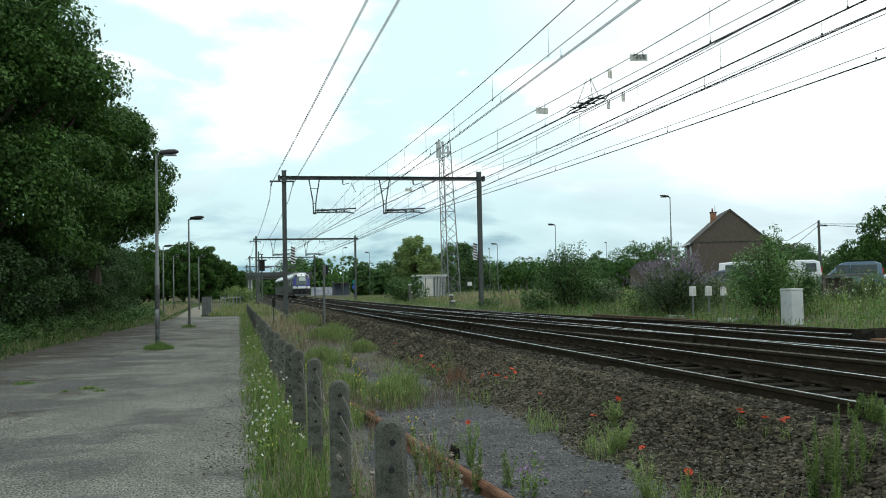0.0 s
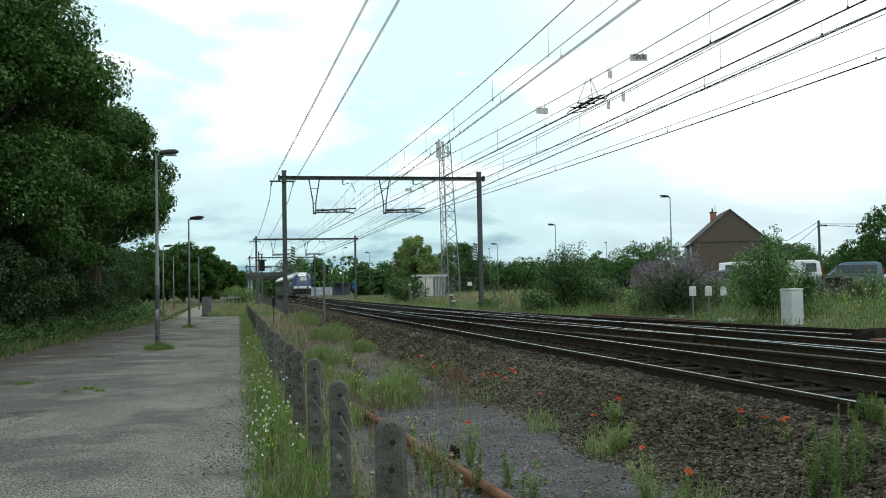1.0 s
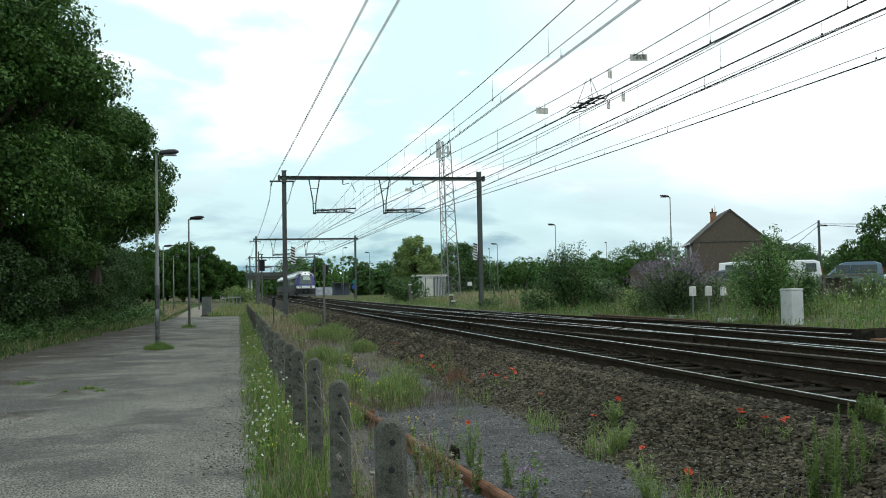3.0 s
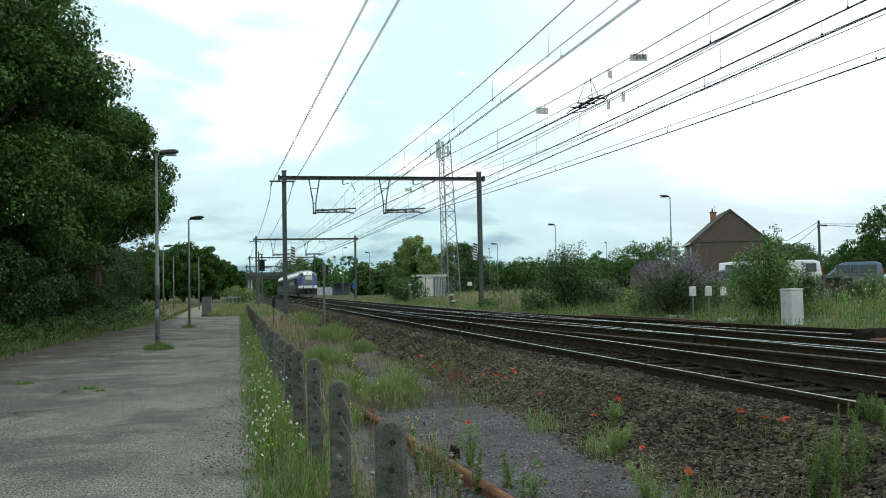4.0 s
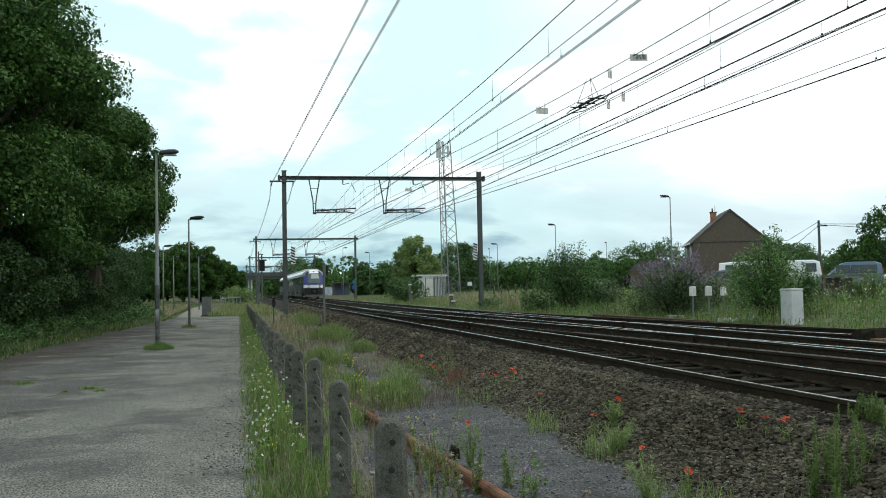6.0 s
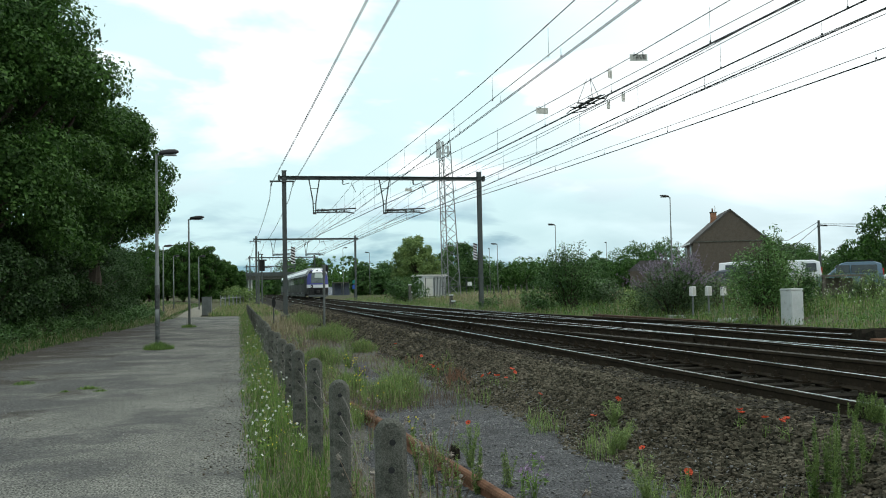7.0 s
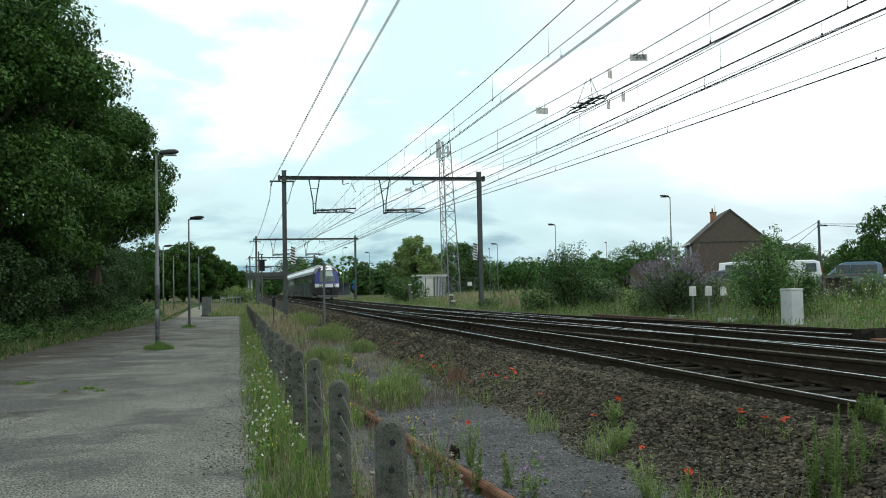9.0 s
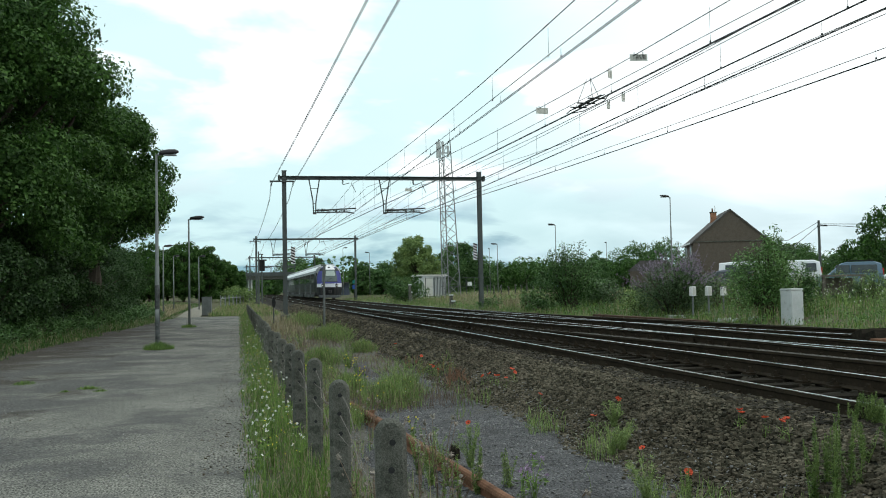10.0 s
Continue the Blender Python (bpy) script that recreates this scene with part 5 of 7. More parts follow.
    def dry_stand(u, w, s):   # tall bleached grass round the mast compound
        y = 47 + 40 * w
        x = 13.2 + 0.05 * (y - 47) + 11 * u
        return (x, y, 0.8 + 0.6 * wobble(x, y, 0.3, 92)) if wobble(x, y, 0.22, 93) > -0.15 else None
    grass_field("dry_grass", "tall bleached grass round the mast compound", 22000, dry_stand, 0.85, M["straw"], 60, 0.009, 0.45, "grass", 0.4)

    def verge(u, w, s):       # far side of the tracks
        y = 14 + 100 * w ** 1.25
        x = TRACK_B + siding_offset(min(y, 52)) + 2.25 + (16 + 8 * w) * u ** 1.5
        if 14.8 < x < 15.9 and 23.4 < y < 25.2:
            return None
        return x, y, (0.75 + 0.7 * wobble(x, y, 0.25, 35)) * (0.5 + 0.5 * min(u ** 1.5 * 7, 1))
    grass_field("grass", "tall green weeds on the verge beyond the tracks", 38000, verge, 0.65, M["grass"], 48, 0.0085, 0.75, "grass", 0.7)
    grass_field("dry_grass", "tall dry brownish grass on the verge beyond the tracks", 13000, verge, 0.8, M["straw"], 49, 0.0065, 0.5, "grass", 0.4)

    r = np.random.default_rng(55)
    pts = []
    for i in range(60000):
        y = 15 + 60 * r.random() ** 1.4
        x = TRACK_B + siding_offset(min(y, 52)) + 2.6 + 15 * r.random() ** 1.2
        patch = wobble(x, y, 0.45, 81)
        if patch < -0.2 or (14.8 < x < 15.9 and 23.2 < y < 25.2):
            continue
        pts.append((x, y, ground_z(x, y) + r.random() * (0.25 + 0.9 * max(patch, 0))))
    v, q = leaf_cards(np.array(pts), 0.036, r, 0.6, 0.4)
    tagged(new("leafy_weeds", quick("leafy_weeds", v, q, M["leaf_fresh"])), "patches of leafy green weeds among the verge grass", "weeds", kind="stuff")

    def tufts(u, w, s):       # on the ballast bank
        y = 4.5 + 14 * w
        x = 2.6 + 1.3 * u
        if wobble(x, y, 1.4, 36) < 0.42:
            return None
        return x, y, 1.0
    grass_field("grass", "green horsetail tufts growing in the ballast", 14000, tufts, 0.26, M["feather"], 50, 0.0026, 0.7, "grass", 0.8)


def weed(name, label, x, y, height, spread, mat, seed, stems=8, heads=None, head_size=0.014, leaf=0.03, leaves=40, group="", narrow=0.3):
    """A single plant: thin branching stems, narrow leaves and flower heads."""
    r = np.random.default_rng(seed)
    z = ground_z(x, y)
    t = thing(name, pose(x, y, z), label, "weed", group)
    sh, tips, lp = Shape(), [], []
    for i in range(stems):
        a = r.uniform(0, 6.3)
        k = r.uniform(0.2, 1) * spread
        h = height * r.uniform(0.6, 1.05)
        tip = np.array((math.cos(a) * k, math.sin(a) * k, h))
        mid = np.array((tip[0] * 0.35, tip[1] * 0.35, h * 0.55))
        sh.tube([(tip[0] * 0.05, tip[1] * 0.05, -0.02), mid, tip], [0.0032, 0.0026, 0.0014], 4)
        tips.append(tip)
        u = r.uniform(0, 1, leaves // stems)[:, None]
        lp.append(np.where(u < 0.5, mid * u * 2, mid + (tip - mid) * (u - 0.5) * 2) + r.normal(0, leaf * 0.6, (len(u), 3)))
    tagged(part("stem", sh, mat, t), kind="stuff")
    v, q = leaf_cards(np.concatenate(lp), leaf, r, 0.7, narrow)
    tagged(part("foliage", quick("foliage", v, q, mat), None, t), kind="stuff")
    if heads:
        hp = np.concatenate([tip + r.normal(0, head_size * 0.7, (18, 3)) for tip in tips])
        v, q = leaf_cards(hp, head_size, r, 1.0)
        tagged(part("flower_head", quick("flower_head", v, q, heads), None, t), kind="stuff" if stems > 1 else "")
    return t


# ---- house and vehicles beyond the tracks ----
def build_house():
    wall = brick_material("house_brick", (0.075, 0.058, 0.045), (0.145, 0.115, 0.09), (0.13, 0.118, 0.1))
    tile = material("roof_tiles", (0.07, 0.065, 0.06), (0.13, 0.12, 0.115), 4, 0.8, fine=14, bump=0.5)
    h = thing("house", pose(50.4, 100.0, 0.8, 0, 0, -20), "brown brick house with a steep gable and a chimney", "house")
    w, d, eave, ridge = 8.3, 8.5, 5.5, 9.05
    sh = Shape()
    prof = [(0, 0), (w, 0), (w, eave), (w / 2, ridge), (0, eave)]
    sh.sweep(None, [[(a, yy, b) for a, b in prof] for yy in (0, d)])
    part("wall", sh, wall, h)
    for s in (-1, 1):
        x0, x1 = (w / 2, -0.35) if s < 0 else (w / 2, w + 0.35)
        drop = (ridge - eave) / (w / 2)
        pts = [(x0, ridge + 0.06), (x1, ridge + 0.06 - drop * abs(x1 - x0)), (x1, ridge - 0.12 - drop * abs(x1 - x0)), (x0, ridge - 0.12)]
        part("roof", Shape().sweep(None, [[(a, yy, b) for a, b in pts] for yy in (-0.12, d + 0.12)]), tile, h)
    gut = part("gutter", Shape().box((-0.38, d / 2, eave - 0.22), (0.16, d + 0.2, 0.16)), M["white"], h)
    part("string_course", Shape().box((w / 2, -0.04, eave - 0.05), (w, 0.1, 0.1)), M["concrete"], h)
    ch = part("chimney", Shape().box((2.9, 4.2, ridge - 1.0), (0.65, 0.6, 1.9)), material("chimney_brick", (0.25, 0.12, 0.07), (0.4, 0.2, 0.12), 5, 0.9, fine=30), h, "orange brick chimney")
    part("chimney_cap", Shape().box((2.9, 4.2, ridge - 0.02), (0.78, 0.72, 0.1)), M["concrete"], ch)
    part("chimney_pot", Shape().tube([(2.8, 4.2, ridge), (2.8, 4.2, ridge + 0.45)], 0.09, 8).tube([(3.1, 4.2, ridge), (3.1, 4.2, ridge + 0.75)], 0.03, 6), M["rust"], ch)
    for yy in (2.2, 6.5):
        for zz in (1.2, 3.9):
            wd = part("window", Shape().box((-0.03, yy, zz + 0.65), (0.08, 1.05, 1.35)), M["white"], h)
            part("pane", Shape().box((-0.075, yy, zz + 0.65), (0.02, 0.85, 1.15)), M["glass_dark"], wd)
            part("sill", Shape().box((-0.1, yy, zz - 0.06), (0.2, 1.2, 0.08)), M["concrete"], wd)
    # low brick outbuilding beside it
    o = thing("outbuilding", pose(44.4, 104.0, 0.8, 0, 0, -27), "low brick outbuilding with a dark pitched roof", "outbuilding")
    part("wall", Shape().sweep(None, [[(a, yy, b) for a, b in [(0, 0), (5.2, 0), (5.2, 2.3), (0, 2.3)]] for yy in (0, 5)]), wall, o)
    part("roof", Shape().sweep(None, [[(a, yy, b) for a, b in [(-0.3, 2.3), (5.5, 2.3), (4.2, 3.5), (1.2, 3.5)]] for yy in (-0.2, 5.2)]), tile, o)


def brick_material(name, dark, light, joint):
    m = material(name, dark, light, 3, 0.9, fine=24, bump=0.3)
    t = m.node_tree
    bs = t.nodes["Principled BSDF"]
    src = bs.inputs["Base Color"].links[0].from_socket
    br = t.nodes.new("ShaderNodeTexBrick")
    br.inputs["Scale"].default_value = 1.0
    br.inputs["Brick Width"].default_value, br.inputs["Row Height"].default_value, br.inputs["Mortar Size"].default_value = 0.22, 0.075, 0.008
    br.inputs["Mortar"].default_value = (*joint, 1)
    link(t, src, br.inputs["Color1"])
    link(t, src, br.inputs["Color2"])
    co = t.nodes.new("ShaderNodeTexCoord")
    mp = t.nodes.new("ShaderNodeMapping")
    mp.inputs["Rotation"].default_value = (radians(90), 0, 0)
    link(t, co.outputs["Object"], mp.inputs[0])
    link(t, mp.outputs[0], br.inputs["Vector"])
    link(t, br.outputs["Color"], bs.inputs["Base Color"])
    return m


def vehicle(name, label, x, y, z, turn, size, paint, hood=0.9, roof_bars=False, box_like=False):
    """A parked car: shell with rounded shoulders, glass, wheels."""
    L, W, H = size
    t = thing(name, pose(x, y, z, 0, 0, turn), label, "car")
    b = 0.0 if box_like else 1.0
    side = [(-L / 2, 0.35), (-L / 2 + 0.05, 0.8), (-L / 2 + hood * 0.15, H * 0.52), (-L / 2 + hood, H * 0.58), (-L / 2 + hood + 0.75 * b + 0.1, H * 0.96), (-L / 2 + hood + 1.2, H), (L / 2 - 0.5, H), (L / 2 - 0.12, H * 0.93), (L / 2 - 0.02, H * 0.55), (L / 2, 0.35)]
    st = []
    for yy, k in ((-W / 2, 0.97), (-W / 2 + 0.1, 1.0), (W / 2 - 0.1, 1.0), (W / 2, 0.97)):
        st.append([(a, yy * (0.86 if c > H * 0.75 else 1.0), c * k if c > 0.6 else c) for a, c in side])
    part("body", Shape().sweep(None, st), paint, t, smooth=False)
    for s in (-1, 1):
        for a, w in ((-L / 2 + hood + 0.95, 0.85), (-L / 2 + hood + 1.95, 0.95), (L / 2 - 0.75, 0.75)):
            part("side_window", Shape().box((a, s * (W / 2 - 0.055), H * 0.76), (w, 0.09, H * 0.27), turn=(s * 9, 0, 0), bevel=0.03), M["glass_dark"], t)
        if roof_bars:
            part("roof_rail", Shape().tube([(-L / 2 + hood + 1.2, s * W * 0.38, H + 0.02), (-L / 2 + hood + 1.4, s * W * 0.38, H + 0.09), (L / 2 - 0.8, s * W * 0.38, H + 0.09), (L / 2 - 0.55, s * W * 0.38, H + 0.02)], 0.025, 6), M["black"], t)
    part("windscreen", Shape().box((-L / 2 + hood + 0.42, 0, H * 0.78), (0.04, W * 0.74, H * 0.42), turn=(0, 42, 0)), M["glass_dark"], t)
    for s in (-1, 1):
        part("tail_light", Shape().box((L / 2 - 0.03, s * (W / 2 - 0.14), H * 0.66), (0.1, 0.14, 0.45)), M["lamp_red"], t)
        part("headlight", Shape().box((-L / 2 + 0.08, s * (W / 2 - 0.25), 0.75), (0.12, 0.3, 0.16)), M["white"], t)
        for a in (-L / 2 + 0.8, L / 2 - 0.8):
            wh = part("wheel", Shape().tube([(a, s * (W / 2 - 0.2), 0.3), (a, s * (W / 2 + 0.01), 0.3)], 0.31, 16), M["black"], t)
            part("rim", Shape().tube([(a, s * (W / 2 - 0.02), 0.3), (a, s * (W / 2 + 0.02), 0.3)], 0.19, 12), M["galvanised"], wh)
    return t


def build_yard():
    build_house()
    paint_blue = material("blue_car_paint", (0.11, 0.17, 0.23), (0.15, 0.22, 0.28), 2, 0.3, 0.1, bump=0.0)
    paint_white = material("white_car_paint", (0.7, 0.72, 0.74), (0.8, 0.81, 0.82), 2, 0.35, bump=0.0)
    paint_dark = material("grey_car_paint", (0.1, 0.11, 0.13), (0.16, 0.17, 0.19), 2, 0.3, 0.2, bump=0.0)
    vehicle("van", "blue-grey van with roof bars parked behind the weeds", 40.6, 58, 0.83, -33, (4.3, 1.8, 2.0), paint_blue, 0.85, True)
    vehicle("white_van", "long white van parked in the yard", 38.6, 65.5, 0.8, -28, (8.2, 2.0, 2.35), paint_white, 0.9, False, True)
    vehicle("car", "dark grey car parked by the house", 34.0, 63, 1.0, -30, (4.2, 1.75, 1.5), paint_dark)
    vehicle("car", "white car parked at the edge of the yard", 44.2, 57, 1.05, -33, (4.2, 1.75, 1.5), paint_white)
    vehicle("car", "pale blue car parked far off beside the trees", 46.5, 130, 0.8, -5, (4.2, 1.75, 1.5), material("pale_blue_car_paint", (0.3, 0.42, 0.6), (0.4, 0.5, 0.66), 2, 0.3, 0.1, bump=0.0))
    t = thing("wooden_table", pose(24.6, 35.5, 0.85, 0, 0, -30), "low weathered timber platform among the weeds", "table")
    part("top", Shape().box((0, 0, 0.95), (1.7, 0.9, 0.07), bevel=0.01), M["plank"], t)
    for a in (-0.75, 0.75):
        for b in (-0.38, 0.38):
            part("leg", Shape().box((a, b, 0.35), (0.09, 0.09, 1.15)), M["plank"], t)
    part("panel", Shape().box((-0.2, 0.3, 0.5), (1.2, 0.04, 0.7)), M["plank"], t)
    p = thing("utility_pole", pose(73.0, 110, 0.75), "dark timber utility pole carrying sagging cables", "utility pole")
    part("pole", Shape().tube([(0, 0, 0), (0, 0, 8.6)], [0.2, 0.15], 8), M["steel"], p)
    part("bracket", Shape().box((0.5, 0, 7.9), (1.4, 0.1, 0.12)), M["black"], p)
    for pts in ([(73, 110, 9.2), (68, 109, 6.8), (61, 108, 6.0)], [(73, 110, 8.7), (69, 109, 6.2), (66, 108.5, 5.4)], [(73, 110, 8.8), (78, 108, 8.3), (84, 104, 8.6), (92, 100, 9.6)], [(73, 110, 8.9), (80, 108, 8.7), (92, 101, 10.4)]):
        wire_line("power_cable", "sagging dark power cable", pts, 0.035, 0, "power cables")


def build_woods():
    far = "distant broadleaf tree in full leaf beyond the tracks"
    left = "large dark broadleaf tree overhanging the path"
    big = [(-9.0, 36.0, 15.2, 4.8, 4.8, 82000, 31), (-11.5, 28.5, 15.0, 5.0, 5.0, 42000, 32), (-6.3, 45.0, 10.4, 3.6, 4.2, 64000, 33), (-7.7, 41.0, 12.2, 3.8, 4.0, 50000, 34)]
    for x, y, h, rx, ry, n, s in big:
        tree("tree", left, x, y, 0.1, h, rx, ry, int(n * 1.25), 0.08, M["leaf_dark"], s, 0.26 if x > -7 else 0.04, 95, "trees along the path", 0.32, 0.17, 0.32)
    for i, (x, y, h, rx) in enumerate(((-9.6, 26.5, 3.6, 2.0), (-8.2, 29.5, 3.4, 1.9), (-7.7, 33, 3.8, 1.9), (-7.5, 37.5, 4.4, 2.0), (-7.4, 42.5, 4.0, 2.0), (-7.4, 48, 4.8, 2.0), (-7.6, 54, 5.2, 2.1), (-8.0, 61, 5.6, 2.3), (-8.9, 69, 5.8, 2.5), (-9.8, 80, 6.2, 3.2), (-10.5, 35, 5, 2.5))):
        tree("shrub", "dense dark shrub filling the space under the trees", x, y, -0.7, h + 0.5, rx, rx, 16000, 0.062, M["leaf_ivy_shaded"], 60 + i, 0.0, 40, "understorey shrubs", 0.08, 0.2, 0.34, "shrub", -1.0)
    for i, (x, y, h, rx) in enumerate(((-13, 150, 9.6, 4.0), (-8.2, 152, 10.0, 3.8), (-4.4, 156, 9.0, 3.4), (-2.0, 160, 7.0, 2.6), (-17.5, 150, 9.0, 4.2), (-11, 158, 8.5, 4.5), (-6, 162, 8.6, 4), (-0.6, 170, 6.0, 2.4), (-22, 150, 9, 4.5))):
        tree("tree", "dark broadleaf tree at the far end of the path", x, y, 0, h, rx, rx, 17000, 0.16, M["leaf_dark"], 80 + i, 0.0, 140, "far dark trees", 0.2, 0.14, 0.24, "tree", -1.0)
    rows = [(27.7, 150, 9.6, 4.4, "leaf_light"), (33.5, 158, 7.2, 3.6, "leaf_mid"), (38, 165, 10.4, 4.4, "leaf_mid"), (46.7, 185, 7.8, 4, "leaf_mid"), (17.5, 302, 12.5, 6.5, "leaf_mid"), (24, 310, 9, 5, "leaf_mid"), (21.2, 262, 10.6, 2.6, "leaf_dark"), (29.3, 190, 6.8, 4, "leaf_mid"), (21.8, 172, 6.6, 2.6, "leaf_mid"), (24.6, 165, 5.0, 2.6, "leaf_mid"),
            (54, 195, 6.6, 5, "leaf_dark"), (61, 200, 6.9, 6, "leaf_dark"), (68, 205, 6.4, 5, "leaf_dark"), (59.2, 152, 7.0, 2.6, "leaf_mid"), (69, 160, 9.0, 5.4, "leaf_mid"), (77.4, 165, 9.8, 5.6, "leaf_mid"), (50.5, 120, 4.9, 4.4, "leaf_dark"), (43, 112, 4.5, 2.8, "leaf_mid"),
            (56, 124, 5.2, 3.4, "leaf_dark"), (128, 200, 10, 6, "leaf_mid"), (118, 195, 9.4, 6, "leaf_mid"), (125, 180, 7.6, 5, "leaf_mid"), (57.4, 76, 9.2, 3.0, "leaf_dark"), (66, 90, 5.0, 3.0, "leaf_mid"), (92, 152, 9.8, 4.2, "leaf_grey"), (101, 160, 9.0, 4.4, "leaf_mid"), (61, 84, 6.2, 3.2, "leaf_dark"), (138, 190, 9.0, 6, "leaf_mid"), (110, 182, 8.4, 6, "leaf_dark"), (98, 176, 8.2, 5.4, "leaf_dark"), (3, 325, 7.5, 6, "leaf_dark"), (10, 330, 7.5, 6, "leaf_dark"), (-4, 320, 8.0, 6, "leaf_dark")]
    # the last three trees are added to darken the gap under the bridge
    for i, (x, y, h, rx, mat) in enumerate(rows):
        n = 22000 if i in (0, 2) else 14000 if y > 250 else 9500
        tree("tree", far if mat != "leaf_light" else "yellow-green young tree standing beyond the tracks", x, y, -0.6, h + 1.1, rx, rx, n, 0.085 + y * 0.0005, M[mat], 100 + i, 0.0, 170, "trees beyond the tracks", 0.15, 0.24 if y > 180 else 0.14, 0.36 if y > 180 else 0.22, "tree", -1.0)
    bush("bush", "dense green willow bush at the edge of the tracks", 14.6, 41.0, 0.4, 3.05, 1.65, 15000, 0.05, M["leaf_mid"], 201, "trackside bushes", None, 44)
    bush("bush", "low spreading green bush at the edge of the tracks", 16.6, 42.5, 0.4, 1.6, 1.2, 6000, 0.05, M["leaf_grey"], 202, "trackside bushes", None, 24)
    bush("flowering_bush", "butterfly bush with lilac flower spikes beyond the tracks", 15.1, 31.6, 0.4, 2.1, 1.5, 15000, 0.04, M["leaf_grey"], 203, "trackside bushes", M["lilac"], 44)
    bush("bush", "tall airy green bush beside the equipment cabinet", 16.05, 27.0, 0.4, 2.8, 1.15, 12000, 0.042, M["leaf_fresh"], 204, "trackside bushes", None, 36)
    bush("bush", "young green bush in front of the yard", 17.3, 27.6, 0.4, 1.9, 0.8, 5000, 0.045, M["leaf_mid"], 205, "trackside bushes", None, 20)
    bush("bush", "bright green bush in the grass beyond the siding", 13.6, 78, 0.4, 2.3, 1.8, 6000, 0.08, M["leaf_mid"], 206, "trackside bushes", None, 24)
    bush("bush", "bright green bush where the path narrows", 0.3, 112, 0.2, 2.0, 2.4, 6000, 0.09, M["leaf_light"], 207, "trackside bushes", None, 24)
    r = np.random.default_rng(9)
    for i in range(20):
        y = 33 + 9 * r.random()
        bush("weed_clump", "tall tangled green weeds in front of the parked cars", y * 0.575 + (i - 5) * 0.42, y, 0.45, r.uniform(1.3, 1.75), 0.85, 3200, 0.032, M["leaf_grey" if i % 2 else "leaf_light"], 220 + i, "tall weeds", None, 18)
    for i in range(34):
        y = 21 + 40 * r.random()
        x = TRACK_B + siding_offset(min(y, 52)) + 3.6 + 8 * r.random() ** 1.3
        if y < 31 and x < 19:
            continue
        bush("weed_clump", "low leafy weeds among the verge grass", x, y, 0.35, r.uniform(0.6, 1.2), 0.7, 1700, 0.042, M["leaf_light" if i % 3 else "leaf_mid"], 260 + i, "verge weeds", None, 14)
    for i in range(16):
        y = 25 + i * 2.4
        bush("undergrowth", "low shady bramble growth at the edge of the path", hedge_x(y) - 1.15 + 0.3 * wobble(0, y, 0.9, 50), y, -0.05, r.uniform(0.7, 1.3), 0.95, 2600, 0.05, M["leaf_mid"], 240 + i, "undergrowth along the path", None, 18)
    blobs = []
    for i in range(420):
        a = radians(r.uniform(-32, 54))
        d = r.uniform(230, 380)
        x, y = d * math.sin(a), d * math.cos(a)
        if abs(x - 7.5) < 7.5 and y < 290:
            continue
        blobs.append((x, y, r.uniform(1, 6.5), r.uniform(3, 5)))
    v, q = crown_leaves(blobs, 55000, 0.6, r, 0.8, 0.03)
    tagged(new("distant_woods", quick("distant_woods", v, q, M["leaf_dark"])), "low belt of distant woods along the horizon", "woods", kind="stuff")


# ---- the train ----
M["train_blue"] = material("train_blue_paint", (0.045, 0.05, 0.18), (0.065, 0.07, 0.23), 1, 0.35, bump=0.0)
M["train_white"] = material("train_white_paint", (0.72, 0.73, 0.74), (0.8, 0.81, 0.82), 1, 0.4, bump=0.0)
M["train_grey"] = material("train_dark_grey_paint", (0.016, 0.019, 0.022), (0.03, 0.034, 0.037), 1, 0.3, bump=0.02, spec=0.15)
M["train_silver"] = material("train_silver_roof", (0.38, 0.4, 0.41), (0.52, 0.54, 0.55), 1, 0.45, 0.2, bump=0.02)
M["train_low"] = material("train_underframe", (0.03, 0.03, 0.03), (0.06, 0.058, 0.055), 2, 0.8, bump=0.1)
M["train_glass"] = material("train_window_glass", (0.008, 0.01, 0.012), (0.015, 0.018, 0.02), 1, 0.04, bump=0.0, spec=0.5)
M["screen_glass"] = material("windscreen_glass", (0.05, 0.07, 0.065), (0.09, 0.12, 0.11), 1, 0.1, bump=0.0, spec=0.5)
M["rust_dark"] = material("dark_rust", (0.05, 0.032, 0.022), (0.11, 0.065, 0.042), 4, 0.9, fine=40, bump=0.5)
M["sorrel"] = leaf_material("dry_sorrel", (0.14, 0.075, 0.045), (0.27, 0.15, 0.09), 0.2, 0.3)
M["train_door"] = material("train_door_paint", (0.085, 0.09, 0.093), (0.125, 0.13, 0.133), 1, 0.45, bump=0.0, spec=0.3)
# greenish sky mirrored in the cab's windscreen, put into a flat colour
M["screen_reflection"] = material("sky_reflection_tint", (0.3, 0.36, 0.33), (0.4, 0.46, 0.43), 2, 0.5, bump=0.0)
M["lamp_on"] = material("headlight_lens", (0.7, 0.7, 0.7), (0.8, 0.8, 0.78), 3, 0.2, bump=0.0, glow=(1.0, 0.97, 0.9, 1.5))

LEVELS = [(0.55, 1.33), (0.75, 1.42), (1.05, 1.47), (1.32, 1.475), (1.62, 1.475), (2.0, 1.475), (2.45, 1.465), (2.85, 1.43), (3.12, 1.36), (3.36, 1.24), (3.54, 1.02), (3.67, 0.72), (3.73, 0.35)]


def half_width(z):
    zs, ws = zip(*LEVELS)
    return float(np.interp(z, zs, ws))


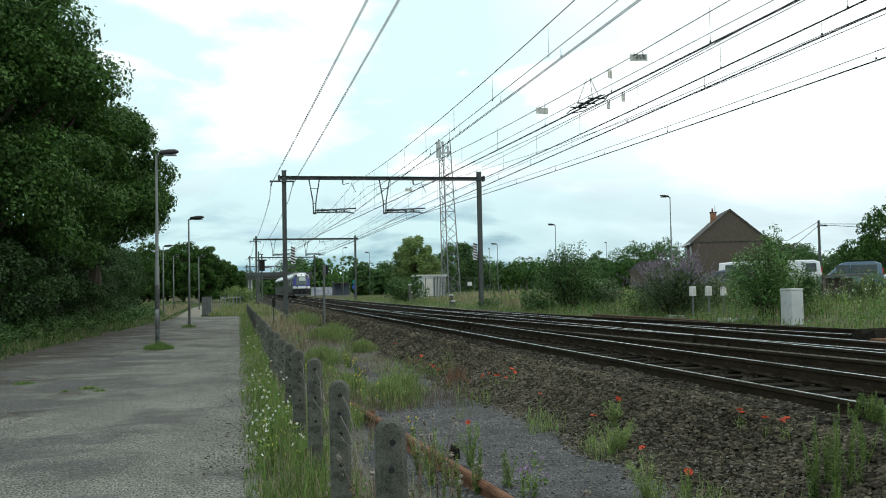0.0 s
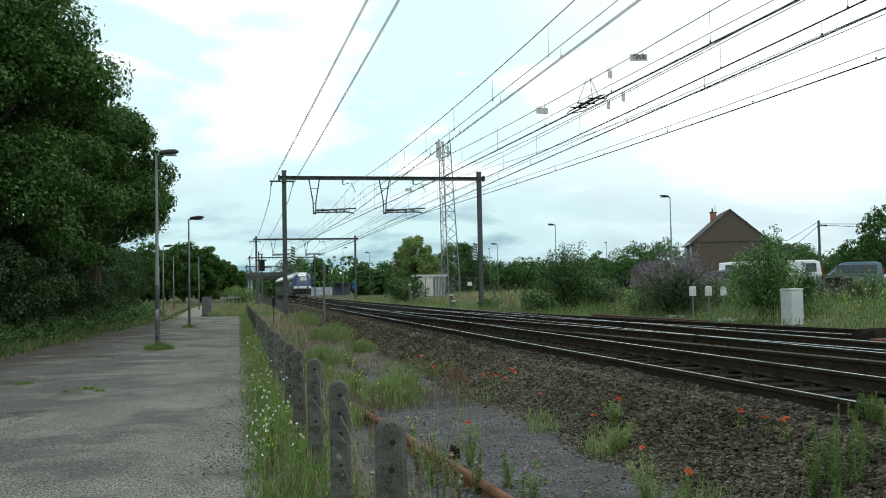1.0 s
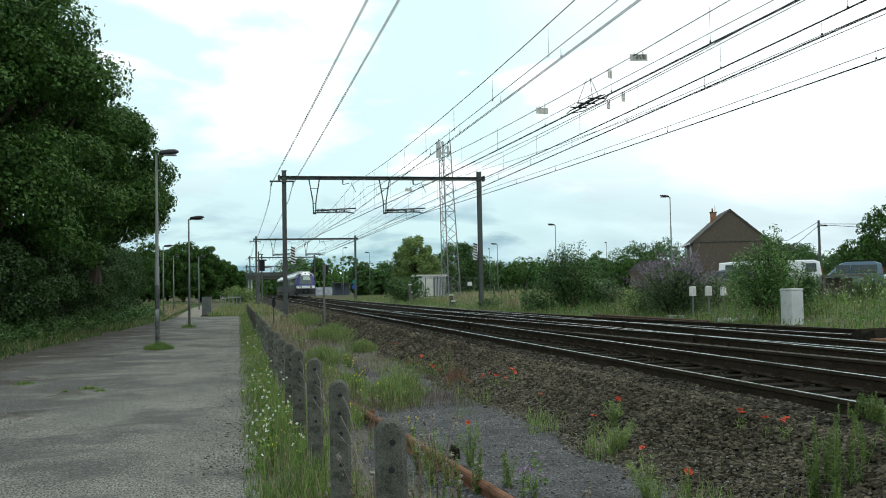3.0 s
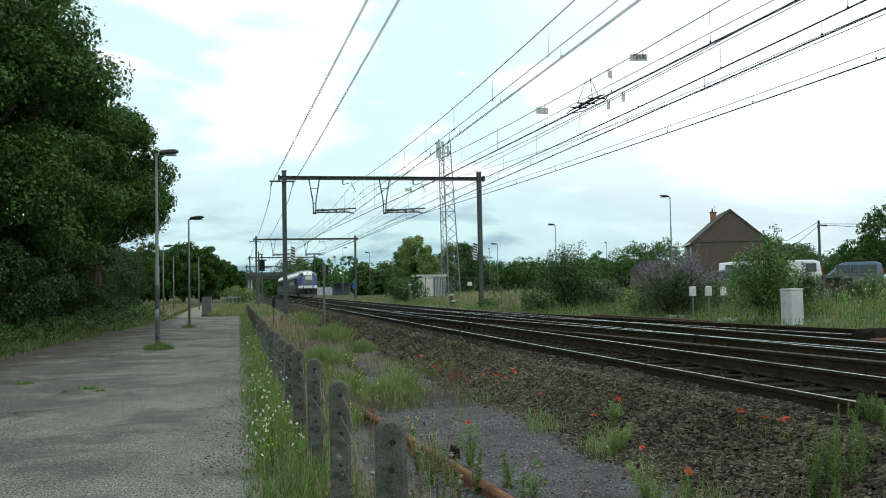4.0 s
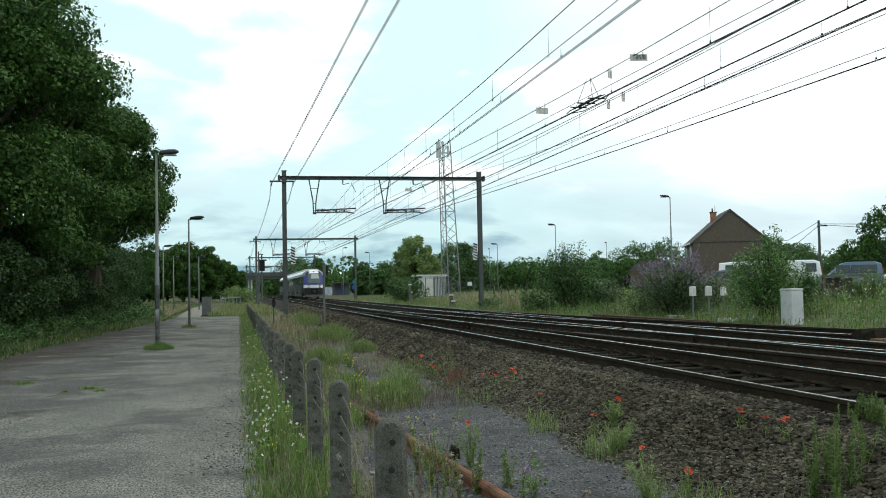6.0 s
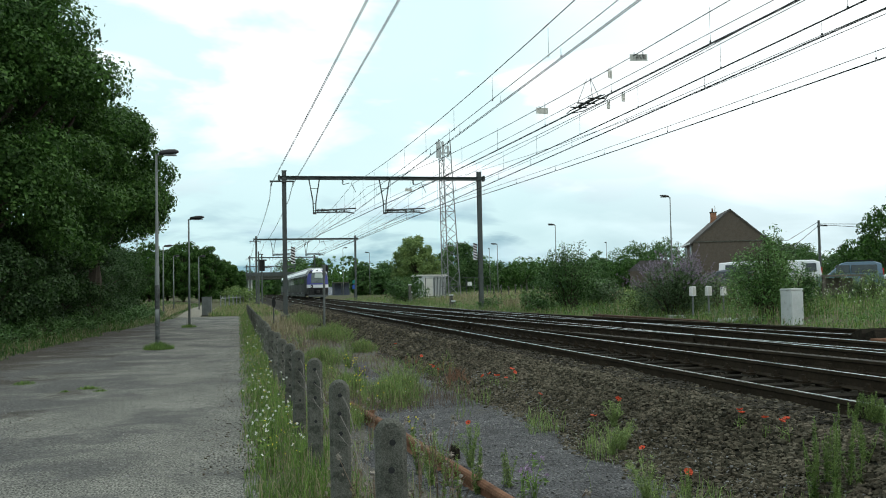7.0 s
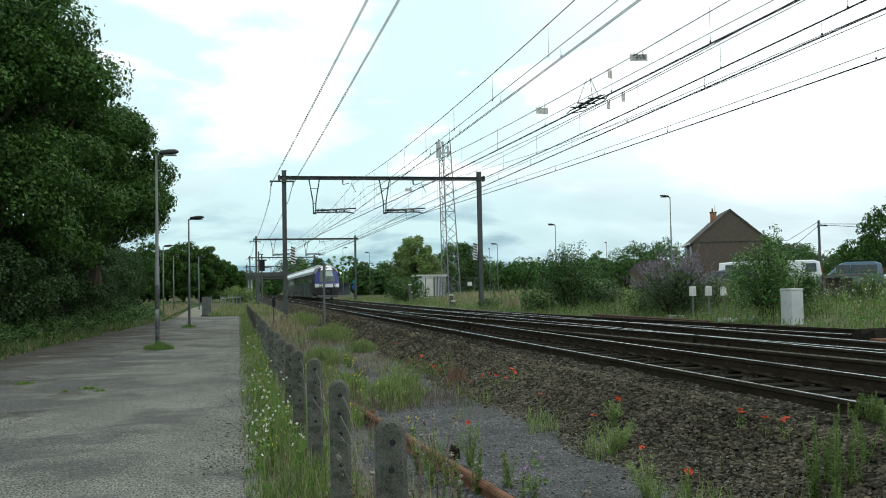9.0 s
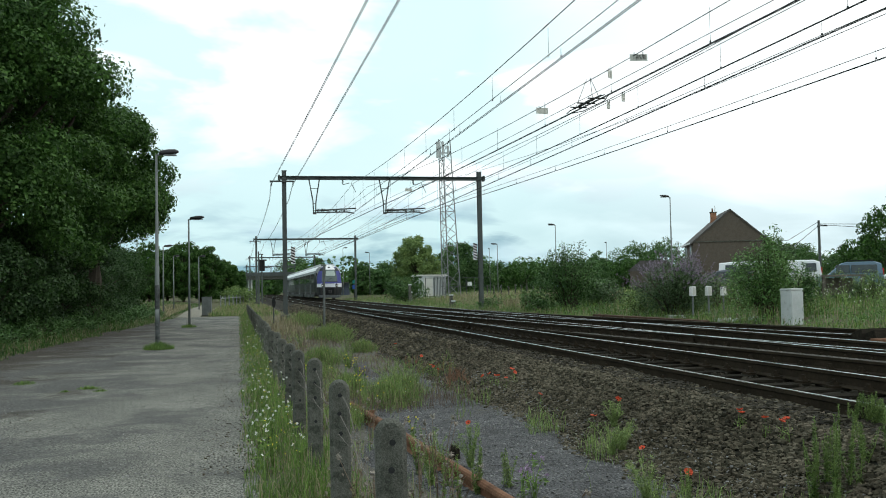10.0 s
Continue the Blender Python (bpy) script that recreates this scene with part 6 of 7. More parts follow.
def nose(x, z):
    """How far the front lies back at x, z: rounded in plan, leaning back over the windscreen."""
    k = abs(x) / 1.475
    y = 0.75 * k ** 3.2
    y += float(np.interp(z, [0.4, 1.1, 1.75, 3.2, 3.5, 3.73], [0.22, 0.05, 0.0, 0.66, 0.98, 1.6]))
    return y


def front_scale(z):
    """The cab narrows towards the roof."""
    return float(np.interp(z, [1.9, 2.85, 3.35, 3.73], [0.9, 0.84, 0.74, 0.6]))


def front_patch(x0, x1, z0, z1, out, nx=8, nz=5):
    """A panel that follows the curved front, proud of it by out; x limits are shares of the half width."""
    v, q = [], []
    for z in np.linspace(z0, z1, nz):
        for c in np.linspace(x0, x1, nx):
            x = c * half_width(z) * front_scale(z)
            v.append((x, nose(x, z) - out, z))
    for j in range(nz - 1):
        for i in range(nx - 1):
            q.append((j * nx + i, j * nx + i + 1, (j + 1) * nx + i + 1, (j + 1) * nx + i))
    n = len(v)
    v += [(a, b + out + 0.02, c) for a, b, c in v]
    q += [tuple(n + i for i in f[::-1]) for f in q]
    rim = [i for i in range(nx)] + [j * nx + nx - 1 for j in range(1, nz)] + [(nz - 1) * nx + i for i in range(nx - 2, -1, -1)] + [j * nx for j in range(nz - 2, 0, -1)]
    q += [(rim[i], n + rim[i], n + rim[(i + 1) % len(rim)], rim[(i + 1) % len(rim)]) for i in range(len(rim))]
    return Shape().put(v, q)


def cab_car(train, y0, length, facing):
    """An end car with the driver's cab; facing 1 looks towards smaller y."""
    at = pose(0, y0, 0) if facing > 0 else pose(0, y0 + length, 0, 0, 0, 180)
    sh = Shape()
    nx = 11
    cs = np.linspace(-1, 1, nx)
    v = [(c * w * front_scale(z), nose(c * w * front_scale(z), z), z) for z, w in LEVELS for c in cs]
    q = [(j * nx + i, j * nx + i + 1, (j + 1) * nx + i + 1, (j + 1) * nx + i) for j in range(len(LEVELS) - 1) for i in range(nx - 1)]
    sh.put(v, q)
    # flanks, roof and tail end
    ring = [(-w, z) for z, w in LEVELS] + [(w, z) for z, w in LEVELS[::-1]]
    sh.sweep(None, [[(a * front_scale(b), nose(a * front_scale(b), b), b) for a, b in ring], [(a, max(2.5, nose(a, b) + 0.6), b) for a, b in ring], [(a, length, b) for a, b in ring]], cap=False)
    sh.put([(a, length, b) for a, b in ring], [tuple(range(len(ring)))])
    body = part("end_car", sh, M["train_grey"], train, "dark grey end car with a blue and white cab", at=at)
    # blue surround, windscreen and white band
    part("blue_pillar", front_patch(-1.0, -0.64, 1.72, 3.5, 0.012), M["train_blue"], body)
    part("blue_pillar", front_patch(0.64, 1.0, 1.72, 3.5, 0.012), M["train_blue"], body)
    part("blue_sill", front_patch(-0.64, 0.64, 1.72, 1.93, 0.012), M["train_blue"], body)
    screen = part("windscreen", front_patch(-0.64, 0.64, 1.93, 3.2, 0.016), M["screen_glass"], body)
    # pale patch painted for the sky's reflection in the glass
    part("sky_reflection", front_patch(-0.3, 0.52, 2.55, 3.12, 0.02), M["screen_reflection"], screen, "pale sky reflection painted across the windscreen")
    part("gasket", front_patch(-0.66, 0.66, 1.9, 1.95, 0.02), M["black"], screen)
    part("forehead", front_patch(-0.66, 0.66, 3.22, 3.71, 0.016), M["train_white"], body)
    part("brow", front_patch(-1.0, -0.66, 3.5, 3.7, 0.016), M["train_white"], body)
    part("brow", front_patch(0.66, 1.0, 3.5, 3.7, 0.016), M["train_white"], body)
    part("white_band", front_patch(-1.0, 1.0, 1.34, 1.72, 0.03), M["train_white"], body)
    part("lower_front", front_patch(-0.98, 0.98, 0.45, 1.33, 0.012), M["train_low"], body, "dark grey lower front")
    # no real hollow: a flat black panel stands for the recess's shade
    part("coupler_recess", front_patch(-0.36, 0.36, 0.6, 1.3, 0.02), M["black"], body, "dark coupler recess")
    part("coupler", Shape().box((0, -0.16, 0.85), (0.36, 0.5, 0.34), bevel=0.06), M["train_low"], body)
    part("deflector", Shape().box((0, 0.2, 0.33), (2.1, 0.4, 0.26), taper=1.08, bevel=0.08), M["train_door"], body, "grey obstacle deflector")
    part("wiper", Shape().tube([(-0.3, nose(0.3, 2.1) - 0.04, 2.02), (0.25, nose(0.25, 2.25) - 0.05, 2.3)], 0.015, 5), M["black"], body)
    for s in (-1, 1):
        lp = part("headlight", Shape().sweep(None, [[(s * 0.72 + rr * math.cos(a), nose(0.72, 1.53) - dy, 1.53 + rr * math.sin(a)) for a in np.linspace(0, 2 * math.pi, 14, endpoint=False)] for dy, rr in ((0.0, 0.19), (0.06, 0.16))]), M["black"], body, "dark round headlight unit")
        part("lens", Shape().sweep(None, [[(s * 0.76 + rr * math.cos(a), nose(0.72, 1.53) - dy, 1.53 + rr * math.sin(a)) for a in np.linspace(0, 2 * math.pi, 10, endpoint=False)] for dy, rr in ((0.05, 0.06), (0.075, 0.04))]), M["lamp_on"], lp)
        part("side_mirror_camera", Shape().box((s * 1.34, 0.95, 2.75), (0.12, 0.16, 0.3), bevel=0.03), M["black"], body)
    part("top_lamp", Shape().sweep(None, [[(0.12 * math.cos(a), nose(0, 3.45) - dy, 3.45 + 0.09 * math.sin(a)) for a in np.linspace(0, 2 * math.pi, 12, endpoint=False)] for dy in (-0.05, 0.06)]), M["black"], body)
    part("roof", Shape().sweep(None, [[(a * 1.004, yy, b + 0.012) for a, b in [(-w, z) for z, w in LEVELS[8:]] + [(w, z) for z, w in LEVELS[:7:-1]]] for yy in (2.2, length - 0.1)]), M["train_white"], body, "pale roof curving down to the window band")
    flank(body, 2.6, length - 0.3, True)
    bogies(body, (3.6, length - 1.0))


def mid_car(train, y0, length):
    ring = [(-w, z) for z, w in LEVELS] + [(w, z) for z, w in LEVELS[::-1]]
    sh = Shape().sweep(None, [[(a, yy, b) for a, b in ring] for yy in (0.3, length - 0.3)])
    sh.box((0, 0.1, 2.0), (2.3, 0.6, 2.7))
    body = part("middle_car", sh, M["train_grey"], train, "dark grey middle car with a continuous window band", at=pose(0, y0, 0))
    flank(body, 0.5, length - 0.5, False)
    part("roof", Shape().sweep(None, [[(a * 1.004, yy, b + 0.012) for a, b in [(-w, z) for z, w in LEVELS[8:]] + [(w, z) for z, w in LEVELS[:7:-1]]] for yy in (0.3, length - 0.3)]), M["train_white"], body, "pale roof curving down to the window band")
    bogies(body, (length - 1.0,))


def flank(body, a, b, cab):
    """Window bands, doors, a pale waist stripe and roof equipment along one car."""
    L = b - a
    for s in (-1, 1):
        doors = (0.3, 0.75) if cab else (0.5,)
        n = int(L / 1.55)
        for i in range(n):
            y = a + (i + 0.5) * L / n
            u = (y - a) / L
            if any(abs(u - d) * L < 1.15 for d in doors):
                continue
            part("window", Shape().box((s * 1.462, y, 2.35), (0.05, L / n - 0.14, 0.95), bevel=0.02), M["train_glass"], body)
        for d in doors:
            dr = part("door", Shape().box((s * 1.47, a + d * L, 1.72), (0.05, 1.3, 2.3), bevel=0.02), M["train_door"], body, "grey sliding door")
            part("door_window", Shape().box((s * 1.492, a + d * L, 2.25), (0.03, 1.0, 1.0), bevel=0.02), M["train_glass"], dr)
        part("cornice", Shape().box((s * 1.385, (a + b) / 2, 3.07), (0.04, L, 0.05)), M["train_door"], body, "grey gutter strip under the roof")
        part("skirt", Shape().box((s * 1.42, (a + b) / 2, 0.62), (0.06, L, 0.34), bevel=0.01), M["train_low"], body, "dark underframe skirt")
        for i in range(int(L / 2.4)):
            part("skirt_box", Shape().box((s * 1.43, a + 1.2 + i * 2.4, 0.42), (0.12, 1.1, 0.36), bevel=0.04), M["steel"], body, "grey equipment box under the floor")
    for i in range(3):
        y = a + (i + 0.5) * L / 3
        part("roof_unit", Shape().box((0, y, 3.72), (1.7, L / 3 - 0.9, 0.26), bevel=0.1), M["train_silver"], body, "pale grey roof equipment box")


def bogies(body, spots):
    for y in spots:
        b = part("bogie", Shape().box((0, y, 0.5), (2.3, 3.0, 0.35), bevel=0.1), M["train_low"], body)
        for dy in (-1.0, 1.0):
            for s in (-1, 1):
                part("wheel", Shape().tube([(s * 0.68, y + dy, 0.42), (s * 0.82, y + dy, 0.42)], 0.42, 16), M["train_low"], b)


def build_train():
    train = thing("train", pose(TRACK_B, 149.1, RAIL), "blue, white and dark grey electric multiple unit train", "train")
    cab_car(train, 0.0, 20.8, 1)
    pg = Shape()
    for x in (-0.5, 0.5):
        pg.tube([(x, 5.6, 3.85), (x * 0.5, 4.4, 4.12), (x * 0.9, 5.3, 4.3)], 0.03, 5)
        pg.box((x, 5.5, 3.86), (0.1, 1.7, 0.1))
    pg.tube([(-0.85, 5.3, 4.22), (-0.6, 5.3, 4.32), (0.6, 5.3, 4.32), (0.85, 5.3, 4.22)], 0.03, 5)
    part("pantograph", pg, M["black"], train, "folded dark pantograph on the roof")
    mid_car(train, 20.8, 15.4)
    mid_car(train, 36.2, 15.4)
    cab_car(train, 51.6, 20.8, -1)
    return train


# ---- far end of the line ----
def build_station_end():
    b = thing("road_bridge", pose(4, 250, 0), "grey concrete road bridge crossing the tracks far away", "bridge")
    part("deck", Shape().box((2.5, 0, 5.0), (24, 9, 0.9), bevel=0.1), M["concrete"], b)
    part("parapet", Shape().box((2.5, -4.6, 5.9), (24, 0.25, 0.9)), M["steel"], b, "dark steel parapet")
    for x in (-7.5, -1.0, 10.6):
        part("pier", Shape().box((x, 0, 2.2), (2.2 if x < -5 else 1.1, 7, 4.8), bevel=0.15), M["cabinet"], b)
    s = thing("signal_mast", pose(13.15, 150, 0.4), "tall dark railway signal with a black head seen from the front", "signal")
    part("pole", Shape().tube([(0, 0, 0), (0, 0, 4.6)], 0.09, 8), M["steel"], s)
    hd = part("head", Shape().box((0.2, -0.1, 4.4), (0.9, 0.3, 1.5), bevel=0.1), M["black"], s)
    part("lens", Shape().tube([(0.2, -0.28, 4.8), (0.2, -0.24, 4.8)], 0.12, 10), M["train_glass"], hd)
    for x, y, z, h in ((2.04, 98, 0.1, 5.5), (2.5, 104, 0.1, 5.4), (2.9, 120, 0.1, 5.6)):
        m = thing("trackside_mast", pose(x, y, z), "slim dark steel mast beside the far tracks", "mast", "trackside masts")
        part("pole", Shape().tube([(0, 0, 0), (0, 0, h)], 0.07, 8), M["steel"], m)
        part("bracket", Shape().box((0.2, 0, h - 0.3), (0.5, 0.1, 0.1)), M["steel"], m)
        if y == 104:
            part("signal_head", Shape().box((0, -0.2, 4.2), (0.6, 0.4, 1.1), bevel=0.08).box((0, -0.25, 4.8), (1.0, 0.6, 0.14), bevel=0.03), M["black"], m, "dark boxy signal head")
    p = thing("platform_shelter", pose(20.0, 190, 0.4), "pale glazed platform shelter beside the far tracks", "shelter")
    part("roof", Shape().box((0, 0, 2.6), (3.6, 2.4, 0.16), bevel=0.05), M["concrete"], p)
    for i in range(3):
        part("pillar", Shape().box((-1.6 + i * 1.6, -1.0, 1.3), (0.16, 0.16, 2.5)), M["steel"], p)
    part("back_wall", Shape().box((0, 1.0, 1.3), (3.4, 0.1, 2.4)), M["blue_grey"], p)
    f = thing("graffiti_wall", pose(15.2, 215, 0.4), "low wall covered in pale and blue paint blotches", "wall")
    part("wall", Shape().box((3.5, 0, 0.9), (5.5, 0.3, 1.9)), material("blotched_paint", (0.16, 0.2, 0.3), (0.6, 0.6, 0.62), 1.2, 0.8, fine=4, bump=0.05), f)


POPPIES = ((3.83, 13.15), (3.85, 13.36), (3.67, 13.64), (3.68, 13.09), (3.66, 13.43), (3.59, 14.05), (3.58, 18.94), (3.45, 17.08), (3.48, 17.53), (3.41, 16.53), (2.38, 9.98), (3.68, 11.53), (3.9, 9.56), (3.91, 9.53), (3.59, 9.45), (3.31, 6.76), (3.37, 7.73), (4.23, 6.89), (4.23, 6.96), (4.2, 7.16), (4.21, 7.58), (4.2, 7.53), (3.69, 22.87), (3.67, 13.96))


def poppy(x, y, seed):
    """One poppy: hairy bent stalk, a few cut leaves, two flowers of four crumpled petals round a dark heart."""
    r = np.random.default_rng(seed)
    t = thing("poppy", pose(x, y, ground_z(x, y)), "red poppy flowering in the ballast", "weed", "poppies in the ballast")
    h = 0.17 * r.uniform(0.9, 1.1)
    top = Vector((0.0, 0.0, h))
    part("stem", Shape().tube([(0.02 * r.normal(), 0.02 * r.normal(), -0.02), (0.012 * r.normal(), 0.0, h * 0.6), top], 0.0022, 4), M["grass"], t)
    lp = np.column_stack([r.normal(0, 0.025, 26), r.normal(0, 0.025, 26), r.uniform(0.01, h * 0.7, 26)])
    v, q = leaf_cards(lp, 0.02, r, 0.9, 0.2)
    tagged(part("foliage", quick("foliage", v, q, M["feather"]), None, t), kind="stuff")
    tilt = np.array(Euler((r.normal(0, 0.4), r.normal(0, 0.4), r.uniform(0, 6))).to_matrix())
    size = r.uniform(0.025, 0.037)
    for k in range(4):
        ang = k * 1.571
        fan = [(0, 0, 0)]
        for i in range(6):
            a = ang - 0.95 + i * 0.38
            fan.append((size * math.cos(a), size * math.sin(a), size * (0.42 + 0.16 * (i % 2) + 0.1 * r.normal())))
        fan = (np.array(fan) @ tilt.T) + np.array(top)
        part("petal", Shape().put(fan, [(0, i, i + 1) for i in range(1, 6)]), M["poppy"], t)
    part("heart", Shape().tube([top, top + Vector((0, 0, 0.012))], 0.006, 6), M["black"], t)


def fleabane(x, y, height, seed, stems=3):
    """Upright weed: straight stems closely set with narrow leaves that shorten towards the tip."""
    r = np.random.default_rng(seed)
    t = thing("fleabane", pose(x, y, ground_z(x, y)), "upright bright green weed with narrow leaves", "weed", "upright weeds")
    sh, vs = Shape(), []
    for i in range(stems):
        h = height * r.uniform(0.6, 1.05)
        foot = r.normal(0, 0.02, 3) * np.array([1, 1, 0])
        tip = foot + np.array([r.normal(0, 0.05), r.normal(0, 0.05), h])
        sh.tube([foot - np.array([0, 0, 0.03]), (foot + tip) / 2 + r.normal(0, 0.006, 3), tip], [0.0035, 0.003, 0.0015], 5)
        n = int(190 * h / 0.5)
        u = r.uniform(0.06, 1.0, n)
        a = np.arange(n) * 2.4
        p = foot + (tip - foot) * u[:, None]
        ln = (0.05 * (1.05 - 0.7 * u)) * r.uniform(0.7, 1.2, n)
        d = np.stack([np.cos(a) * 0.75, np.sin(a) * 0.75, r.uniform(0.2, 0.9, n)], 1)
        side = np.stack([-np.sin(a), np.cos(a), np.zeros(n)], 1) * 0.0045
        m = p + d * (ln * 0.5)[:, None]
        e = p + d * ln[:, None] - np.array([0, 0, 1]) * (ln * 0.25)[:, None]
        vs.append(np.stack([p, m + side, e, m - side], 1).reshape(-1, 3))
    part("stem", sh, M["feather"], t)
    v = np.concatenate(vs)
    tagged(part("foliage", quick("foliage", v, np.arange(len(v)).reshape(-1, 4), M["feather"]), None, t), kind="stuff")



def build_flowers():
    for i, (x, y, h) in enumerate(((3.72, 5.75, 0.55), (3.78, 5.6, 0.62), (3.9, 5.9, 0.5), (3.95, 5.65, 0.48), (4.2, 5.9, 0.4), (4.35, 5.8, 0.35), (3.1, 6.3, 0.3), (2.8, 6.2, 0.28), (1.62, 7.5, 0.4), (1.75, 7.1, 0.42), (1.5, 8.0, 0.4), (2.05, 7.3, 0.35), (1.35, 6.2, 0.45), (1.2, 5.4, 0.4), (5.0, 6.95, 0.28), (4.93, 6.85, 0.24), (5.03, 6.75, 0.3), (4.9, 6.7, 0.26), (4.98, 6.6, 0.32), (4.88, 6.98, 0.24), (5.06, 6.88, 0.3))):
        fleabane(x, y, h, 900 + i, 5)
    k = 0
    for x, y in POPPIES:
        k += 1
        poppy(x, y, 300 + k)
    for x, y, h, sp in ((3.35, 8.4, 0.34, 0.25), (3.5, 8.5, 0.3, 0.22), (3.75, 9.3, 0.28, 0.12), (2.9, 6.6, 0.35, 0.2), (2.6, 15.2, 0.55, 0.5), (2.9, 16, 0.5, 0.5), (2.3, 14.8, 0.5, 0.4),
                        (2.2, 19.5, 0.5, 0.5), (2.6, 24, 0.6, 0.6), (2.9, 29, 0.7, 0.7), (2.7, 32, 0.7, 0.7), (2.4, 36, 0.7, 0.6), (1.7, 27, 0.5, 0.5), (2.3, 42, 0.8, 0.7), (1.5, 7.6, 0.45, 0.2), (2.0, 8.3, 0.4, 0.2)):
        k += 1
        weed("horsetail", "bright green feathery weed growing in gravel", x, y, h, sp, M["feather"], 340 + k, 15, None, 0.01, 0.02, 1300, "feathery weeds", 0.1)
    r = np.random.default_rng(77)
    for i in range(20):
        x, y = r.uniform(0.62, 1.5), 3.7 + 10 * r.random() ** 1.8
        weed("thistle", "dry weed stalks with pale fluffy seed heads", x, y, r.uniform(0.35, 0.75), 0.22, M["brown_stalk"], 400 + i, 6, M["seed"], 0.0105, 0.02, 60, "dry seed-head weeds")
    for i in range(20):
        x, y = r.uniform(0.15, 0.6), 8 + 26 * r.random() ** 1.7
        weed("wild_carrot", "white-flowered weed in the long grass by the fence", x, y, r.uniform(0.4, 0.65), 0.15, M["grass"], 440 + i, 5, M["petal_white"], 0.0075, 0.03, 50, "white-flowered weeds")
    for i in range(12):
        x, y = r.uniform(1.0, 2.1), 9.5 + 8 * r.random()
        weed("ragwort", "small yellow-flowered weed among the grass", x, y, r.uniform(0.25, 0.5), 0.12, M["grass"], 480 + i, 5, M["petal_yellow"], 0.007, 0.025, 40, "yellow-flowered weeds")
    for i in range(40):
        x, y = r.uniform(16.5, 24), 20 + 14 * r.random()
        weed("wild_carrot", "white-flowered tall weed on the verge", x, y, r.uniform(0.8, 1.3), 0.3, M["leaf_light"], 500 + i, 6, M["petal_white"], 0.0105, 0.05, 60, "white-flowered weeds")


def build_boards():
    """Rusty boards covering the point rods, and a timber crossing panel."""
    t = thing("rod_cover", Matrix(), "row of rust-brown boards covering the point rods", "cover boards")
    for i in range(9):
        y = 24.4 + i * 0.86
        part("board", Shape().box((12.4 - 0.025 * (y - 24) + 0.02 * (i % 2), y, RAIL - 0.06), (0.24, 0.82, 0.14), turn=(0, 0, 1.4), bevel=0.01), M["rust_dark"], t)
    c = thing("crossing_panel", Matrix(), "dark crossing plates with a rusty steel flange", "crossing panel")
    part("plank", Shape().box((11.2, 14.62, RAIL - 0.04), (1.0, 0.26, 0.1), bevel=0.012), M["rust"], c)
    for i in range(2):
        part("plank", Shape().box((11.35, 14.95 + i * 0.36, RAIL + 0.02), (1.0, 0.3, 0.2), turn=(-18, 0, 0), bevel=0.012), M["timber"], c)


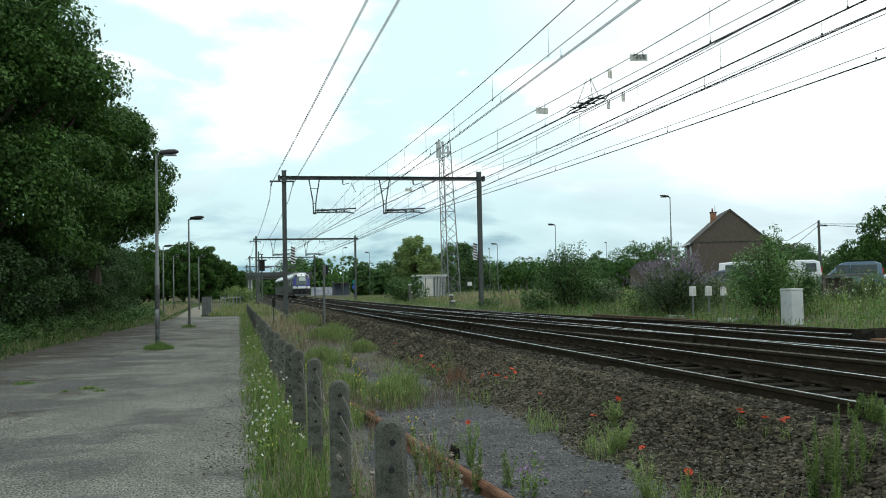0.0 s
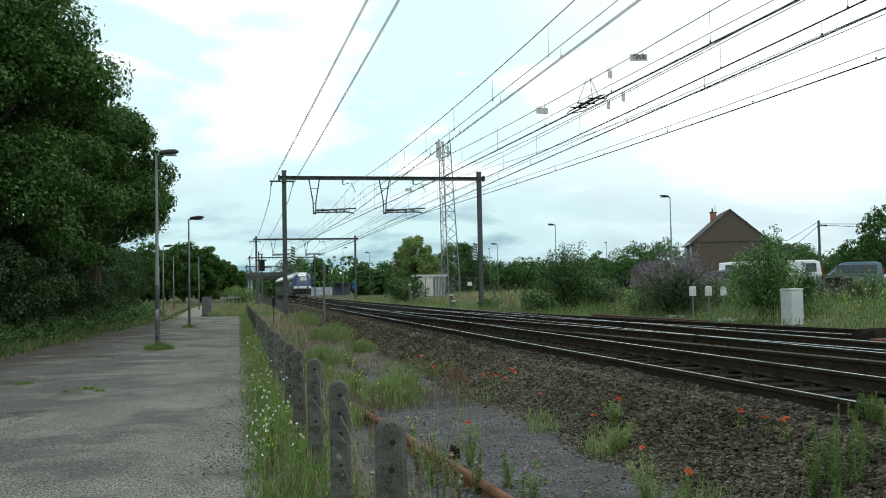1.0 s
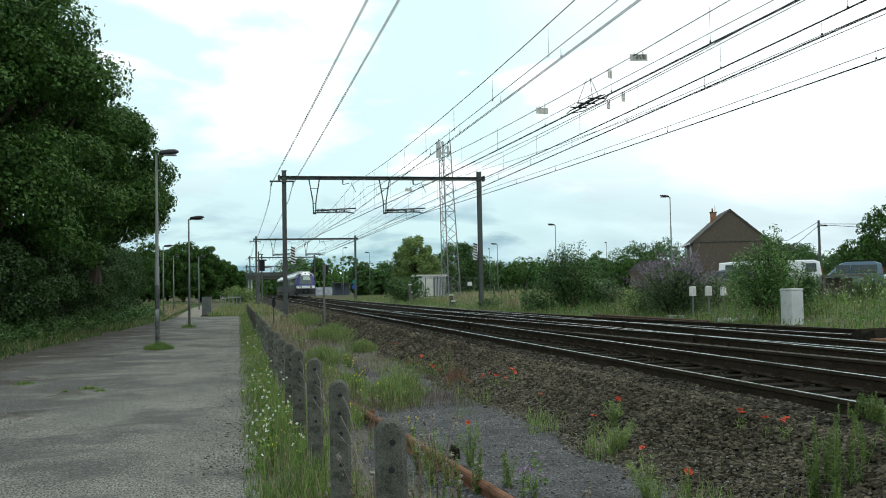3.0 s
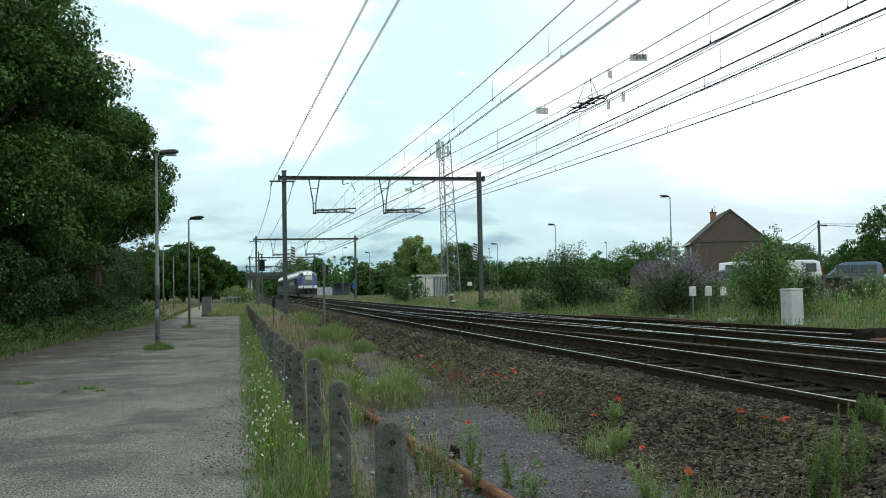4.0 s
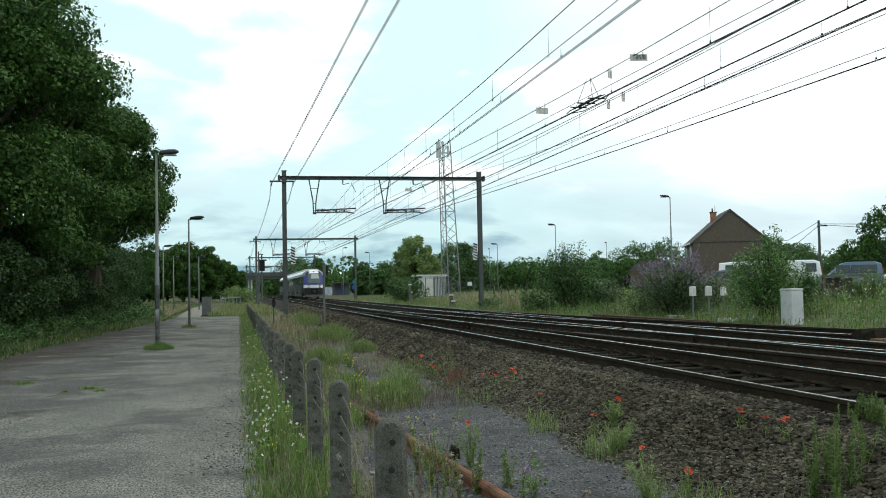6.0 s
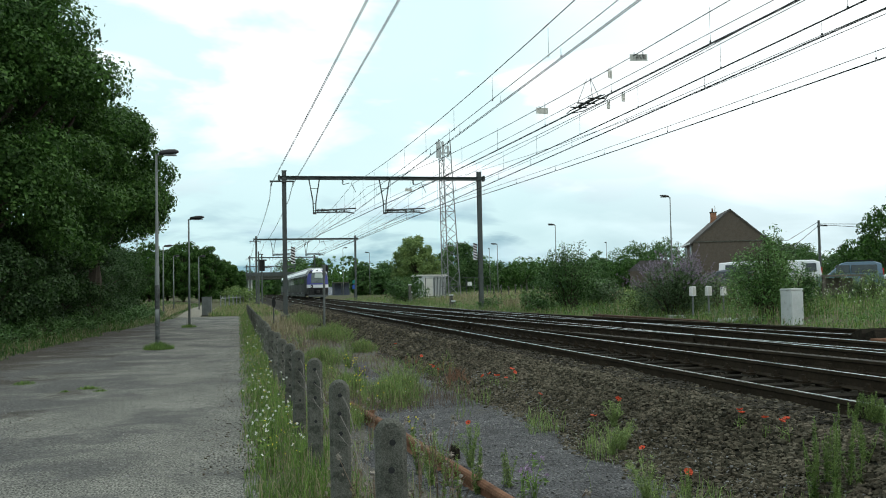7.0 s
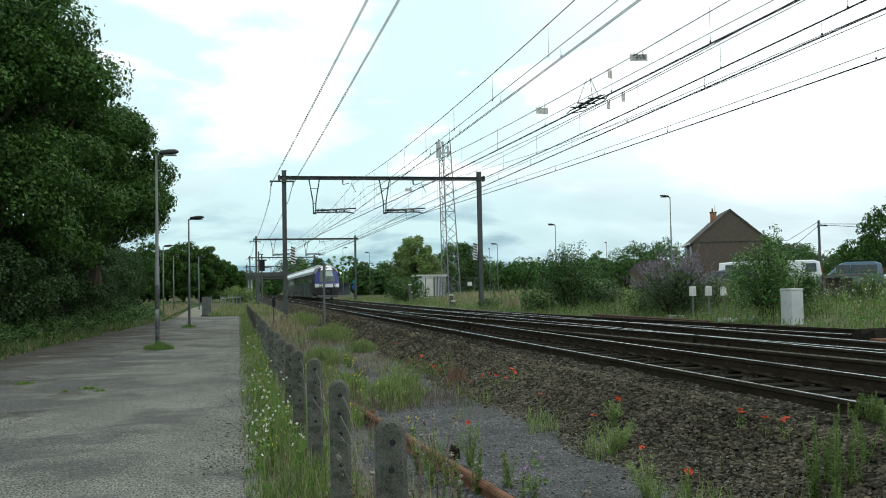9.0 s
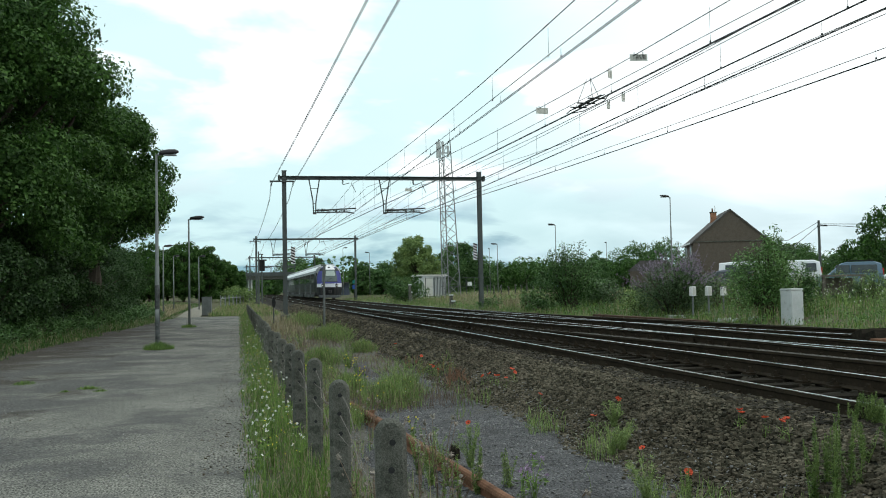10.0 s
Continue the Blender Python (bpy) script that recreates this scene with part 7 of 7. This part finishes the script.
def build_tufts():
    k = 0
    spots = ((-2.2, 28.1, 0.42, 0.75, 1.0), (-2.2, 45.0, 0.35, 0.8, 0.8), (-3.75, 18.3, 0.2, 0.35, 0.4), (-2.45, 16.9, 0.2, 0.12, 0.4), (-2.2, 16.4, 0.12, 0.12, 0.35), (-2.75, 16.5, 0.1, 0.1, 0.3))

    def tuft(u, w, t):
        x, y, sx, sy, h = spots[min(int(t * t * len(spots)), 5)]
        a, d = u * 6.283, w ** 0.6
        return x + math.cos(a) * sx * d, y + math.sin(a) * sy * d, h * (1.1 - 0.5 * d)
    grass_field("grass", "tufts of bright green grass growing through the asphalt", 3600, tuft, 0.26, M["grass"], 52, 0.006, 0.5)
    for i, (x, y) in enumerate(((2.0, 6.75), (2.12, 6.85))):
        weed("thistle", "flowering thistle with mauve heads beside the gravel", x, y, 0.32, 0.12, M["grass"], 760 + i, 5, M["thistle_purple"], 0.010, 0.03, 60, "mauve thistles")
    t = thing("timber_stub", pose(1.95, 8.75, 0.0, 0, 0, 30), "rotten dark stub of an old sleeper", "timber")
    part("block", Shape().box((0, 0, 0.06), (0.13, 0.11, 0.16), bevel=0.04, taper=0.8), M["timber"], t)
    for i in range(18):
        y = 14.5 + 5 * rng.random()
        x = 3.15 + 0.5 * rng.random()
        weed("sorrel", "dry rust-coloured sorrel stalks in the gravel", x, y, rng.uniform(0.16, 0.3), 0.12, M["sorrel"], 700 + i, 9, None, 0.01, 0.009, 90, "dry sorrel", 0.4)


# ---- assembly ----
build_ground()
tracks = build_tracks()
gantry = build_gantry()
copy_thing(gantry, pose(0, -10, 0))
far_gantry = build_gantry(110.0, 13.25, 2.04)
for y in (170, 230):
    copy_thing(far_gantry, pose(0, y, 0))
warning_board(2.78, 49.7, 3.4, "striped boards")
warning_board(12.42, 49.7, 3.5, "striped boards")
build_wires()
hanging_plate(7.76, 23.6, 6.22, 0.34, 0.16, 8)
hanging_plate(7.86, 19.2, 6.2, 0.2, 0.17, 40)
hanging_plate(7.95, 17.9, 6.24, 0.36, 0.14, -10, "1.85/8")
hanging_plate(8.66, 21.3, 5.95, 0.12, 0.17, 25)
hanging_plate(8.66, 20.4, 5.95, 0.12, 0.17, 25)
hanging_plate(7.49, 42.0, 6.06, 0.34, 0.13, 10)
build_posts()
build_fence()
build_yard()
build_station_end()
train = build_train()
build_woods()
build_stones()
build_grass()
build_flowers()
build_tufts()
build_boards()
build_sleepers(tracks[0], tracks[1], tracks[3])


def motions():
    """The train rolls towards the viewer on the second track and comes to a stand."""
    rows = [(0.0, 149.2), (0.5, 148.1), (1.0, 146.9), (1.5, 145.5), (2.0, 144.0), (2.5, 142.1), (4.0, 135.4), (4.5, 133.0), (5.0, 130.5), (5.5, 127.5), (7.0, 118.4), (7.5, 115.7), (8.0, 112.5), (8.5, 109.1), (9.0, 105.6), (9.4, 103.1), (9.6, 102.9), (10.0, 102.9)]
    walk(train, [(t, pose(TRACK_B, y, RAIL)) for t, y in rows])


motions()
